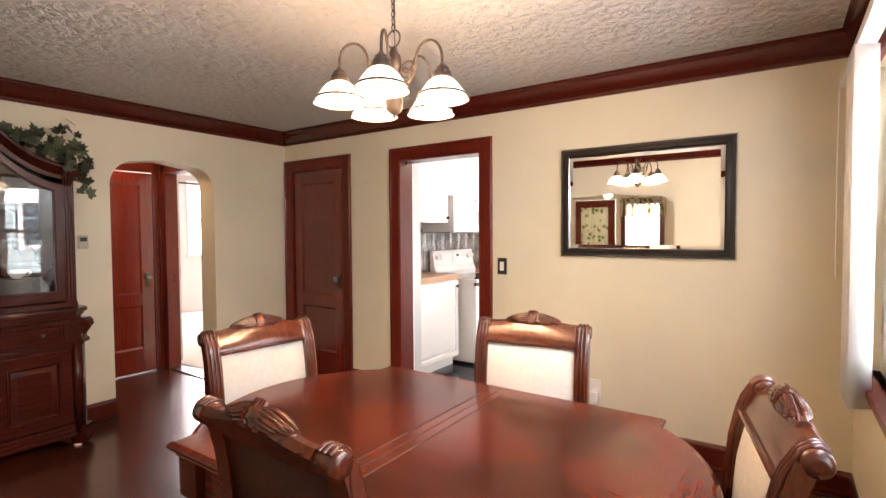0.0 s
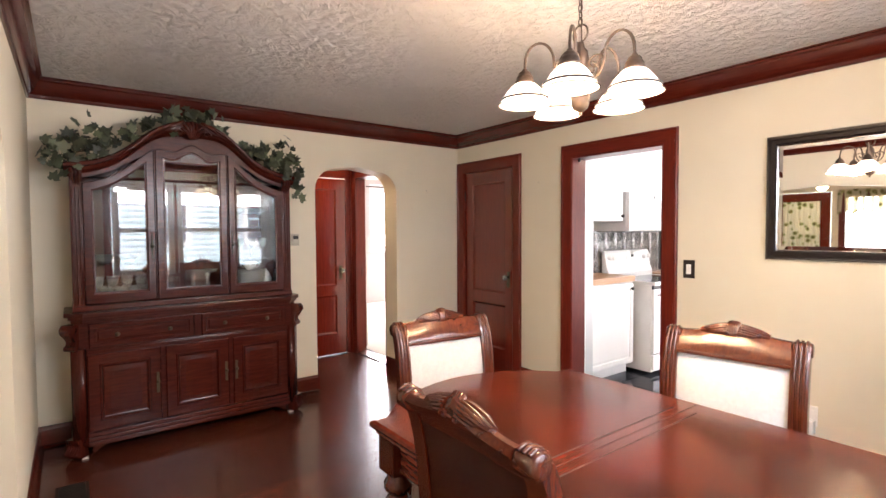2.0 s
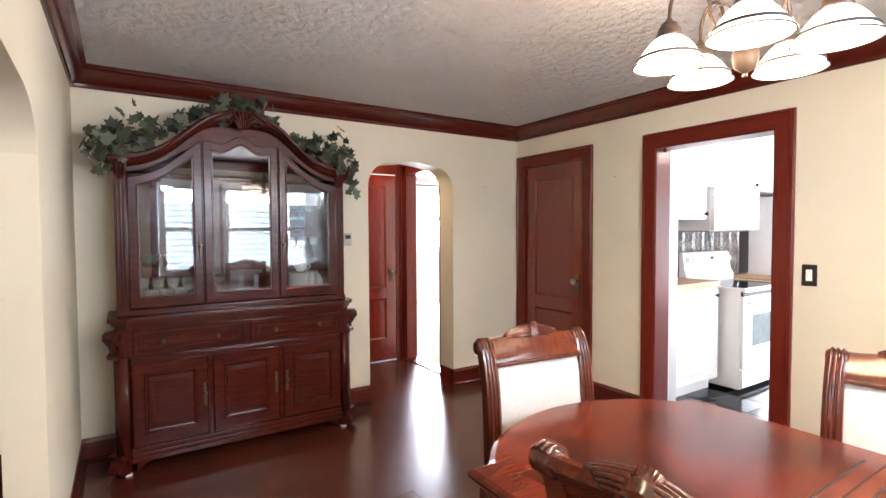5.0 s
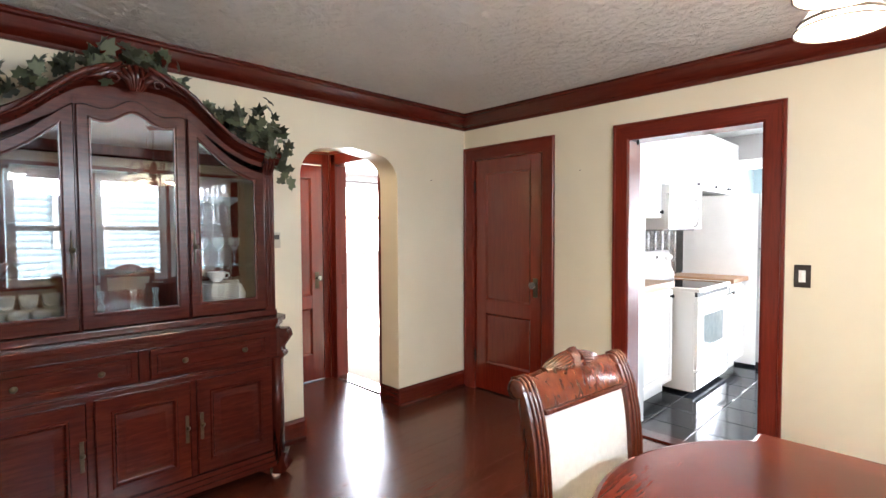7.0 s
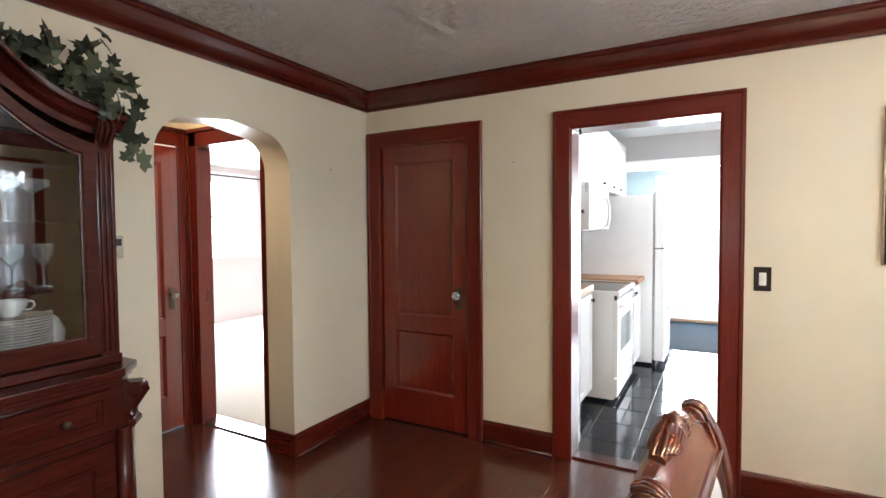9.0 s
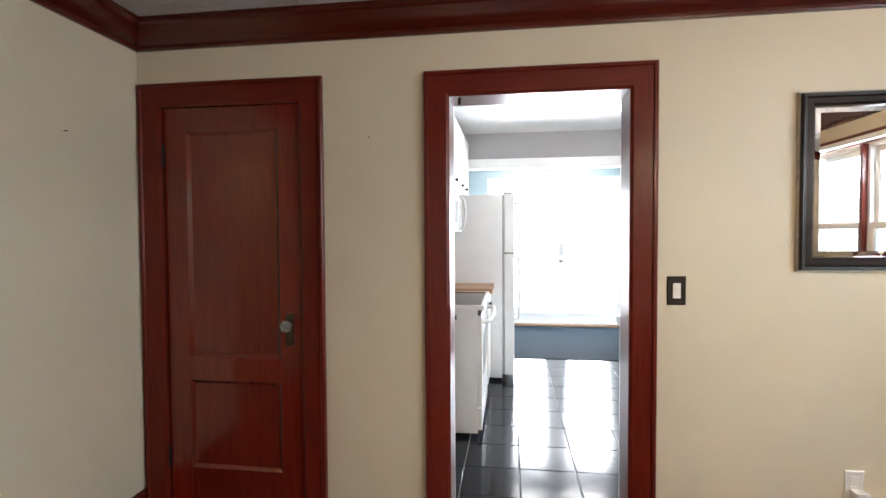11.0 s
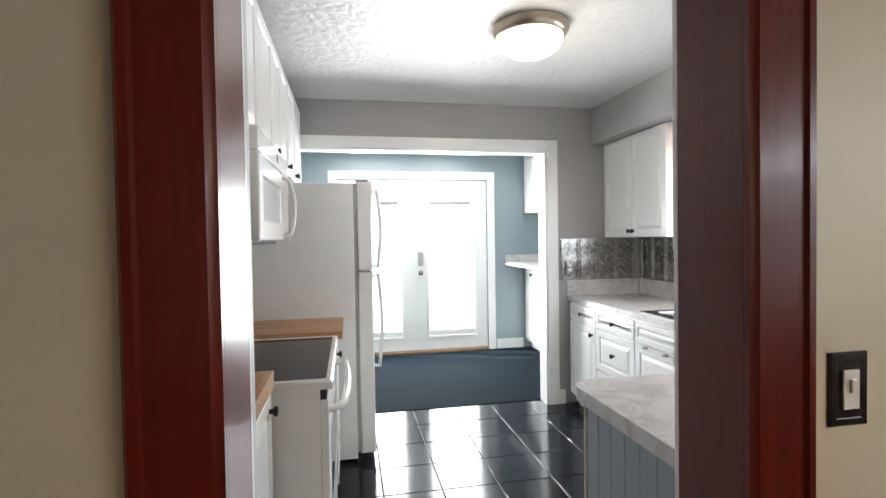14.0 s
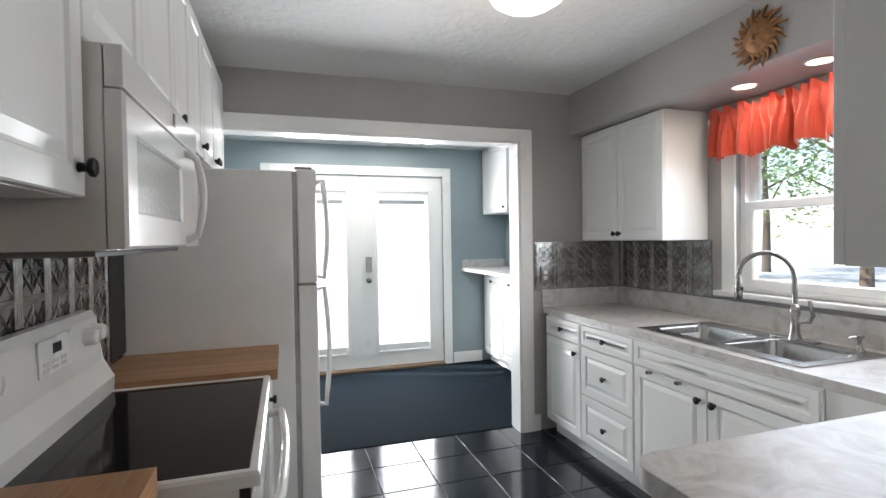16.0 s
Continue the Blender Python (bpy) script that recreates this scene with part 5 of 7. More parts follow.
# ---------------------------------------------------------------- dining chairs
def chair(m):
    """Upholstered dining chair; faces +y, its top rail over the origin's y = 0 line."""
    c = thing("dining_chair", "carved cherry dining chair with ivory upholstered back and seat", "dining chair", group="chairs round the table")
    W = 0.236

    def back(z):
        """Forward offset of the back's centre line at height z: upright below, rolled back at the top."""
        if z < 0.45:
            return 0.085 + 0.06 * ((0.45 - z) / 0.45) ** 2 * -1.0
        u = (z - 0.45) / 0.54
        return 0.085 - 0.02 * u - 0.055 * u ** 5
    for s in (-1, 1):
        zs = [0.0, 0.12, 0.25, 0.38, 0.45, 0.55, 0.65, 0.75, 0.84, 0.90, 0.94, 0.965]
        bm = bmesh.new()
        rg = []
        for z in zs:
            y = back(z)
            wx = 0.030 if z > 0.45 else 0.024
            rg.append([bm.verts.new((s * W + a, y + b, z)) for a, b in ((-wx, -0.022), (-wx, 0.020), (-wx * 0.55, 0.026), (wx * 0.55, 0.026), (wx, 0.020), (wx, -0.022))])
        for a, b in zip(rg, rg[1:]):
            for k in range(6):
                bm.faces.new((a[k], a[(k + 1) % 6], b[(k + 1) % 6], b[k]))
        bm.faces.new(rg[0][::-1])
        bm.faces.new(rg[-1])
        lathe(bm, [(0.010, -0.034), (0.026, -0.033), (0.031, -0.024), (0.031, 0.024), (0.026, 0.033), (0.010, 0.034)], s * W, back(0.965) - 0.014, 0.965, 18, 'x')
        post = part("back_post", bm, M_CHAIR, c, "scrolled reeded back post")
        bm = bmesh.new()
        for k in (-1, 0, 1):
            line = [(s * W + k * 0.016, back(z) + 0.027, z) for z in (0.47, 0.6, 0.72, 0.82, 0.90, 0.935)]
            line += [(s * W + k * 0.016, back(0.965) - 0.014 + 0.033 * math.cos(a), 0.965 + 0.033 * math.sin(a)) for a in (0.2, 0.7, 1.2, 1.7, 2.3)]
            tube(bm, line, 0.0062, 6)
        part("reeding", bm, M_CHAIR, post)
    # crest rail, rolled over at the top
    bm = bmesh.new()
    sec = [(back(0.905) + 0.020, 0.905), (back(0.915) + 0.021, 0.915), (back(0.93) + 0.018, 0.93), (back(0.965) + 0.012, 0.965), (back(0.985) - 0.004, 0.988), (back(0.985) - 0.024, 0.990), (back(0.985) - 0.040, 0.975), (back(0.96) - 0.038, 0.955), (back(0.93) - 0.022, 0.93), (back(0.905) - 0.018, 0.905)]
    rg = []
    for k in range(17):
        x = -W + 0.028 + (2 * W - 0.056) * k / 16
        lift = 0.022 * (0.5 + 0.5 * math.cos(math.pi * abs(x) / (W - 0.028)))
        rg.append([bm.verts.new((x, y, z + lift * max(0, (z - 0.905) / 0.085))) for y, z in sec])
    for a, b in zip(rg, rg[1:]):
        for k in range(len(sec)):
            bm.faces.new((a[k], a[(k + 1) % len(sec)], b[(k + 1) % len(sec)], b[k]))
    bm.faces.new(rg[0])
    bm.faces.new(rg[-1][::-1])
    part("crest_rail", bm, M_CHAIR, c, "rolled cherry crest rail")
    bm = boxes((-W + 0.028, W - 0.028, back(0.90) + 0.012, back(0.90) + 0.031, 0.896, 0.910), bevel=0.004)
    part("rail_bead", bm, M_CHAIR, c)
    # carved shell and leaf plumes lying along the crest
    yc = back(0.985) - 0.012
    bm = bmesh.new()
    rg = []
    for k in range(21):
        x = -0.128 + 0.256 * k / 20
        u = abs(x) / 0.128
        top = 1.004 + 0.030 * (1 - u ** 1.6) + 0.010 * max(0, 1 - abs(x) / 0.028)
        low, half = 0.962 + 0.020 * u, 0.026 - 0.010 * u ** 2
        rg.append([bm.verts.new((x, yc + half * math.sin(t_), (top + low) / 2 + (top - low) / 2 * math.cos(t_))) for t_ in [2 * math.pi * i / 10 for i in range(10)]])
    for a, b in zip(rg, rg[1:]):
        for k in range(10):
            bm.faces.new((a[k], a[(k + 1) % 10], b[(k + 1) % 10], b[k]))
    bm.faces.new(rg[0][::-1])
    bm.faces.new(rg[-1])
    crest = part("carved_crest", bm, M_CHAIR, c, "carved shell and leaf crest")
    for s in (-1, 1):
        for side in (-1, 1):
            for k in range(5):
                x1, x2 = 0.020 + 0.003 * k, 0.130 - 0.012 * k
                line, rad = [], []
                for i in range(7):
                    t_ = i / 6
                    x = x1 + (x2 - x1) * t_
                    u = min(1.0, x / 0.128)
                    top, low, half = 1.004 + 0.030 * (1 - u ** 1.6), 0.962 + 0.020 * u, 0.026 - 0.010 * u ** 2
                    phi = radians(10 + 19 * k + 14 * t_)
                    line.append((s * x, yc + side * (half + 0.002) * math.sin(phi), (top + low) / 2 + (top - low) / 2 * math.cos(phi)))
                    rad.append(0.0062 * (1 - t_) ** 0.5 * (0.7 + t_) + 0.0014)
                part("plume", tube(bmesh.new(), line, rad, 6), M_CHAIR, crest)
            part("scroll", tube(bmesh.new(), [(s * (0.024 + 0.013 * math.cos(t_) * (1 - t_ / 9)), yc + side * 0.026, 0.992 + 0.013 * math.sin(t_) * (1 - t_ / 9)) for t_ in [i * 0.7 for i in range(10)]], [0.007 - 0.0005 * i for i in range(10)], 6), M_CHAIR, crest)
    for k in range(-2, 3):
        a = k * 0.42
        part("shell_rib", tube(bmesh.new(), [(0.006 * k, yc + 0.026, 0.985), (0.016 * math.sin(a), yc + 0.022, 1.018), (0.026 * math.sin(a), yc + 0.004, 1.032 + 0.012 * math.cos(a)), (0.020 * math.sin(a), yc - 0.018, 1.016)], [0.005, 0.008, 0.007, 0.005], 6), M_CHAIR, crest)
    # upholstered panel in front, wooden panel behind
    for nm, yo, th, mat, lab, z0_, z1_ in (("back_cushion", 0.004, 0.020, M_FABRIC, "ivory upholstered back panel", 0.50, 0.902), ("back_board", -0.018, 0.014, M_CHAIR, "dark cherry back board", 0.485, 0.935)):
        bm = bmesh.new()
        rows_ = []
        for j in range(9):
            z = z0_ + (z1_ - z0_) * j / 8
            row = []
            for k in range(9):
                x = -W + 0.03 + (2 * W - 0.06) * k / 8
                puff = th * (1 - (abs(x) / (W - 0.03)) ** 6) * (1 - abs(2 * j / 8 - 1) ** 6) if yo > 0 else 0
                row.append(bm.verts.new((x, back(z) + yo + puff, z)))
            rows_.append(row)
        for a, b in zip(rows_, rows_[1:]):
            for k in range(8):
                bm.faces.new((a[k], a[k + 1], b[k + 1], b[k]))
        bmesh.ops.solidify(bm, geom=bm.faces[:], thickness=0.012)
        part(nm, bm, mat, c, lab)
    part("lower_rail", boxes((-W + 0.03, W - 0.03, back(0.48) - 0.016, back(0.48) + 0.018, 0.462, 0.50), bevel=0.004), M_CHAIR, c)
    bm = bmesh.new()
    prism(bm, [(-0.235, 0.10), (0.235, 0.10), (0.265, 0.53), (0.22, 0.56), (-0.22, 0.56), (-0.265, 0.53)], 0.36, 0.43, 'z', 0.006)
    part("seat_frame", bm, M_CHAIR, c)
    bm = bmesh.new()
    prism(bm, [(-0.225, 0.115), (0.225, 0.115), (0.25, 0.52), (0.21, 0.545), (-0.21, 0.545), (-0.25, 0.52)], 0.43, 0.485, 'z', 0.02)
    part("seat", bm, M_FABRIC, c, "ivory upholstered seat")
    for s in (-1, 1):
        bm = bmesh.new()
        tube(bm, [(s * 0.235, 0.525, 0.40), (s * 0.25, 0.545, 0.33), (s * 0.245, 0.54, 0.22), (s * 0.23, 0.525, 0.10), (s * 0.235, 0.54, 0.03), (s * 0.24, 0.55, 0.012)], [0.036, 0.038, 0.027, 0.019, 0.022, 0.012], 10)
        part("front_leg", bm, M_CHAIR, c, "curved cabriole front leg")
    c.matrix_basis = m
    return c


first_chair = chair(pose(-2.075, 1.36, 0, 0, 0, -96))
for x, y, a in ((-1.017, 2.115, 188.6), (-1.02, 0.628, -2), (-0.03, 1.405, 101.7)):
    copy_thing(first_chair, pose(x, y, 0, 0, 0, a))

# ---------------------------------------------------------------- chandelier
CHX, CHY, CHZ = -1.25, 1.385, 1.845
CSZ = Matrix.Diagonal((0.95, 0.95, 0.83, 1.0))
ch = thing("chandelier", "aged bronze five-arm chandelier with lit opal glass shades", "chandelier", (CHX, CHY, CHZ))
bm = bmesh.new()
lathe(bm, [(0.0, 0.0), (0.008, 0.004), (0.006, 0.014), (0.014, 0.02), (0.03, 0.035), (0.034, 0.06), (0.034, 0.085), (0.016, 0.10), (0.02, 0.12), (0.036, 0.14), (0.036, 0.15), (0.018, 0.165), (0.024, 0.20), (0.032, 0.24), (0.028, 0.275), (0.016, 0.295), (0.012, 0.315), (0.0, 0.32)], 0, 0, 0, 20)
bm.transform(CSZ)
part("centre_column", bm, M_BRONZE, ch)
for z0, r in ((0.293, 0.031),):
    part("top_ring", tube(bmesh.new(), [(r * math.cos(a), 0, z0 + r * math.sin(a)) for a in [2 * math.pi * k / 20 for k in range(20)]], 0.0035, 6, True), M_BRONZE, ch)
zc, k = 0.322, 0
while zc < CEIL - CHZ - 0.03:
    ring = [(0.008 * math.cos(a), 0, zc + 0.012 + 0.016 * math.sin(a)) for a in [2 * math.pi * i / 12 for i in range(12)]]
    if k % 2:
        ring = [(y, x, z) for x, y, z in ring]
    part("chain_link", tube(bmesh.new(), ring, 0.0022, 5, True), M_BRONZE, ch)
    zc += 0.025
    k += 1
part("wire", tube(bmesh.new(), [(0.004, 0.003, 0.262), (0.006, -0.004, 0.40), (-0.005, 0.004, 0.5), (0.003, 0.002, CEIL - CHZ - 0.02)], 0.0025, 5), M_BRONZE, ch)
part("ceiling_canopy", lathe(bmesh.new(), [(0.0, -0.035), (0.015, -0.034), (0.05, -0.02), (0.062, -0.004), (0.062, -0.0005)], 0, 0, CEIL - CHZ, 20), M_BRONZE, ch)
M_BAND = plain_mat("dark_shade_band", (0.012, 0.008, 0.006), 0.6)
SHADE = [(0.030, 0.094), (0.038, 0.091), (0.053, 0.078), (0.067, 0.060), (0.080, 0.039), (0.090, 0.020), (0.099, 0.005), (0.102, 0.0), (0.099, 0.0), (0.087, 0.018), (0.077, 0.037), (0.064, 0.057), (0.050, 0.074), (0.030, 0.088)]
for k in range(5):
    a = radians(72 * k + 10)
    R = 0.208
    line = [(0.03, 0, 0.15), (0.055, 0, 0.152), (0.075, 0, 0.165), (0.088, 0, 0.19), (0.097, 0, 0.22)]
    line += [(0.152 - 0.055 * math.cos(t_), 0, 0.235 + 0.086 * math.sin(t_)) for t_ in [math.pi * i / 12 for i in range(1, 13)]] + [(R, 0, 0.195)]
    arm = tube(bmesh.new(), line, 0.0055, 10)
    tube(arm, [(0.060 + 0.036 * math.cos(t_) * (1 - t_ / 9), 0, 0.215 + 0.036 * math.sin(t_) * (1 - t_ / 9)) for t_ in [i * 0.35 for i in range(20)]], 0.004, 8)
    arm.transform(Matrix.Rotation(a, 4, 'Z') @ CSZ)
    part("arm", arm, M_BRONZE, ch, "curved bronze arm with scroll")
    R *= 0.95
    cx, cy = R * math.cos(a), R * math.sin(a)
    part("socket_cup", lathe(bmesh.new(), [(x * 0.92, z * 0.83) for x, z in [(0.006, 0.214), (0.010, 0.210), (0.011, 0.203), (0.018, 0.200), (0.025, 0.192), (0.025, 0.185), (0.029, 0.182), (0.034, 0.172), (0.034, 0.160), (0.038, 0.158), (0.039, 0.150), (0.035, 0.146), (0.0, 0.146)]], cx, cy, 0, 24), M_BRONZE, ch)
    sh = part("shade", lathe(bmesh.new(), [(x * 0.92, z * 0.83) for x, z in SHADE], cx, cy, 0.046, 32), M_SHADE, ch, "lit white opal glass bell shade")
    sh.visible_shadow = False
    for rr, zz, tk in ((0.0945, 0.0462, 0.0024), (0.0838, 0.0650, 0.0042)):
        part("shade_band", tube(bmesh.new(), [(cx + rr * math.cos(t_), cy + rr * math.sin(t_), zz) for t_ in [2 * math.pi * i / 24 for i in range(24)]], tk, 6, True), M_BAND, sh, "thin dark bronze band on the shade")
    bulb("chandelier_bulb", CHX + cx, CHY + cy, CHZ + 0.066, 1.35)

# ---------------------------------------------------------------- wall pieces of the dining room
mw, mh = 1.055, 0.735
mir = thing("wall_mirror", "wall mirror with dark wood frame and thin silver edge", "mirror", (-0.795, NY - 0.004, 1.245))
part("frame", frame_ring(mw, mh, [(0.006, 0), (0.006, 0.022), (0.012, 0.03), (0.022, 0.03), (0.028, 0.022), (0.050, 0.026), (0.058, 0.014), (0.058, 0)]), plain_mat("dark_bronzed_frame", (0.011, 0.007, 0.006), 0.3, 0.0, 0.3, 30, 0.05, 0.05), mir, "dark espresso frame moulding")
part("silver_lip", frame_ring(mw, mh, [(0, 0), (0, 0.012), (0.003, 0.016), (0.006, 0.016), (0.006, 0)]), plain_mat("silver_leaf", (0.45, 0.42, 0.36), 0.3, 0.9, 0.2, 30), mir, "silvered outer edge")
part("inner_lip", frame_ring(mw, mh, [(0.058, 0), (0.058, 0.016), (0.062, 0.014), (0.062, 0)]), M_CHROME, mir, "thin silver inner edge")
g = part("mirror_glass", nested(mw - 0.12, mh - 0.12, [(0, 0.003), (0, 0.004), (0.025, 0.008), (0.026, 0.008)]), M_MIRROR, mir, "bevelled mirror glass")
g.location = (0, 0, 0.06)


def switch_plate(name, label, cat, x, y, z, w, h, mat, rocker, turn=0):
    s = thing(name, label, cat, (x, y, z), turn)
    part("plate", nested(w, h, [(0, 0), (0, 0.004), (0.003, 0.006), (0.012, 0.006), (0.014, 0.005), (0.016, 0.005)], None, pose(0, 0, -h / 2)), mat, s)
    if rocker == "rocker":
        part("rocker", boxes((-0.016, 0.016, -0.010, -0.005, -0.033, 0.033), bevel=0.002), M_PORCELAIN, s, "ivory rocker")
        part("toggle", boxes((-0.006, 0.006, -0.016, -0.010, -0.004, 0.018), bevel=0.002), M_PORCELAIN, s, "ivory switch toggle")
    else:
        for dz in (-0.020, 0.020):
            part("socket", boxes((-0.016, 0.016, -0.008, -0.005, dz - 0.014, dz + 0.014), bevel=0.002), M_PORCELAIN, s)
    return s


switch_plate("light_switch", "ivory light switch in a dark bronze plate beside the doorway", "light switch", -1.787, NY - 0.0005, 1.16, 0.076, 0.124, plain_mat("oil_rubbed_plate", (0.03, 0.022, 0.018), 0.3, 0.5), "rocker")
switch_plate("wall_outlet", "ivory wall socket near the baseboard", "outlet", -1.08, NY - 0.0005, 0.36, 0.072, 0.115, M_PORCELAIN, "socket")
pf = thing("plug_in_freshener", "white plug-in air freshener in the wall socket", "air freshener", (-1.075, NY - 0.009, 0.315))
part("body", boxes((-0.026, 0.026, -0.05, 0, -0.05, 0.03), bevel=0.008), M_PORCELAIN, pf)
th = thing("thermostat", "small pale wall thermostat beside the china cabinet", "thermostat", (WX + 0.0005, 1.455, 1.36), 90)
part("cover", boxes((-0.032, 0.032, -0.022, 0, -0.05, 0.05), bevel=0.004), plain_mat("beige_plastic", (0.42, 0.38, 0.30), 0.5), th)
part("dial_window", boxes((-0.022, 0.022, -0.025, -0.021, 0.005, 0.035), bevel=0.001), M_DARK, th)
for x, z in ((-3.137, 1.855),):
    whole("wall_nail", lathe(bmesh.new(), [(0.0018, 0), (0.0018, -0.015), (0.004, -0.016), (0.0, -0.018)], 0, 0, 0, 8, 'y'), M_BRONZE, "bare nail stuck in the cream wall", "nail", "", (x, NY, z))
whole("wall_nail", lathe(bmesh.new(), [(0.0018, 0), (0.0018, 0.015), (0.004, 0.016), (0.0, 0.018)], 0, 0, 0, 8, 'x'), M_BRONZE, "bare nail stuck in the cream wall", "nail", "", (WX, 2.85, 1.84))
# floor register
vent = thing("floor_vent", "dark metal floor register with slats near the wall", "floor vent", (-3.42, -0.13, 0.0))
M_VENT = plain_mat("dark_register_metal", (0.03, 0.022, 0.018), 0.45, 0.6)
part("vent_frame", boxes((-0.155, 0.155, -0.075, -0.06, 0.001, 0.007), (-0.155, 0.155, 0.06, 0.075, 0.001, 0.007), (-0.155, -0.14, -0.06, 0.06, 0.001, 0.007), (0.14, 0.155, -0.06, 0.06, 0.001, 0.007), bevel=0.0015), M_VENT, vent)
# flat near-black sheet gives the shade of the duct under the slats
part("vent_well", boxes((-0.14, 0.14, -0.06, 0.06, 0.0005, 0.0015)), M_DARK, vent)
for k in range(13):
    part("vent_slat", boxes((-0.132 + 0.0205 * k, -0.122 + 0.0205 * k, -0.06, 0.06, 0.0015, 0.006)), M_VENT, vent)

# dining window with vertical blind
for k, yc in enumerate((0.745, 1.535, 2.325)):
    sash_window("window_%d" % (k + 2), "double-hung dining window bright with daylight", 0.76, WZ1 - WZ0, pose(EX + 0.03, yc, WZ0, 0, 0, -90), 0.5, M_WHITE)
for yc in (1.14, 1.93):
    structure("window_mullion", boxes((EX - 0.01, EX + 0.14, yc - 0.017, yc + 0.017, WZ0, WZ1)), M_TRIM, "mahogany window mullion", "mullion")
window_trim("window_trim_2", "dark mahogany casing round the dining window", WY1 - WY0, WZ1 - WZ0, pose(EX - 0.0005, (WY0 + WY1) / 2, WZ0, 0, 0, -90), M_TRIM, 0.09)
vb = thing("vertical_blind", "white vertical blind drawn to one side of the dining window", "blind", (0.195, 2.4, 2.1))
part("head_rail", boxes((-0.03, 0.03, -2.0, 0.62, 0.002, 0.04), bevel=0.003), M_WHITE, vb, "white blind head rail")
M_VANE = paint_mat("white_pvc_vane", (0.82, 0.82, 0.80), 0.4, 0.02, 0.02, 50)
for k in range(12):
    b = boxes((-0.044, 0.044, -0.001, 0.001, -1.35, 0.0))
    b.transform(pose(0, -0.06 + 0.022 * k, 0, 0, 0, 30 + 3 * math.sin(k * 2.1)))
    part("vane", b, M_VANE, vb)
part("blind_cord", tube(bmesh.new(), [(-0.035, 0.55, 0.01), (-0.037, 0.56, -0.4), (-0.035, 0.555, -0.9)], 0.0025, 5), M_PORCELAIN, vb)

# ---------------------------------------------------------------- living room seen through the arch and in the mirror


def floral_mat():
    m, n, l, b = mat_new("floral_curtain_cloth")
    v = mapped(n, l)
    vo = n.new("ShaderNodeTexVoronoi")
    vo.inputs["Scale"].default_value = 9
    l.new(v, vo.inputs["Vector"])
    c = ramp(n, l, vo.outputs["Distance"], [(0.16, (0.16, 0.12, 0.04)), (0.3, (0.28, 0.30, 0.12)), (0.42, (0.62, 0.55, 0.40))])
    l.new(c, b.inputs["Base Color"])
    b.inputs["Roughness"].default_value = 0.9
    return m


M_FLOWER = floral_mat()


def cloth(name, label, cat, w, h, m, mat, folds=9, depth=0.03, scallop=0.0):
    bm = bmesh.new()
    nx, nz = folds * 6, 10
    g_ = [[bm.verts.new((-w / 2 + w * i / nx, depth * math.sin(2 * math.pi * folds * i / nx + 0.6 * math.sin(i * 0.7)) * (0.45 + 0.55 * j / nz), -(h - scallop * abs(math.sin(math.pi * 4 * i / nx))) * j / nz)) for i in range(nx + 1)] for j in range(nz + 1)]
    for a, b in zip(g_, g_[1:]):
        for i in range(nx):
            bm.faces.new((a[i], a[i + 1], b[i + 1], b[i]))
    bmesh.ops.solidify(bm, geom=bm.faces[:], thickness=0.003)
    o = whole(name, bm, mat, label, cat)
    o.matrix_basis = m
    return o


sash_window("window_5", "white double-hung living room window", 0.70, 1.15, pose(-2.5, -4.45, 0.85, 0, 0, 180), 0.5, M_WHITE)
window_trim("window_trim_3", "mahogany living room window casing", 0.70, 1.15, pose(-2.5, -4.448, 0.85, 0, 0, 180), M_TRIM, 0.09)
cloth("valance", "floral scalloped valance over the living room window", "valance", 0.92, 0.46, pose(-2.5, -4.42, 2.12), M_FLOWER, 8, 0.02, 0.08)
fd = thing("front_door", "dark mahogany front door with a curtained light", "door", (-3.5, -4.47, 0.01), 180)
part("leaf", frame_ring(0.88, 2.08, [(0, 0), (0, 0.04), (0.16, 0.04), (0.16, 0)]), M_DOOR, fd)
part("lower_panel", nested(0.56, 0.8, raised(0.03, 0.05), None, pose(0, 0, 0.16)), M_DOOR, fd)
part("middle_rail", boxes((-0.28, 0.28, -0.04, 0, 0.96, 1.06)), M_DOOR, fd)
part("door_glass", boxes((-0.28, 0.28, -0.012, -0.006, 1.06, 1.92)), M_PANE, fd)
cloth("door_curtain", "floral curtain gathered on the front door glass", "curtain", 0.6, 0.86, pose(-3.5, -4.39, 1.93), M_FLOWER, 10, 0.012)
lamp = thing("living_ceiling_light", "small lit ceiling fixture in the living room", "ceiling light", (-2.6, -2.3, CEIL))
part("stem", lathe(bmesh.new(), [(0.06, 0), (0.05, -0.02), (0.012, -0.03), (0.012, -0.16), (0.05, -0.18), (0, -0.2)], 0, 0, 0, 16), M_BRONZE, lamp)
for k in range(4):
    a = radians(90 * k + 20)
    s_ = part("shade", lathe(bmesh.new(), [(0.02, -0.16), (0.045, -0.19), (0.055, -0.235), (0.04, -0.26), (0, -0.265)], 0.12 * math.cos(a), 0.12 * math.sin(a), 0, 14), M_SHADE, lamp, "lit frosted glass shade")
bulb("living_bulb", -2.6, -2.3, CEIL - 0.36, 6.0, (1.0, 0.78, 0.5), 0.08)
sofa = thing("sofa", "dark red upholstered sofa in the living room", "sofa", (-3.6, -2.6, 0), 90)
part("sofa_base", boxes((-0.85, 0.85, -0.42, 0.42, 0.0, 0.42), bevel=0.04), plain_mat("dark_red_cloth", (0.07, 0.015, 0.012), 0.9), sofa)
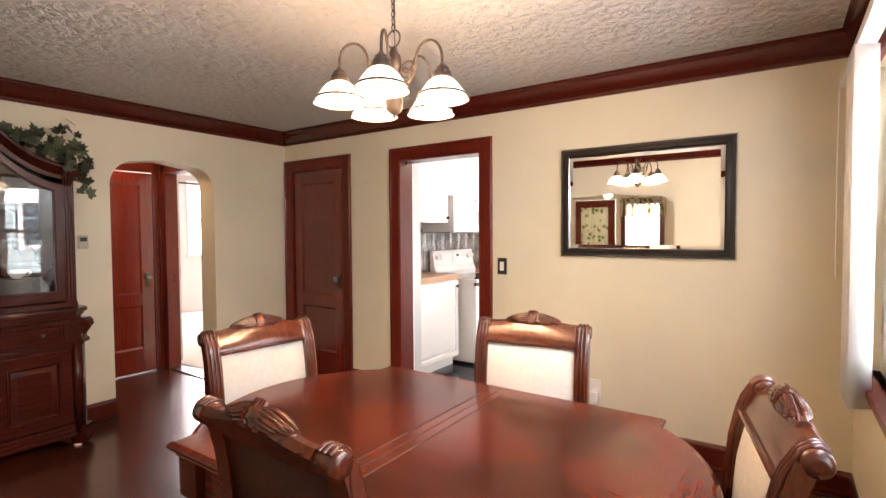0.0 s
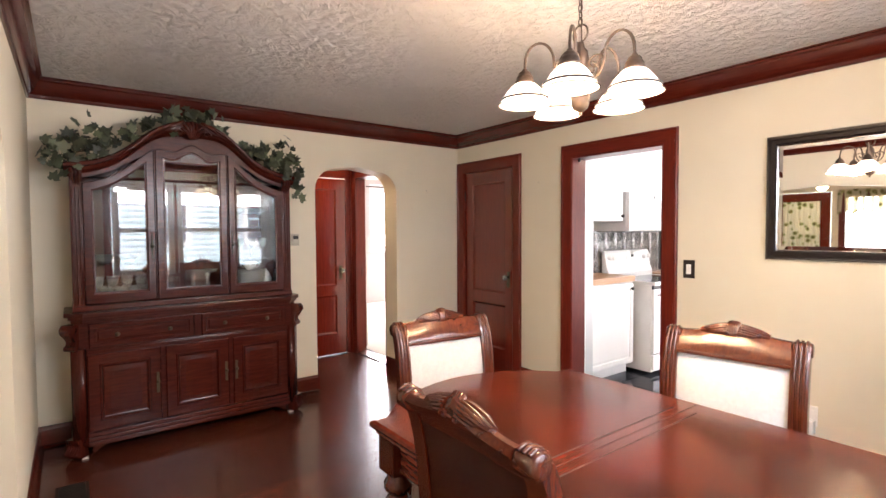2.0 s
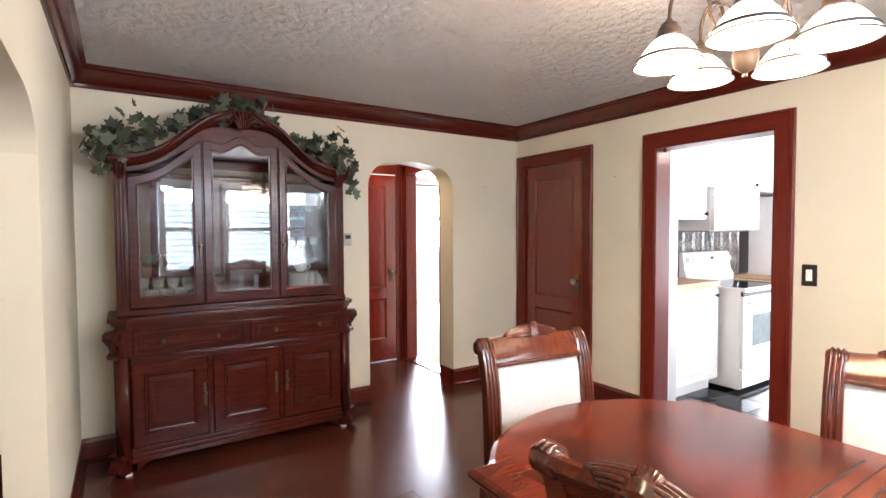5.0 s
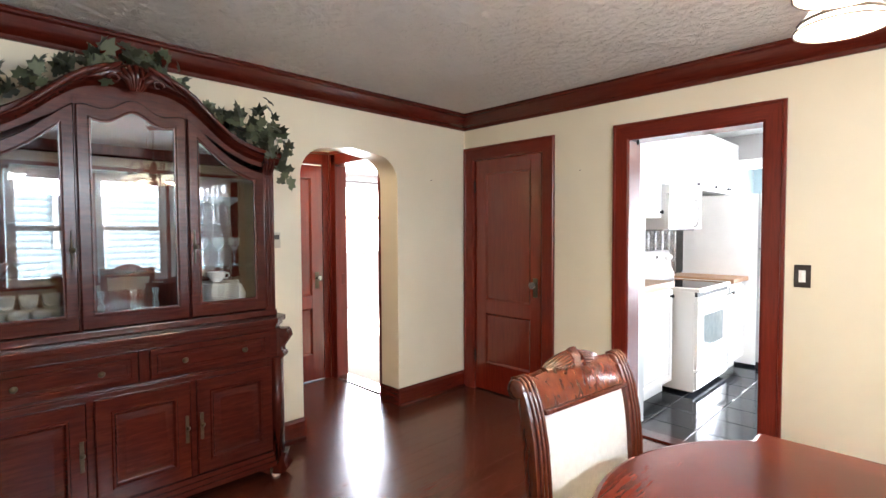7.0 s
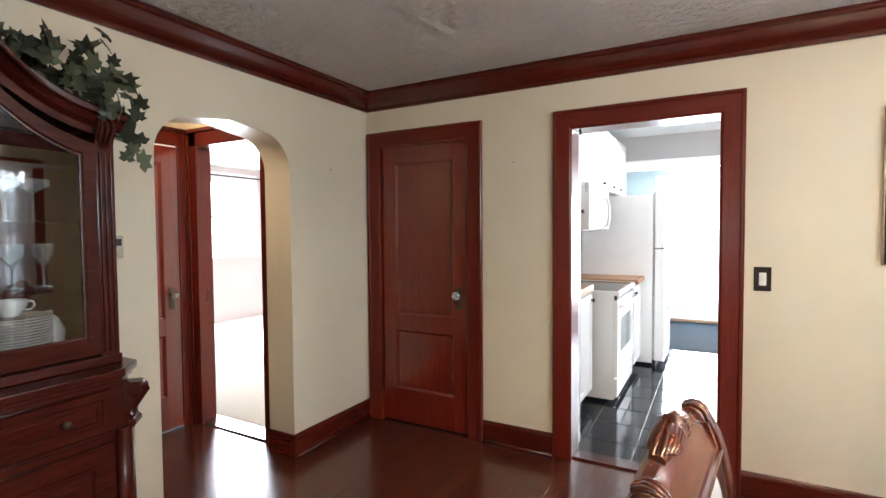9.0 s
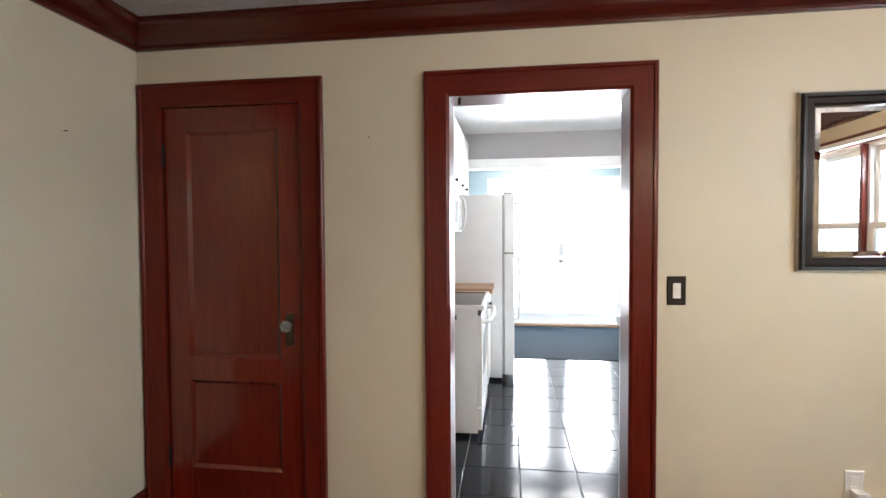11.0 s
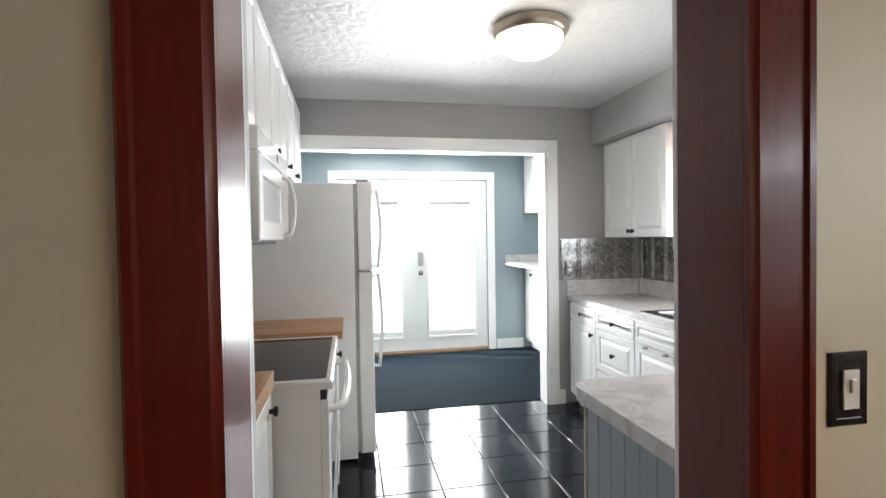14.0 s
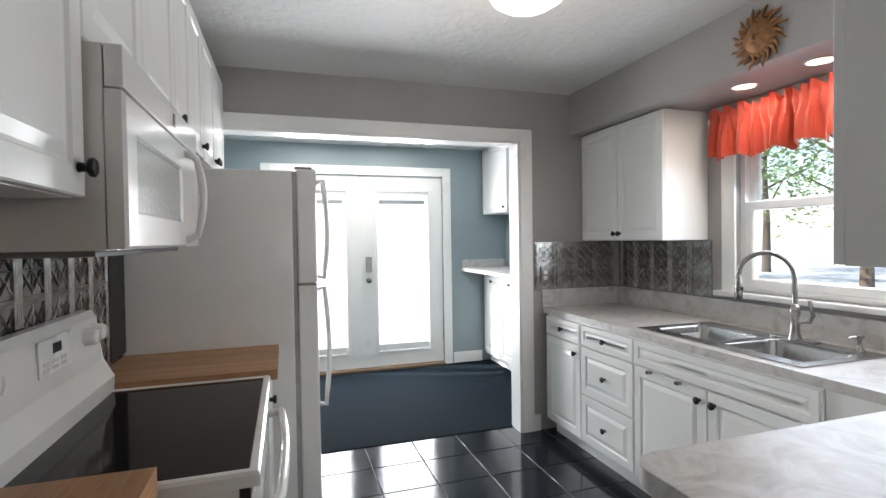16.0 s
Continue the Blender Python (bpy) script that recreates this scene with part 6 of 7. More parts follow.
part("sofa_back", boxes((-0.85, 0.85, 0.26, 0.45, 0.42, 0.86), bevel=0.06), plain_mat("dark_red_back", (0.07, 0.015, 0.012), 0.9), sofa)
for s in (-1, 1):
    part("sofa_arm", boxes((s * 0.85, s * 0.68, -0.42, 0.3, 0.40, 0.62), bevel=0.05), plain_mat("dark_red_arm", (0.07, 0.015, 0.012), 0.9), sofa)

# ---------------------------------------------------------------- kitchen: casing of the wide opening
op = tagged(new("opening_casing"), "white painted casing round the wide kitchen opening", "casing", "", "structure")
for nm, b in (("casing_leg", (OX1, OX1 + 0.095, OY - 0.02, OY - 0.0005, 0, OZ + 0.09)), ("casing_head", (OX0, OX1, OY - 0.02, OY - 0.0005, OZ, OZ + 0.09)),
              ("jamb_board", (OX1 - 0.016, OX1, OY - 0.012, OY + 0.14, 0, OZ)), ("jamb_head", (OX0, OX1 - 0.016, OY - 0.012, OY + 0.14, OZ - 0.016, OZ))):
    part(nm, boxes(b, bevel=0.003), M_WHITE, op)
structure("baseboard_kitchen", boxes((OX1 + 0.096, -0.82, OY - 0.016, OY - 0.001, 0.001, 0.12), (FX1 + 0.11, -0.43, FY - 0.016, FY - 0.001, 0.009, 0.13), bevel=0.003), M_WHITE, "white painted baseboard", "baseboard")

# french doors
frame_x0, frame_x1 = -2.83, -0.795
casing_h = tagged(new("french_door_casing"), "white painted casing round the french doors", "door casing", "", "structure")
for nm, b in (("casing_leg", (frame_x0, FX0, FY - 0.02, FY - 0.0005, 0.008, 2.235)), ("casing_leg", (FX1, frame_x1, FY - 0.02, FY - 0.0005, 0.008, 2.235)), ("casing_head", (FX0, FX1, FY - 0.02, FY - 0.0005, FZ, 2.235))):
    part(nm, boxes(b, bevel=0.003), M_WHITE, casing_h)
structure("french_door_threshold", boxes((FX0, FX1, FY - 0.05, FY + 0.12, 0.008, 0.035), bevel=0.004), wood_mat("worn_oak_sill", (0.16, 0.09, 0.05), (0.24, 0.14, 0.08), (0.33, 0.21, 0.12), 0.6, (0.8, 10, 10), 2, 0, 0.1), "worn wooden door sill", "threshold")
FW = (FX1 - FX0) / 2


def french_leaf(name, x, hinge):
    d = thing(name, "white french door with a full glass light", "door", (x, FY + 0.06, 0.04))
    d["kind"] = "structure"
    h = FZ - 0.05
    part("leaf", frame_ring(FW - 0.006, h, [(0, 0), (0, 0.044), (0.002, 0.046), (0.14, 0.046), (0.14, 0)]), M_WHITE, d)
    part("light_frame", frame_ring(FW - 0.28, h - 0.28, [(0, 0.046), (0.004, 0.056), (0.026, 0.058), (0.034, 0.048), (0.034, 0.02), (0, 0.02)]), M_WHITE, d).location = (0, 0, 0.14)
    part("kick_rail", boxes((-FW / 2 + 0.155, FW / 2 - 0.155, -0.044, 0, 0.15, 0.24), (-FW / 2 + 0.155, FW / 2 - 0.155, -0.044, 0, h - 0.20, h - 0.15)), M_WHITE, d)
    gl = part("pane", boxes((-FW / 2 + 0.16, FW / 2 - 0.16, -0.028, -0.022, 0.18, h - 0.18)), M_PANE, d)
    gl.visible_shadow = False
    part("blind_roll", boxes((-FW / 2 + 0.20, FW / 2 - 0.20, -0.020, -0.008, h - 0.30, h - 0.255), bevel=0.003), plain_mat("blind_slats", (0.34, 0.36, 0.35), 0.5), d, "raised mini blind between the glass")
    return d


fl = french_leaf("door_3", FX0 + FW / 2, -1)
fr = french_leaf("door_4", FX1 - FW / 2, 1)
kx = -FW / 2 + 0.07
part("lock_keypad", boxes((kx - 0.032, kx + 0.032, -0.075, -0.046, 1.04, 1.21), bevel=0.012), plain_mat("satin_nickel_lock", (0.42, 0.42, 0.41), 0.35, 0.8), fr, "satin nickel keypad lock")
bm = lathe(bmesh.new(), [(0.030, 0.0), (0.030, -0.008), (0.012, -0.012), (0.012, -0.03), (0.026, -0.045), (0.026, -0.06), (0.0, -0.065)], kx, -0.046, 0.955, 16, 'y')
part("door_knob", bm, M_CHROME, fr, "satin nickel door knob")
for z in (0.3, 1.05, 1.85):
    part("hinge", boxes((FW / 2 - 0.006, FW / 2 + 0.006, -0.056, -0.044, z - 0.045, z + 0.045), bevel=0.002), M_CHROME, fr)
part("astragal", boxes((FW / 2 - 0.012, FW / 2 + 0.010, -0.050, -0.046, 0.02, FZ - 0.07)), M_WHITE, fl)


# ---------------------------------------------------------------- cabinet building blocks
def black_knob(parent, m):
    bm = bmesh.new()
    lathe(bm, [(0.009, 0.0), (0.008, -0.010), (0.012, -0.014), (0.017, -0.018), (0.0175, -0.024), (0.013, -0.028), (0.0, -0.029)], 0, 0, 0, 14, 'y')
    bm.transform(m)
    return part("knob", bm, M_BLACK, parent, "black round knob")


def front(parent, name, w, h, m, knob=None, f=0.05):
    """A raised-panel door or drawer front. m places its bottom centre; it faces local -y. knob: (x, z) from that point."""
    d = part(name, nested(w, h, raised(0.02, f), None, m), M_CAB, parent)
    if knob:
        black_knob(d, m @ Matrix.Translation((knob[0], -0.02, knob[1])))
    return d


def cabinet(name, label, cx, cy, cz, w, h, depth, turn, fronts, toe=0.0, group="white kitchen cabinets", case_top=None):
    """A box cabinet. Origin at the back's bottom centre; front faces local -y. fronts: (name, x, z, w, h, knob)."""
    c = thing(name, label, "cabinet", (cx, cy, cz), turn, group)
    bl = [(-w / 2 + 0.001, w / 2 - 0.001, -depth, -0.001, toe, case_top or h)]
    if case_top:
        bl += [(-w / 2 + 0.001, w / 2 - 0.001, -depth, -depth + 0.018, case_top, h), (-w / 2 + 0.001, -w / 2 + 0.019, -depth + 0.018, -0.001, case_top, h), (w / 2 - 0.019, w / 2 - 0.001, -depth + 0.018, -0.001, case_top, h)]
    if toe:
        bl.append((-w / 2 + 0.001, w / 2 - 0.001, -depth + 0.06, -0.001, 0, toe))
    part("case", boxes(*bl, bevel=0.0015), M_CAB, c)
    for nm, x, z, fw, fh, kn in fronts:
        front(c, nm, fw, fh, pose(x, -depth - 0.001, z), kn, 0.05 if fh > 0.25 else 0.032)
    return c


# sink wall: base units, facing -x (turn -90: local -y -> world -x), front of the doors at x = -0.80
BD = 0.665


def base_unit(y0, y1, fronts, label, case_top=None):
    w = y1 - y0
    return cabinet("base_cabinet", label, KEX - 0.012, (y0 + y1) / 2, 0, w, 0.875, BD, -90, fronts, 0.10, case_top=case_top)


# in local x, +x points to world -y
base_unit(6.0, 6.44, [("drawer_front", 0, 0.735, 0.43, 0.13, (0, 0.065)), ("cabinet_door", 0, 0.115, 0.43, 0.61, (0.165, 0.55))], "narrow white base cabinet with a drawer over a door")
base_unit(5.49, 6.0, [("drawer_front", 0, 0.735, 0.50, 0.13, (0, 0.065)), ("drawer_front", 0, 0.425, 0.50, 0.30, (0, 0.15)), ("drawer_front", 0, 0.115, 0.50, 0.30, (0, 0.15))], "white base cabinet with three raised-panel drawers")
base_unit(4.49, 5.49, [("false_front", 0, 0.735, 0.99, 0.13, None), ("cabinet_door", -0.2475, 0.115, 0.49, 0.61, (0.205, 0.555)), ("cabinet_door", 0.2475, 0.115, 0.49, 0.61, (-0.205, 0.555))], "white sink base cabinet with two doors", 0.71)
cabinet("base_cabinet", "white corner base cabinet with a plain panel", KEX - 0.012, 3.955, 0, 1.065, 0.875, BD, -90, [], 0.10)
structure("sink_hooks", boxes((-0.826, -0.801, 5.335, 5.36, 0.712, 0.728), (-0.826, -0.801, 5.135, 5.16, 0.712, 0.728), bevel=0.002), M_CHROME, "small chrome towel bar hooks on the sink doors", "hook")

# return along the doorway wall, with a beadboard end
pen = thing("peninsula_base", "grey-blue beadboard end panel under the counter", "cabinet", (-1.82, KY + 0.013, 0))
M_BEAD = paint_mat("grey_blue_panel_paint", (0.30, 0.34, 0.38), 0.45, 0.04, 0.03, 60)
part("case", boxes((0.008, 1.0, 0, 0.70, 0.0, 0.865), bevel=0.002), M_CAB, pen)
for k in range(9):
    part("bead_board", boxes((0.0, 0.008, 0.002 + 0.0777 * k, 0.077 + 0.0777 * k, 0.0, 0.865), bevel=0.003), M_BEAD, pen)
part("end_stile", boxes((-0.004, 0.012, 0.7015, 0.715, 0, 0.865), bevel=0.002), plain_mat("raw_edge_wood", (0.55, 0.46, 0.34), 0.6), pen, "pale unpainted corner edge")
part("base_block", boxes((-0.014, -0.0005, 0.02, 0.70, 0.0, 0.10), bevel=0.003), M_WHITE, pen, "white base board")

# L-shaped laminate counter with rounded corner
CT = 0.915
counter = thing("countertop", "grey marbled laminate counter in an L shape", "countertop", (0, 0, 0))
SX0, SX1, SY0, SY1 = -0.715, -0.235, 4.62, 5.52      # sink cut-out
for b in ((-0.785, KEX - 0.013, SY1, OY - 0.001, 0.876, CT), (-0.785, SX0, SY0, SY1, 0.876, CT), (SX1, KEX - 0.013, SY0, SY1, 0.876, CT), (-0.785, KEX - 0.013, 4.196, SY0, 0.876, CT)):
    part("sink_run", boxes(b), M_LAMINATE, counter)
bm = bmesh.new()
rr = 0.075
corner = [(-1.857 + rr - rr * math.sin(a), 4.195 - rr + rr * math.cos(a)) for a in [math.pi / 2 * k / 8 for k in range(9)]]
prism(bm, corner[::-1] + [(KEX - 0.013, 4.195), (KEX - 0.013, KY + 0.013), (-1.857, KY + 0.013)], 0.866, CT, 'z', 0.004)
part("return_run", bm, M_LAMINATE, counter)
part("upstand", boxes((KEX - 0.032, KEX - 0.013, 4.0, OY - 0.02, CT, 1.045), (-0.80, KEX - 0.033, OY - 0.020, OY - 0.001, CT, 1.045), (-1.70, KEX - 0.033, KY + 0.013, KY + 0.032, CT, 1.045), bevel=0.004), M_LAMINATE, counter)

# sink
sink = thing("kitchen_sink", "stainless steel double bowl sink set in the counter", "sink", (SX0, SY0, CT))
sw, sl = SX1 - SX0, SY1 - SY0


def bowl(y0, y1):
    bm = bmesh.new()
    rg = []
    x0, x1 = 0.055, sw - 0.085
    for inset, z in ((-0.004, 0.004), (0.0, 0.0), (0.004, -0.01), (0.012, -0.12), (0.03, -0.165), (0.06, -0.172)):
        ring_ = []
        cr = 0.06
        ax, bx, ay, by = x0 + inset, x1 - inset, y0 + inset, y1 - inset
        for cx, cy, a0 in ((bx - cr, by - cr, 0), (ax + cr, by - cr, 90), (ax + cr, ay + cr, 180), (bx - cr, ay + cr, 270)):
            for k in range(5):
                a = radians(a0 + 90 * k / 4)
                ring_.append(bm.verts.new((cx + cr * math.cos(a), cy + cr * math.sin(a), z)))
        rg.append(ring_)
    for a, b in zip(rg, rg[1:]):
        for k in range(len(a)):
            bm.faces.new((a[k], a[(k + 1) % len(a)], b[(k + 1) % len(a)], b[k]))
    bm.faces.new(rg[-1])
    return bm


def deck():
    b1, b2 = (0.03, sl / 2 - 0.02), (sl / 2 + 0.02, sl - 0.03)
    x0, x1 = 0.055, sw - 0.085
    e = 0.014
    return boxes((-e, x0, -e, sl + e, 0.001, 0.006), (x1, sw + e, -e, sl + e, 0.001, 0.006), (x0, x1, -e, b1[0], 0.001, 0.006), (x0, x1, b1[1], b2[0], 0.001, 0.006), (x0, x1, b2[1], sl + e, 0.001, 0.006)), b1, b2


dk, b1, b2 = deck()
part("rim", dk, M_STEEL, sink, "brushed steel rim")
for b_ in (b1, b2):
    part("bowl", bowl(*b_), M_STEEL, sink, "brushed steel bowl")
    part("drain", lathe(bmesh.new(), [(0.0, -0.168), (0.03, -0.168), (0.042, -0.1695), (0.044, -0.1715)], sw / 2 - 0.02, (b_[0] + b_[1]) / 2, 0, 18), M_CHROME, sink)

fa = thing("kitchen_faucet", "brushed nickel gooseneck pull-down faucet on the sink", "faucet", (-0.262, 4.985, CT + 0.0065))
part("body", lathe(bmesh.new(), [(0.0, 0), (0.032, 0.0), (0.030, 0.012), (0.022, 0.03), (0.020, 0.10), (0.025, 0.13), (0.022, 0.155), (0.014, 0.17), (0.0, 0.17)], 0, 0, 0, 20), M_CHROME, fa)
FD = Vector((-0.55, 0.83, 0)).normalized()
neck = [(0, 0, 0.16), (0, 0, 0.30)] + [tuple(FD * (0.118 - 0.118 * math.cos(a)) + Vector((0, 0, 0.30 + 0.118 * math.sin(a)))) for a in [math.pi * k / 12 for k in range(1, 13)]]
part("gooseneck", tube(bmesh.new(), neck, 0.0125, 12), M_CHROME, fa)
sp = FD * 0.236
part("spray_head", lathe(bmesh.new(), [(0.013, 0.30), (0.015, 0.27), (0.019, 0.23), (0.020, 0.185), (0.016, 0.18), (0.0, 0.18)], sp.x, sp.y, 0, 16), M_CHROME, fa)
part("spray_button", boxes((sp.x - 0.008, sp.x + 0.008, sp.y - 0.024, sp.y - 0.016, 0.225, 0.245), bevel=0.003), M_BLACK, fa)
part("lever", tube(bmesh.new(), [(0.01, -0.01, 0.085), (0.03, -0.05, 0.09), (0.035, -0.065, 0.12), (0.03, -0.05, 0.19)], [0.016, 0.014, 0.010, 0.008], 10), M_CHROME, fa)
part("deck_plate", boxes((-0.025, 0.025, -0.11, 0.11, 0, 0.006), bevel=0.002), M_CHROME, fa)
sd = thing("soap_dispenser", "small brushed nickel soap dispenser beside the faucet", "soap dispenser", (-0.262, 4.70, CT + 0.0065))
part("pump", lathe(bmesh.new(), [(0.0, 0), (0.018, 0), (0.016, 0.01), (0.009, 0.02), (0.009, 0.05), (0.016, 0.055), (0.016, 0.07), (0, 0.072)], 0, 0, 0, 14), M_CHROME, sd)
part("spout", tube(bmesh.new(), [(0, 0, 0.062), (-0.04, 0.01, 0.062), (-0.05, 0.012, 0.055)], 0.006, 8), M_CHROME, sd)

# upper cabinets on the sink wall and over the return
cabinet("wall_cabinet", "white two-door wall cabinet hung beside the window", KEX - 0.001, 6.075, 1.405, 0.845, 0.79, 0.325, -90,
        [("cabinet_door", -0.211, 0.002, 0.418, 0.785, (0.185, 0.045)), ("cabinet_door", 0.211, 0.002, 0.418, 0.785, (-0.185, 0.045))])
cabinet("wall_cabinet", "white wall cabinet over the counter return, side in shade", -1.13, KY + 0.013, 1.375, 1.15, 0.82, 0.385, 180, [("cabinet_door", -0.288, 0.002, 0.57, 0.76, (0.25, 0.045)), ("cabinet_door", 0.288, 0.002, 0.57, 0.76, (-0.25, 0.045))])

# kitchen window
KWC, KWW = (KW0 + KW1) / 2, KW1 - KW0
sash_window("window_6", "white double-hung window over the sink with bright garden beyond", KWW, KZ1 - KZ0, pose(KEX + 0.03, KWC, KZ0, 0, 0, -90), 0.52)
window_trim("window_trim_4", "white painted casing and sill of the sink window", KWW, KZ1 - KZ0, pose(KEX - 0.0005, KWC, KZ0, 0, 0, -90), M_WHITE, 0.09)


def coral_mat():
    m, n, l, b = mat_new("coral_valance_cloth")
    v = mapped(n, l)
    f = noise_tex(n, l, v, 5, 4)
    l.new(ramp(n, l, f, [(0.3, (0.42, 0.036, 0.017)), (0.7, (0.55, 0.062, 0.026))]), b.inputs["Base Color"])
    b.inputs["Roughness"].default_value = 0.7
    b.inputs["Sheen Weight"].default_value = 0.3
    tr = n.new("ShaderNodeBsdfTranslucent")
    tr.inputs[0].default_value = (0.9, 0.16, 0.05, 1)
    mx = n.new("ShaderNodeMixShader")
    mx.inputs[0].default_value = 0.14
    l.new(b.outputs[0], mx.inputs[1])
    l.new(tr.outputs[0], mx.inputs[2])
    l.new(mx.outputs[0], n["Material Output"].inputs[0])
    return m


M_CORAL = coral_mat()
val = thing("kitchen_valance", "coral red ruffled valance gathered on a rod over the sink window", "valance", (KEX - 0.085, KWC, 2.135))
VW = KWW + 0.22
bm = bmesh.new()
nx = 240
rows_v = [(0.058, 0.020, 0.0), (0.042, 0.022, 0.0), (0.024, 0.016, 0.0), (0.012, 0.008, 0.0), (0.0, 0.006, 0.0), (-0.012, 0.008, 0.0), (-0.03, 0.016, 0.0), (-0.06, 0.026, 0.1), (-0.10, 0.034, 0.3), (-0.14, 0.040, 0.55), (-0.18, 0.043, 0.8), (-0.215, 0.045, 1.0), (-0.25, 0.046, 1.1)]
rv = random.Random(5)
ph = [rv.uniform(-0.5, 0.5) for _ in range(nx + 1)]
ph = [sum(ph[max(0, i - 6):i + 7]) / 6 for i in range(nx + 1)]
g_ = []
for z, d, sc in rows_v:
    row = []
    fine = min(1.0, max(0.0, (z + 0.10) / 0.09))      # tight gathers at the rod, broad folds below
    for i in range(nx + 1):
        u = i / nx
        y = -VW / 2 + VW * u
        a = 2 * math.pi * (11 * u) + 3.2 * ph[i]
        b_ = 2 * math.pi * (37 * u) + 2.0 * ph[i]
        lift = sc * (0.040 * abs(math.sin(math.pi * 8.5 * u + 0.6 * ph[i])) ** 0.7)
        out = d * ((1 - 0.75 * fine) * math.sin(a) + 0.22 * math.sin(2.3 * a + 1) + (0.12 + 0.5 * fine) * math.sin(b_))
        row.append(bm.verts.new((-out, y, z - 0.035 + lift + (0.016 * math.sin(a * 1.3 + 1) + 0.006 * math.sin(b_) if z > 0.03 else 0))))
    g_.append(row)
for a, b in zip(g_, g_[1:]):
    for i in range(nx):
        bm.faces.new((a[i], a[i + 1], b[i + 1], b[i]))
part("ruffled_cloth", bm, M_CORAL, val)
part("curtain_rod", tube(bmesh.new(), [(0.02, -VW / 2 - 0.01, -0.035), (0.02, VW / 2 + 0.01, -0.035)], 0.005, 6), M_WHITE, val)
for s in (-1, 1):
    part("rod_bracket", boxes((0.0, 0.084, s * (VW / 2 + 0.005) - 0.008, s * (VW / 2 + 0.005) + 0.008, -0.05, -0.02)), M_WHITE, val)

# sun plaque on the soffit
M_TERRA = plain_mat("bronzed_terracotta", (0.30, 0.15, 0.060), 0.55, 0.35, 0.4, 40, 0.2)
bm = bmesh.new()
lathe(bm, [(0.068, 0.0), (0.072, 0.008), (0.066, 0.014), (0.058, 0.012), (0.052, 0.018), (0.035, 0.028), (0.0, 0.033)], 0, 0, 0, 28, 'x')
for k in range(24):
    a = 2 * math.pi * k / 24
    L = 0.125 if k % 2 else 0.108
    pts_ = []
    for t_ in (0.0, 0.3, 0.6, 0.85, 1.0):
        r = 0.066 + (L - 0.066) * t_
        aa = a + 0.09 * math.sin(t_ * 5.5)
        pts_.append((0.008, r * math.cos(aa), r * math.sin(aa)))
    tube(bm, pts_, [0.009, 0.0085, 0.007, 0.0045, 0.0015], 6)
for k in range(26):
    a = 2 * math.pi * k / 26
    lathe(bm, [(0.0, -0.004), (0.004, 0.0), (0.0, 0.004)], 0.014, 0.062 * math.cos(a), 0.062 * math.sin(a), 6, 'x')
tube(bm, [(0.030, 0.0, 0.012), (0.038, 0.0, -0.004), (0.034, 0.0, -0.012)], [0.004, 0.007, 0.006], 6)
for s in (-1, 1):
    tube(bm, [(0.024, s * 0.012, 0.014), (0.027, s * 0.02, 0.018), (0.023, s * 0.03, 0.013)], 0.003, 6)
tube(bm, [(0.026, -0.015, -0.024), (0.029, 0.0, -0.028), (0.026, 0.015, -0.024)], 0.0035, 6)
bm.transform(Matrix.Rotation(math.pi, 4, 'Z') @ Matrix.Scale(1.14, 4))
sunp = whole("sun_plaque", bm, M_TERRA, "bronze-coloured sun ornament with wavy rays on the soffit", "wall ornament", "", (-0.5505, 4.93, 2.318))

# downlights and ceiling light
for y in (5.20, 4.82):
    dl = thing("downlight", "lit recessed downlight in the soffit", "downlight", (-0.327, y, 2.1995), 0, "soffit downlights")
    part("trim_ring", lathe(bmesh.new(), [(0.062, 0.0), (0.062, -0.003), (0.052, -0.005), (0.050, 0.0)], 0, 0, 0, 24), M_WHITE, dl)
    part("lens", lathe(bmesh.new(), [(0.050, -0.0005), (0.05, -0.002), (0.0, -0.0025)], 0, 0, 0, 24), M_SPOT, dl, "glowing frosted lens")
    window_light("downlight_lamp", -0.327, y, 2.19, 0.07, 0.07, (0.001, 0, -1), 0.8, (1.0, 0.86, 0.70))
cl = thing("ceiling_light", "lit flush dome ceiling light with a nickel ring", "ceiling light", (-1.665, 5.02, KCEIL))
part("ring", lathe(bmesh.new(), [(0.0, 0.0), (0.193, -0.0005), (0.197, -0.018), (0.190, -0.026), (0.192, -0.034), (0.182, -0.042), (0.178, -0.052), (0.166, -0.056)], 0, 0, 0, 40), M_RING, cl, "brushed nickel ring")
part("dome", lathe(bmesh.new(), [(0.166, -0.050), (0.163, -0.078), (0.145, -0.112), (0.105, -0.138), (0.05, -0.152), (0.0, -0.155)], 0, 0, 0, 40), M_DOME, cl, "glowing opal glass dome")
part("finial", lathe(bmesh.new(), [(0.0, -0.172), (0.006, -0.169), (0.009, -0.162), (0.006, -0.155), (0.0, -0.153)], 0, 0, 0, 12), M_CHROME, cl)
bulb("ceiling_bulb", -1.665, 5.02, KCEIL - 0.22, 2.2, (1.0, 0.88, 0.72), 0.10)

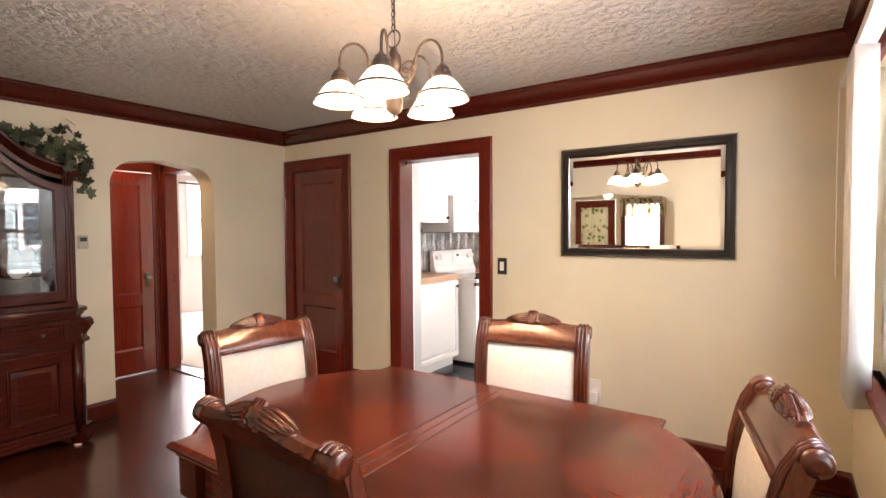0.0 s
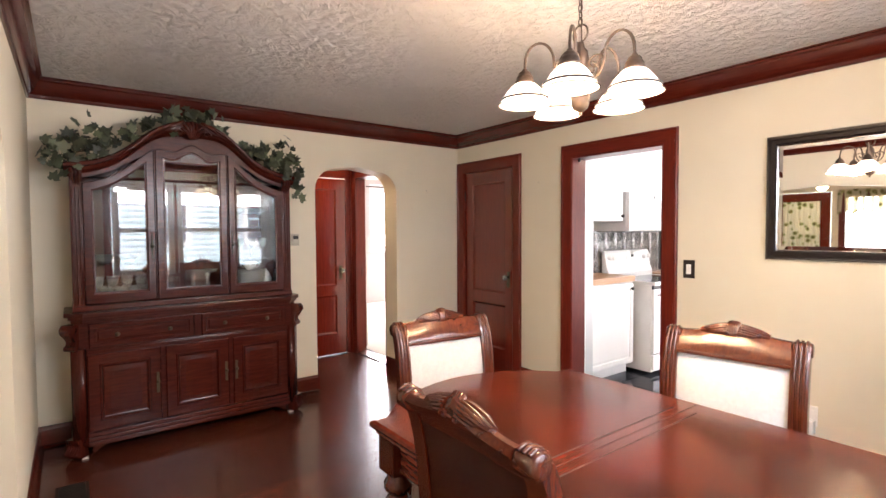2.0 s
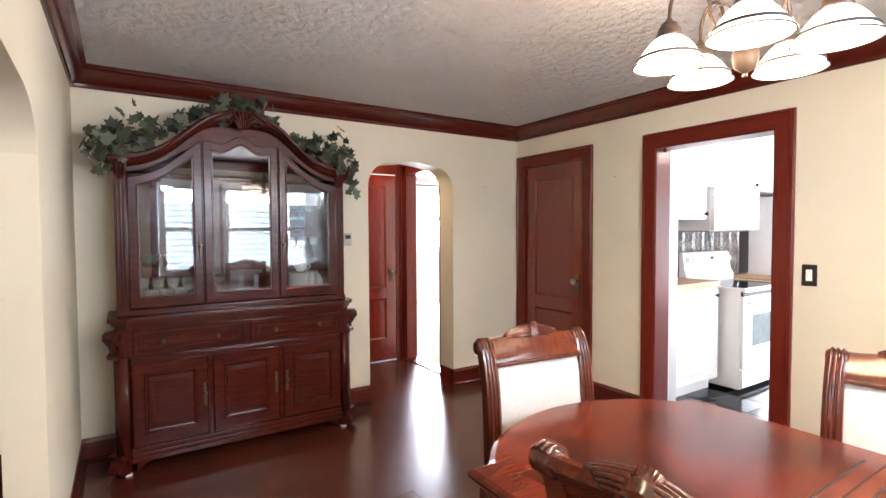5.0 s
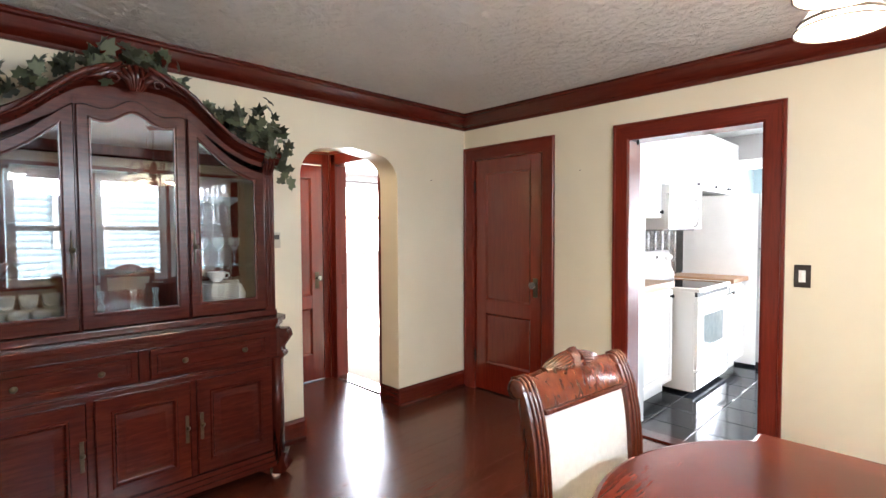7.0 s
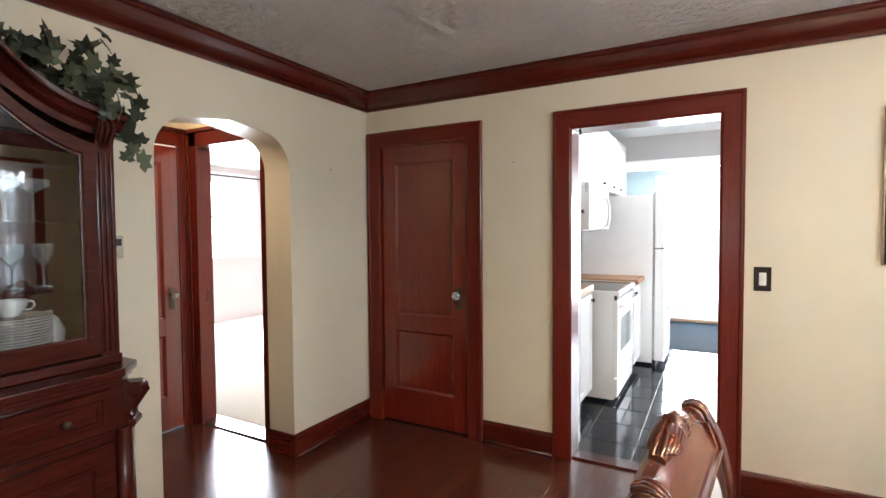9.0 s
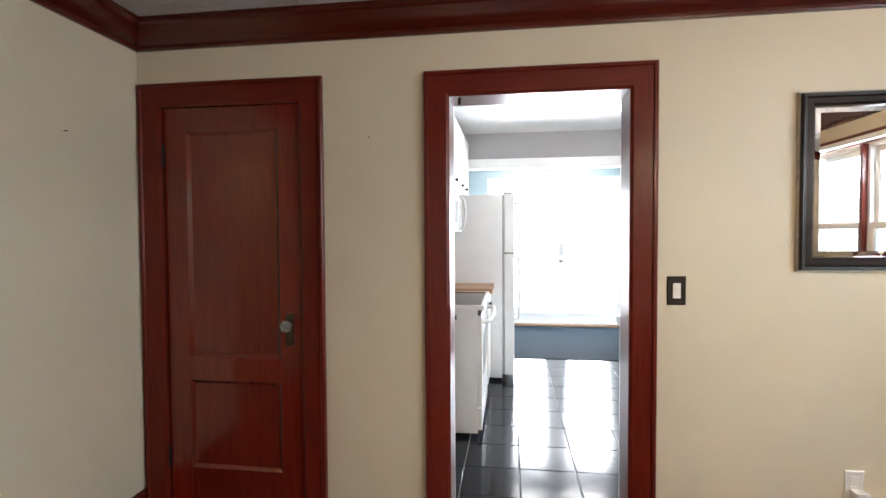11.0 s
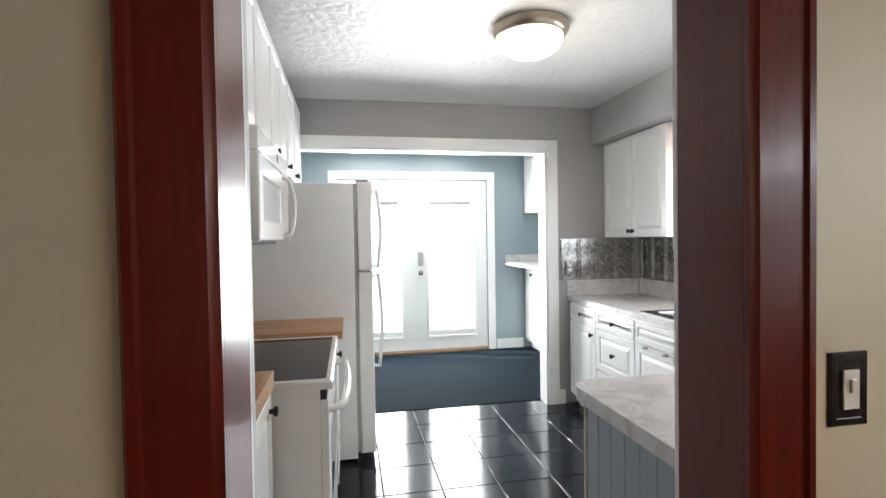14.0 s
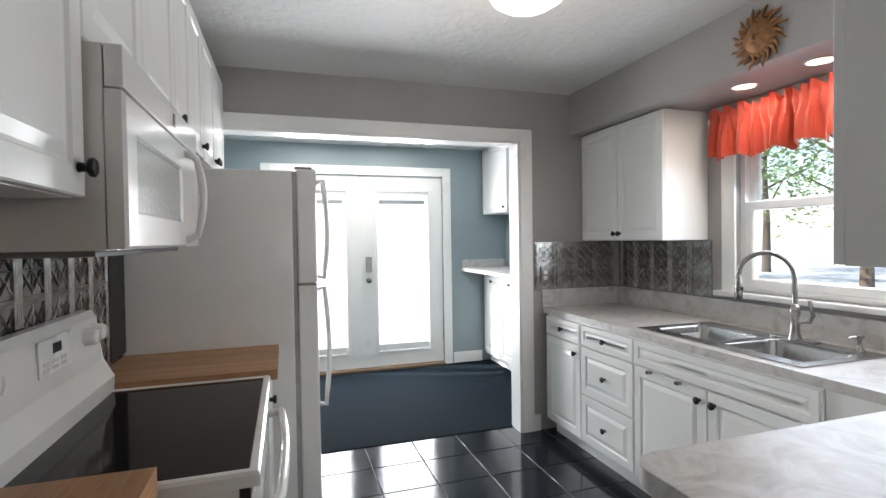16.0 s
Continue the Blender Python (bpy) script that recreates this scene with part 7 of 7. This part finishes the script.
# ---------------------------------------------------------------- range wall
# base cabinet and butcher block before the stove
LF = -2.68
w0, w1 = 3.555, 4.36
cabinet("base_cabinet", "white base cabinet beside the stove with one knob", KWX + 0.001, (w0 + w1) / 2, 0, w1 - w0 - 0.004, 0.918, 0.403, 90, [("cabinet_door", 0.0, 0.115, 0.79, 0.785, (0.35, 0.735))], 0.10)
def butcher_block(label, x, y, z, dx, dy, n, along, thick=0.04):
    """Worktop glued up from staves that run along one axis."""
    t = thing("butcher_block_counter", label, "worktop", (x, y, z))
    for k in range(n):
        a, b = (k / n, (k + 1) / n)
        bx = (dx * a, dx * b - 0.0004, 0, dy, 0, thick) if along == 'y' else (0, dx, dy * a, dy * b - 0.0004, 0, thick)
        part("stave", boxes(bx, bevel=0.0008), M_BUTCHER if along == 'y' else M_BUTCHER_X, t)
    return t


butcher_block("pale butcher block worktop beside the stove", KWX + 0.001, w0, 0.919, 0.434, w1 - w0, 10, 'y', 0.056)
cabinet("base_cabinet", "narrow white base cabinet between stove and fridge", KWX + 0.001, 5.485, 0, 0.475, 0.875, 0.60, 90, [("cabinet_door", 0, 0.115, 0.46, 0.74, (-0.19, 0.69))], 0.10)
butcher_block("pale butcher block worktop between stove and fridge", KWX + 0.001, 5.245, 0.896, 0.655, 0.49, 11, 'x')

# stove
SY0_, SY1_ = 4.395, 5.235
stv = thing("electric_stove", "white electric range with black ceramic top", "stove", (KWX + 0.02, (SY0_ + SY1_) / 2, 0))
hw = (SY1_ - SY0_) / 2
DF = LF - KWX - 0.02
part("body", boxes((0.02, DF - 0.035, -hw + 0.004, hw - 0.004, 0.03, 0.885), bevel=0.004), M_APPL, stv)
part("cooktop_frame", frame_ring(hw * 2, DF - 0.04, [(0, 0), (0, 0.026), (0.006, 0.034), (0.022, 0.034), (0.026, 0.030), (0.026, 0)]), M_APPL, stv, "white enamel rim").matrix_basis = pose(DF + 0.01, 0, 0.886, -90, 0, 90)
part("ceramic_top", boxes((0.07, DF - 0.013, -hw + 0.024, hw - 0.024, 0.89, 0.917), bevel=0.001), M_GLASSBLACK, stv, "glossy black ceramic cooktop")
bm = bmesh.new()
prism(bm, [(0.0, 0.885), (0.09, 0.885), (0.095, 0.97), (0.055, 1.03), (0.045, 1.18), (0.03, 1.205), (0.0, 1.205)], -hw + 0.004, hw - 0.004, 'y', 0.006)
panel = part("back_guard", bm, M_APPL, stv, "white control panel back guard")
for y, z in ((hw - 0.06, 1.135), (hw - 0.125, 1.13), (-hw + 0.06, 1.135), (-hw + 0.125, 1.13)):
    kb = lathe(bmesh.new(), [(0.0, 0.040), (0.022, 0.039), (0.027, 0.031), (0.029, 0.004), (0.032, 0.0)], 0.047, y, z, 16, 'x')
    part("control_knob", kb, M_APPL, panel)
part("display_surround", boxes((0.048, 0.055, -0.04, 0.17, 1.075, 1.175), bevel=0.003), M_WHITE, panel)
part("clock_display", boxes((0.055, 0.058, 0.04, 0.09, 1.13, 1.158), bevel=0.001), M_DARK, panel, "dark clock display")
for i in range(3):
    for j in range(2):
        part("button", boxes((0.055, 0.0575, -0.02 + 0.055 * i, 0.015 + 0.055 * i, 1.087 + 0.016 * j, 1.097 + 0.016 * j), bevel=0.001), M_PORCELAIN, panel)
part("badge", boxes((0.062, 0.066, 0.05, 0.09, 0.995, 1.005)), M_CHROME, panel, "small plain metal badge")
dr = part("oven_door", boxes((DF - 0.035, DF - 0.005, -hw + 0.006, hw - 0.006, 0.22, 0.845), bevel=0.006), M_APPL, stv)
part("oven_window", boxes((DF - 0.008, DF - 0.003, -hw + 0.16, hw - 0.16, 0.40, 0.68), bevel=0.001), plain_mat("smoked_oven_glass", (0.22, 0.25, 0.25), 0.08), dr, "pale smoked oven window")
hb = [(DF - 0.01, -hw + 0.07, 0.79), (DF + 0.035, -hw + 0.075, 0.80)] + [(DF + 0.05 + 0.012 * math.sin(math.pi * k / 8), -hw + 0.10 + (2 * hw - 0.2) * k / 8, 0.805) for k in range(9)] + [(DF + 0.035, hw - 0.075, 0.80), (DF - 0.01, hw - 0.07, 0.79)]
part("oven_handle", tube(bmesh.new(), hb, 0.014, 8), M_APPL, dr, "curved white oven handle")
part("storage_drawer", boxes((DF - 0.035, DF - 0.006, -hw + 0.006, hw - 0.006, 0.055, 0.205), bevel=0.005), M_APPL, stv)
# solid near-black bar: shade of the slot over the oven door, as colour
part("vent_gap", boxes((DF - 0.034, DF - 0.012, -hw + 0.01, hw - 0.01, 0.847, 0.884)), M_DARK, stv)

# fridge
fr_x = -2.455
fg = thing("refrigerator", "white top-freezer refrigerator with long curved handles", "refrigerator", (KWX + 0.004, 6.115, 0))
fd_ = fr_x - KWX - 0.004
part("cabinet_body", boxes((0, fd_ - 0.115, -0.375, 0.375, 0.03, 1.775), bevel=0.006), M_APPL, fg)
part("gasket", boxes((fd_ - 0.115, fd_ - 0.095, -0.372, 0.372, 0.07, 1.77)), plain_mat("grey_door_gasket", (0.34, 0.34, 0.335), 0.6), fg)
for nm, z0, z1 in (("freezer_door", 1.225, 1.785), ("fridge_door", 0.06, 1.215)):
    d = part(nm, boxes((fd_ - 0.095, fd_, -0.377, 0.377, z0, z1), bevel=0.012), M_APPL, fg)
    a, b = (z0 + 0.02, z1 - 0.05) if nm == "freezer_door" else (z1 - 0.62, z1 - 0.02)
    path_ = [(fd_ - 0.005, 0.30, a + 0.01)] + [(fd_ + 0.035 + 0.02 * math.sin(math.pi * k / 8), 0.30, a + (b - a) * k / 8) for k in range(9)] + [(fd_ - 0.005, 0.30, b - 0.01)]
    path_ = [(x, -0.30, z) for x, y, z in path_]
    part("door_handle", tube(bmesh.new(), path_, 0.013, 8), M_APPL, d, "long curved white handle")
part("hinge_cap", boxes((fd_ - 0.10, fd_ - 0.02, -0.37, -0.33, 1.7855, 1.795), bevel=0.003), M_CHROME, fg)
part("mid_hinge", boxes((fd_ - 0.10, fd_ + 0.002, -0.378, -0.34, 1.216, 1.224)), M_CHROME, fg)
part("toe_grille", boxes((fd_ - 0.12, fd_ - 0.08, -0.37, 0.37, 0.0, 0.06), bevel=0.003), M_DARK, fg)
structure("dark_filler", boxes((KWX, KWX + 0.014, 5.54, 5.737, 0.952, 1.50)), M_BLACK, "thin black strip on the wall beside the fridge", "filler")

# upper cabinets on the range wall and microwave
UFX = -2.948
UD = UFX - KWX - 0.021
cabinet("wall_cabinet", "white wall cabinet with black knob beside the microwave", KWX + 0.001, (w0 + 4.275) / 2, 1.513, 4.275 - w0 - 0.002, 0.885, UD, 90, [("cabinet_door", 0.179, 0.002, 0.354, 0.88, (0.147, 0.05)), ("cabinet_door", -0.179, 0.002, 0.354, 0.88, (-0.147, 0.05))])
cabinet("wall_cabinet", "white wall cabinet over the microwave", KWX + 0.001, 4.68, 1.805, 0.806, 0.585, UD, 90, [("cabinet_door", 0.202, 0.002, 0.40, 0.58, None), ("cabinet_door", -0.202, 0.002, 0.40, 0.58, None)])
cabinet("wall_cabinet", "white wall cabinet between microwave and fridge", KWX + 0.001, 5.385, 1.805, 0.60, 0.585, UD, 90, [("cabinet_door", 0.148, 0.002, 0.294, 0.58, (0.11, 0.05)), ("cabinet_door", -0.148, 0.002, 0.294, 0.58, (-0.11, 0.05))])
cabinet("wall_cabinet", "white wall cabinet over the refrigerator", KWX + 0.001, 6.09, 1.805, 0.80, 0.585, UD, 90, [("cabinet_door", 0.198, 0.002, 0.395, 0.58, (-0.165, 0.05)), ("cabinet_door", -0.198, 0.002, 0.395, 0.58, (0.165, 0.05))])
mw_ = thing("microwave", "white over-the-range microwave with curved handle", "microwave", (KWX + 0.001, 4.685, 1.418))
md = -2.885 - KWX - 0.001
part("body", boxes((0, md - 0.036, -0.40, 0.40, 0.0, 0.383), bevel=0.003), M_APPL, mw_)
part("vent_grille", boxes((md - 0.034, md - 0.002, -0.40, 0.40, 0.303, 0.383), bevel=0.004), M_APPL, mw_)
bm = frame_ring(0.60, 0.297, [(0, 0), (0, 0.028), (0.006, 0.034), (0.07, 0.034), (0.076, 0.028), (0.076, 0)])
dd = part("microwave_door", bm, M_APPL, mw_)
dd.matrix_basis = pose(md - 0.034, -0.10, 0.002, 0, 0, 90)
part("door_window", boxes((-0.225, 0.225, -0.026, -0.004, 0.075, 0.222)), plain_mat("grey_mesh_window", (0.42, 0.43, 0.42), 0.2, 0, 0.1, 80), dd, "pale grey mesh window")
part("control_panel", boxes((md - 0.034, md - 0.002, 0.203, 0.40, 0.002, 0.299), bevel=0.004), M_APPL, mw_)
part("microwave_handle", tube(bmesh.new(), [(md - 0.004, 0.18, 0.02)] + [(md + 0.03 + 0.018 * math.sin(math.pi * k / 8), 0.18, 0.035 + 0.23 * k / 8) for k in range(9)] + [(md - 0.004, 0.18, 0.28)], 0.011, 8), M_APPL, mw_, "curved white handle")
part("underside", boxes((0.02, md - 0.06, -0.38, 0.38, -0.012, -0.0005), bevel=0.004), plain_mat("grey_underside", (0.2, 0.2, 0.2), 0.5), mw_, "grey vent underside")
part("badge", boxes((md - 0.002, md + 0.001, 0.03, 0.055, 0.325, 0.36), bevel=0.001), M_CHROME, mw_, "small plain badge")

# ---------------------------------------------------------------- back room built-ins
cabinet("wall_cabinet", "white wall cabinet in the back room", KEX - 0.014, 8.25, 1.71, 0.66, 0.74, 0.27, -90, [("cabinet_door", 0, 0.003, 0.645, 0.73, (0.27, 0.05))], group="back room cabinets")
cabinet("base_cabinet", "white low cabinet in the back room", KEX - 0.014, 8.1, 0.01, 0.95, 1.05, 0.27, -90, [("cabinet_door", 0.235, 0.12, 0.46, 0.88, (0, 0.82)), ("cabinet_door", -0.235, 0.12, 0.46, 0.88, (0, 0.82))], 0.09, group="back room cabinets")
whole("back_room_counter", boxes((0, 0.555, 0, 1.35, 0, 0.04), bevel=0.012), M_LAMINATE, "pale laminate counter in the back room", "countertop", "", (-0.672, FY - 1.355, 1.062))
whole("back_room_upstand", boxes((0, 0.53, 0, 0.018, 0, 0.09), bevel=0.003), M_LAMINATE, "pale laminate upstand against the blue wall", "upstand", "", (-0.66, FY - 0.0195, 1.1025))
for k in range(2):
    st_ = thing("ceiling_panel_light", "lit strip light on the back room ceiling", "ceiling light", (-2.33 + 0.86 * k, 8.1, 2.4595), 0, "strip lights")
    part("diffuser", boxes((-0.28, 0.28, -0.06, 0.06, -0.012, 0), bevel=0.003), M_DOME, st_)
    window_light("strip_lamp", -2.33 + 0.86 * k, 8.1, 2.44, 0.54, 0.11, (0, 0.001, -1), 3.0, (1.0, 0.97, 0.92))

# outlet on the tin backsplash
switch_plate("tin_wall_outlet", "white socket with a metal plate on the tin backsplash", "outlet", -0.77, OY - 0.009, 1.155, 0.075, 0.12, M_TIN, "socket")

# ---------------------------------------------------------------- outdoors
hs = thing("neighbour_house", "pale blue clapboard house next door", "house", (7.0, 1.6, -0.45))
M_SIDING = paint_mat("pale_blue_siding", (0.50, 0.62, 0.66), 0.5, 0.05, 0.05, 30)
part("wall", boxes((0.02, 6, -16, 6, 0, 6)), M_SIDING, hs)
bm = bmesh.new()
for k in range(40):
    z = 0.15 * k
    prism(bm, [(0.02, z), (-0.012, z), (0.006, z + 0.15), (0.02, z + 0.15)], -16, 6, 'y')
part("siding_boards", bm, M_SIDING, hs, "overlapping pale blue clapboards")["kind"] = "stuff"
bm = bmesh.new()
prism(bm, [(-0.4, 5.9), (3, 8.4), (6.4, 5.9), (6.4, 6.1), (3, 8.6), (-0.4, 6.1)], -16.3, 6.3, 'y')
part("roof", bm, plain_mat("grey_shingle", (0.12, 0.12, 0.12), 0.9), hs)
for y in (-2.6, 0.4, 2.8):
    wn_ = part("window", frame_ring(1.0, 1.5, [(0, 0), (0, 0.05), (0.1, 0.05), (0.1, 0)]), M_WHITE, hs)
    wn_.matrix_basis = pose(-0.013, y, 1.5, 0, 0, -90)
    part("pane", boxes((-0.4, 0.4, -0.02, -0.01, 0.1, 0.72), (-0.4, 0.4, -0.02, -0.01, 0.78, 1.4)), plain_mat("far_glass", (0.08, 0.1, 0.12), 0.05), wn_)


def tree(x, y, h, seed, spread):
    r_ = random.Random(seed)
    t = thing("tree", "leafy green garden tree in bright sun", "tree", (x, y, -0.45), 0, "garden trees")
    bm = bmesh.new()
    tube(bm, [(0, 0, 0), (0.05, 0.02, h * 0.3), (0.0, 0.08, h * 0.55), (0.1, 0.05, h * 0.8)], [0.22, 0.16, 0.11, 0.04], 9)
    tips = []
    for k in range(9):
        a = 2 * math.pi * k / 9 + r_.uniform(-0.3, 0.3)
        z0 = h * r_.uniform(0.3, 0.7)
        tip = (spread * 0.75 * math.cos(a) * r_.uniform(0.6, 1), spread * 0.75 * math.sin(a) * r_.uniform(0.6, 1), z0 + h * r_.uniform(0.1, 0.3))
        tube(bm, [(0.02, 0.03, z0), (tip[0] * 0.5, tip[1] * 0.5, (z0 + tip[2]) / 2 + 0.1), tip], [0.07, 0.045, 0.015], 6)
        tips.append(tip)
    part("trunk", bm, plain_mat("tree_bark", (0.09, 0.065, 0.045), 0.9, 0, 0.3, 20, 0.4), t)
    verts, faces = [], []
    for _ in range(2600):
        tx, ty, tz = r_.choice(tips)
        px, py, pz = tx + r_.gauss(0, spread * 0.24), ty + r_.gauss(0, spread * 0.24), tz + r_.gauss(0, h * 0.11)
        s = r_.uniform(0.08, 0.17)
        a, b = r_.uniform(0, 6.28), r_.uniform(-0.8, 0.8)
        u = Vector((math.cos(a), math.sin(a), b)).normalized() * s
        v = Vector((-math.sin(a), math.cos(a), r_.uniform(-0.6, 0.6))).normalized() * s * 0.6
        c = Vector((px, py, pz))
        i = len(verts)
        verts += [c - u, c + v, c + u, c - v]
        faces.append((i, i + 1, i + 2, i + 3))
    me = bpy.data.meshes.new("crown")
    me.from_pydata([tuple(q) for q in verts], [], faces)
    me.materials.append(M_TREE)
    o = new("crown", me)
    o.parent = t
    tagged(o, "", "", "", "stuff")


M_TREE = plain_mat("garden_foliage", (0.12, 0.20, 0.06), 0.6, 0, 0.5, 2, 0.0)
tree(16.5, 15.0, 8.0, 3, 3.6)
tree(20.5, 22.0, 9.0, 4, 4.0)
tree(13.5, 21.0, 7.0, 5, 3.2)
# added pale sheet to the horizon; its colour makes the door view glare
structure("patio", boxes((-60.0, 4.0, FY + 0.2, 390.0, -0.45, -0.10)), plain_mat("pale_backdrop_ground", (0.66, 0.655, 0.64), 0.9, 0, 0.1, 6, 0.1), "pale ground sheet added so the view through the french doors is bright", "patio")
structure("driveway", boxes((0.7, 6.8, -10.0, 14.0, -0.455, -0.43)), plain_mat("bright_concrete_drive", (0.52, 0.51, 0.48), 0.9, 0, 0.1, 4, 0.1), "pale concrete driveway beside the house", "driveway")

# ---------------------------------------------------------------- pressed tin backsplash
TS = 0.1735


def tin_mesh(name):
    """One pressed tin square: raised rim, diamond and crossed ribs; faces -y, lower left corner at the origin."""
    s = TS - 0.001
    bm = bmesh.new()
    box(bm, 0, s, -0.002, 0, 0, s)
    for b in ((0, 0.010, 0, s), (s - 0.010, s, 0, s), (0.010, s - 0.010, 0, 0.010), (0.010, s - 0.010, s - 0.010, s)):
        box(bm, b[0], b[1], -0.0065, -0.002, b[2], b[3])
    c, r = s / 2, s * 0.36
    d = [(c, c - r), (c + r, c), (c, c + r), (c - r, c)]
    for (ax, az), (bx, bz) in zip(d, d[1:] + d[:1]):
        tube(bm, [(ax, -0.003, az), (bx, -0.003, bz)], 0.0042, 5)
    for ax, az, bx, bz in ((0.014, 0.014, s - 0.014, s - 0.014), (0.014, s - 0.014, s - 0.014, 0.014)):
        tube(bm, [(ax, -0.002, az), (bx, -0.002, bz)], 0.0034, 5)
    for ax, az in ((c, 0.012), (c, s - 0.012), (0.012, c), (s - 0.012, c)):
        tube(bm, [(ax, -0.002, az), (c, -0.003, c)], 0.0026, 5)
    for x_ in (0.0055, 0.0175, s - 0.0175, s - 0.0055):
        tube(bm, [(x_, -0.005, 0.001), (x_, -0.005, s - 0.001)], 0.0042, 6)
    return to_mesh(name, bm, M_TIN)


TIN = tin_mesh("tin_square")


def tin_field(name, label, x, y, z, turn, cols, rows_n):
    h = thing(name, label, "backsplash", (x, y, z), turn)
    h["kind"] = "structure"
    for i in range(cols):
        for j in range(rows_n):
            o = new("tin_square", TIN)
            o.parent = h
            o.location = (TS * i, 0, TS * j)
    return h


tin_field("backsplash_north", "pressed tin backsplash beside the wide opening", -0.86, OY - 0.002, 1.052, 0, 4, 2)
tin_field("backsplash_east", "pressed tin backsplash under the wall cabinet", KEX - 0.002, OY - 0.012, 1.052, -90, 5, 2)
tin_field("backsplash_west", "pressed tin backsplash behind the stove", KWX + 0.002, KY + 0.03, 0.93, 90, 13, 3)
structure("backsplash_trim", boxes((KEX - 0.014, KEX - 0.002, OY - 0.012, OY - 0.002, 1.046, 1.40), (KEX - 0.012, KEX - 0.001, 5.47, OY - 0.012, 1.046, 1.052), (-0.865, KEX - 0.014, OY - 0.012, OY - 0.001, 1.046, 1.052)), M_TIN, "metal trim strips of the backsplash", "trim")

# ---------------------------------------------------------------- kitchen floor tiles
def tile_mesh(s):
    bm = bmesh.new()
    box(bm, -s / 2, s / 2, -s / 2, s / 2, -0.006, 0.002)
    top = [f for f in bm.faces if f.calc_center_median().z > 0.001]
    bmesh.ops.recalc_face_normals(bm, faces=bm.faces)
    bmesh.ops.bevel(bm, geom=[e for f in top for e in f.edges], offset=0.003, segments=1, affect='EDGES')
    return to_mesh("floor_tile", bm, M_TILE)


floor_k = tagged(new("floor_tiles"), "glossy black square floor tiles with grey grout", "floor", "", "structure")
TILE = tile_mesh(0.325)
rt = random.Random(11)
for i in range(-3, 7):
    for j in range(0, 10):
        x, y = -2.11 + 0.33 * i + 0.165, 6.62 - 0.33 * j - 0.165
        if KWX - 0.2 < x < KEX + 0.2 and y > 3.4:
            o = new("floor_tile", TILE)
            o.parent = floor_k
            o.matrix_basis = pose(x, y, 0.0, rt.uniform(-0.12, 0.12), rt.uniform(-0.12, 0.12), 90 * rt.randrange(4))

# ---------------------------------------------------------------- dining room floorboards, laid along y
BW = 0.089
M_FLOOR_Y = wood_mat("dark_cherry_floorboard_laid", (0.046, 0.0098, 0.0054), (0.086, 0.0200, 0.0104), (0.142, 0.039, 0.0195), 0.22, (12, 0.8, 12), 2.4, 0.25, 0.22, 0.09)


def board_mesh(L):
    bm = bmesh.new()
    w = BW / 2 - 0.0002
    e = 0.0007
    prism(bm, [(-w, -0.01), (w, -0.01), (w, -e), (w - e, 0.0), (-w + e, 0.0), (-w, -e)], -L / 2 + 0.0006, L / 2 - 0.0006, 'y')
    return to_mesh("floorboard", bm, M_FLOOR_Y)


BOARDS = {L: board_mesh(L) for L in (0.6, 0.9, 1.2, 1.5)}
floor_d = tagged(new("floor"), "dark cherry hardwood floorboards with a satin shine", "floor", "", "structure")
rb = random.Random(21)
x = -5.55 + BW / 2
while x < EX:
    y = (-0.7 if x > WX - 0.25 else 1.0) - rb.choice((0, 0.2, 0.45, 0.7)) * (0 if x < WX - 0.25 else 1)
    end = 3.345 if x > WX - 0.23 else 2.75
    while y < end - 0.01:
        L = rb.choice((0.9, 1.2, 1.5, 1.5))
        if L > end - y:
            L = min((0.6, 0.9, 1.2, 1.5), key=lambda q: abs(q - (end - y)))
        o = new("floorboard", BOARDS[L])
        o.parent = floor_d
        o.matrix_basis = pose(x, min(y + L / 2, end - L / 2 + (0.0 if L <= end - y + 1e-6 else 0.0)), -0.0004 * rb.random() - (0.0008 if L > end - y + 1e-6 else 0), 0, 0, 180 * rb.randrange(2))
        y += L
    x += BW
bm = bmesh.new()
x = WX + BW / 2
while x < EX:
    y = -4.5
    while y < -0.72:
        L = min(rb.choice((0.9, 1.2, 1.5)), -0.7 - y)
        box(bm, x - BW / 2 + 0.0006, x + BW / 2 - 0.0006, y, y + L - 0.001, -0.012, -0.003)
        y += L
    x += BW
o = new("living_floorboards", to_mesh("living_floorboards", bm, M_FLOOR_Y))
tagged(o, "dark cherry hardwood floorboards of the living room", "floor", "", "stuff")
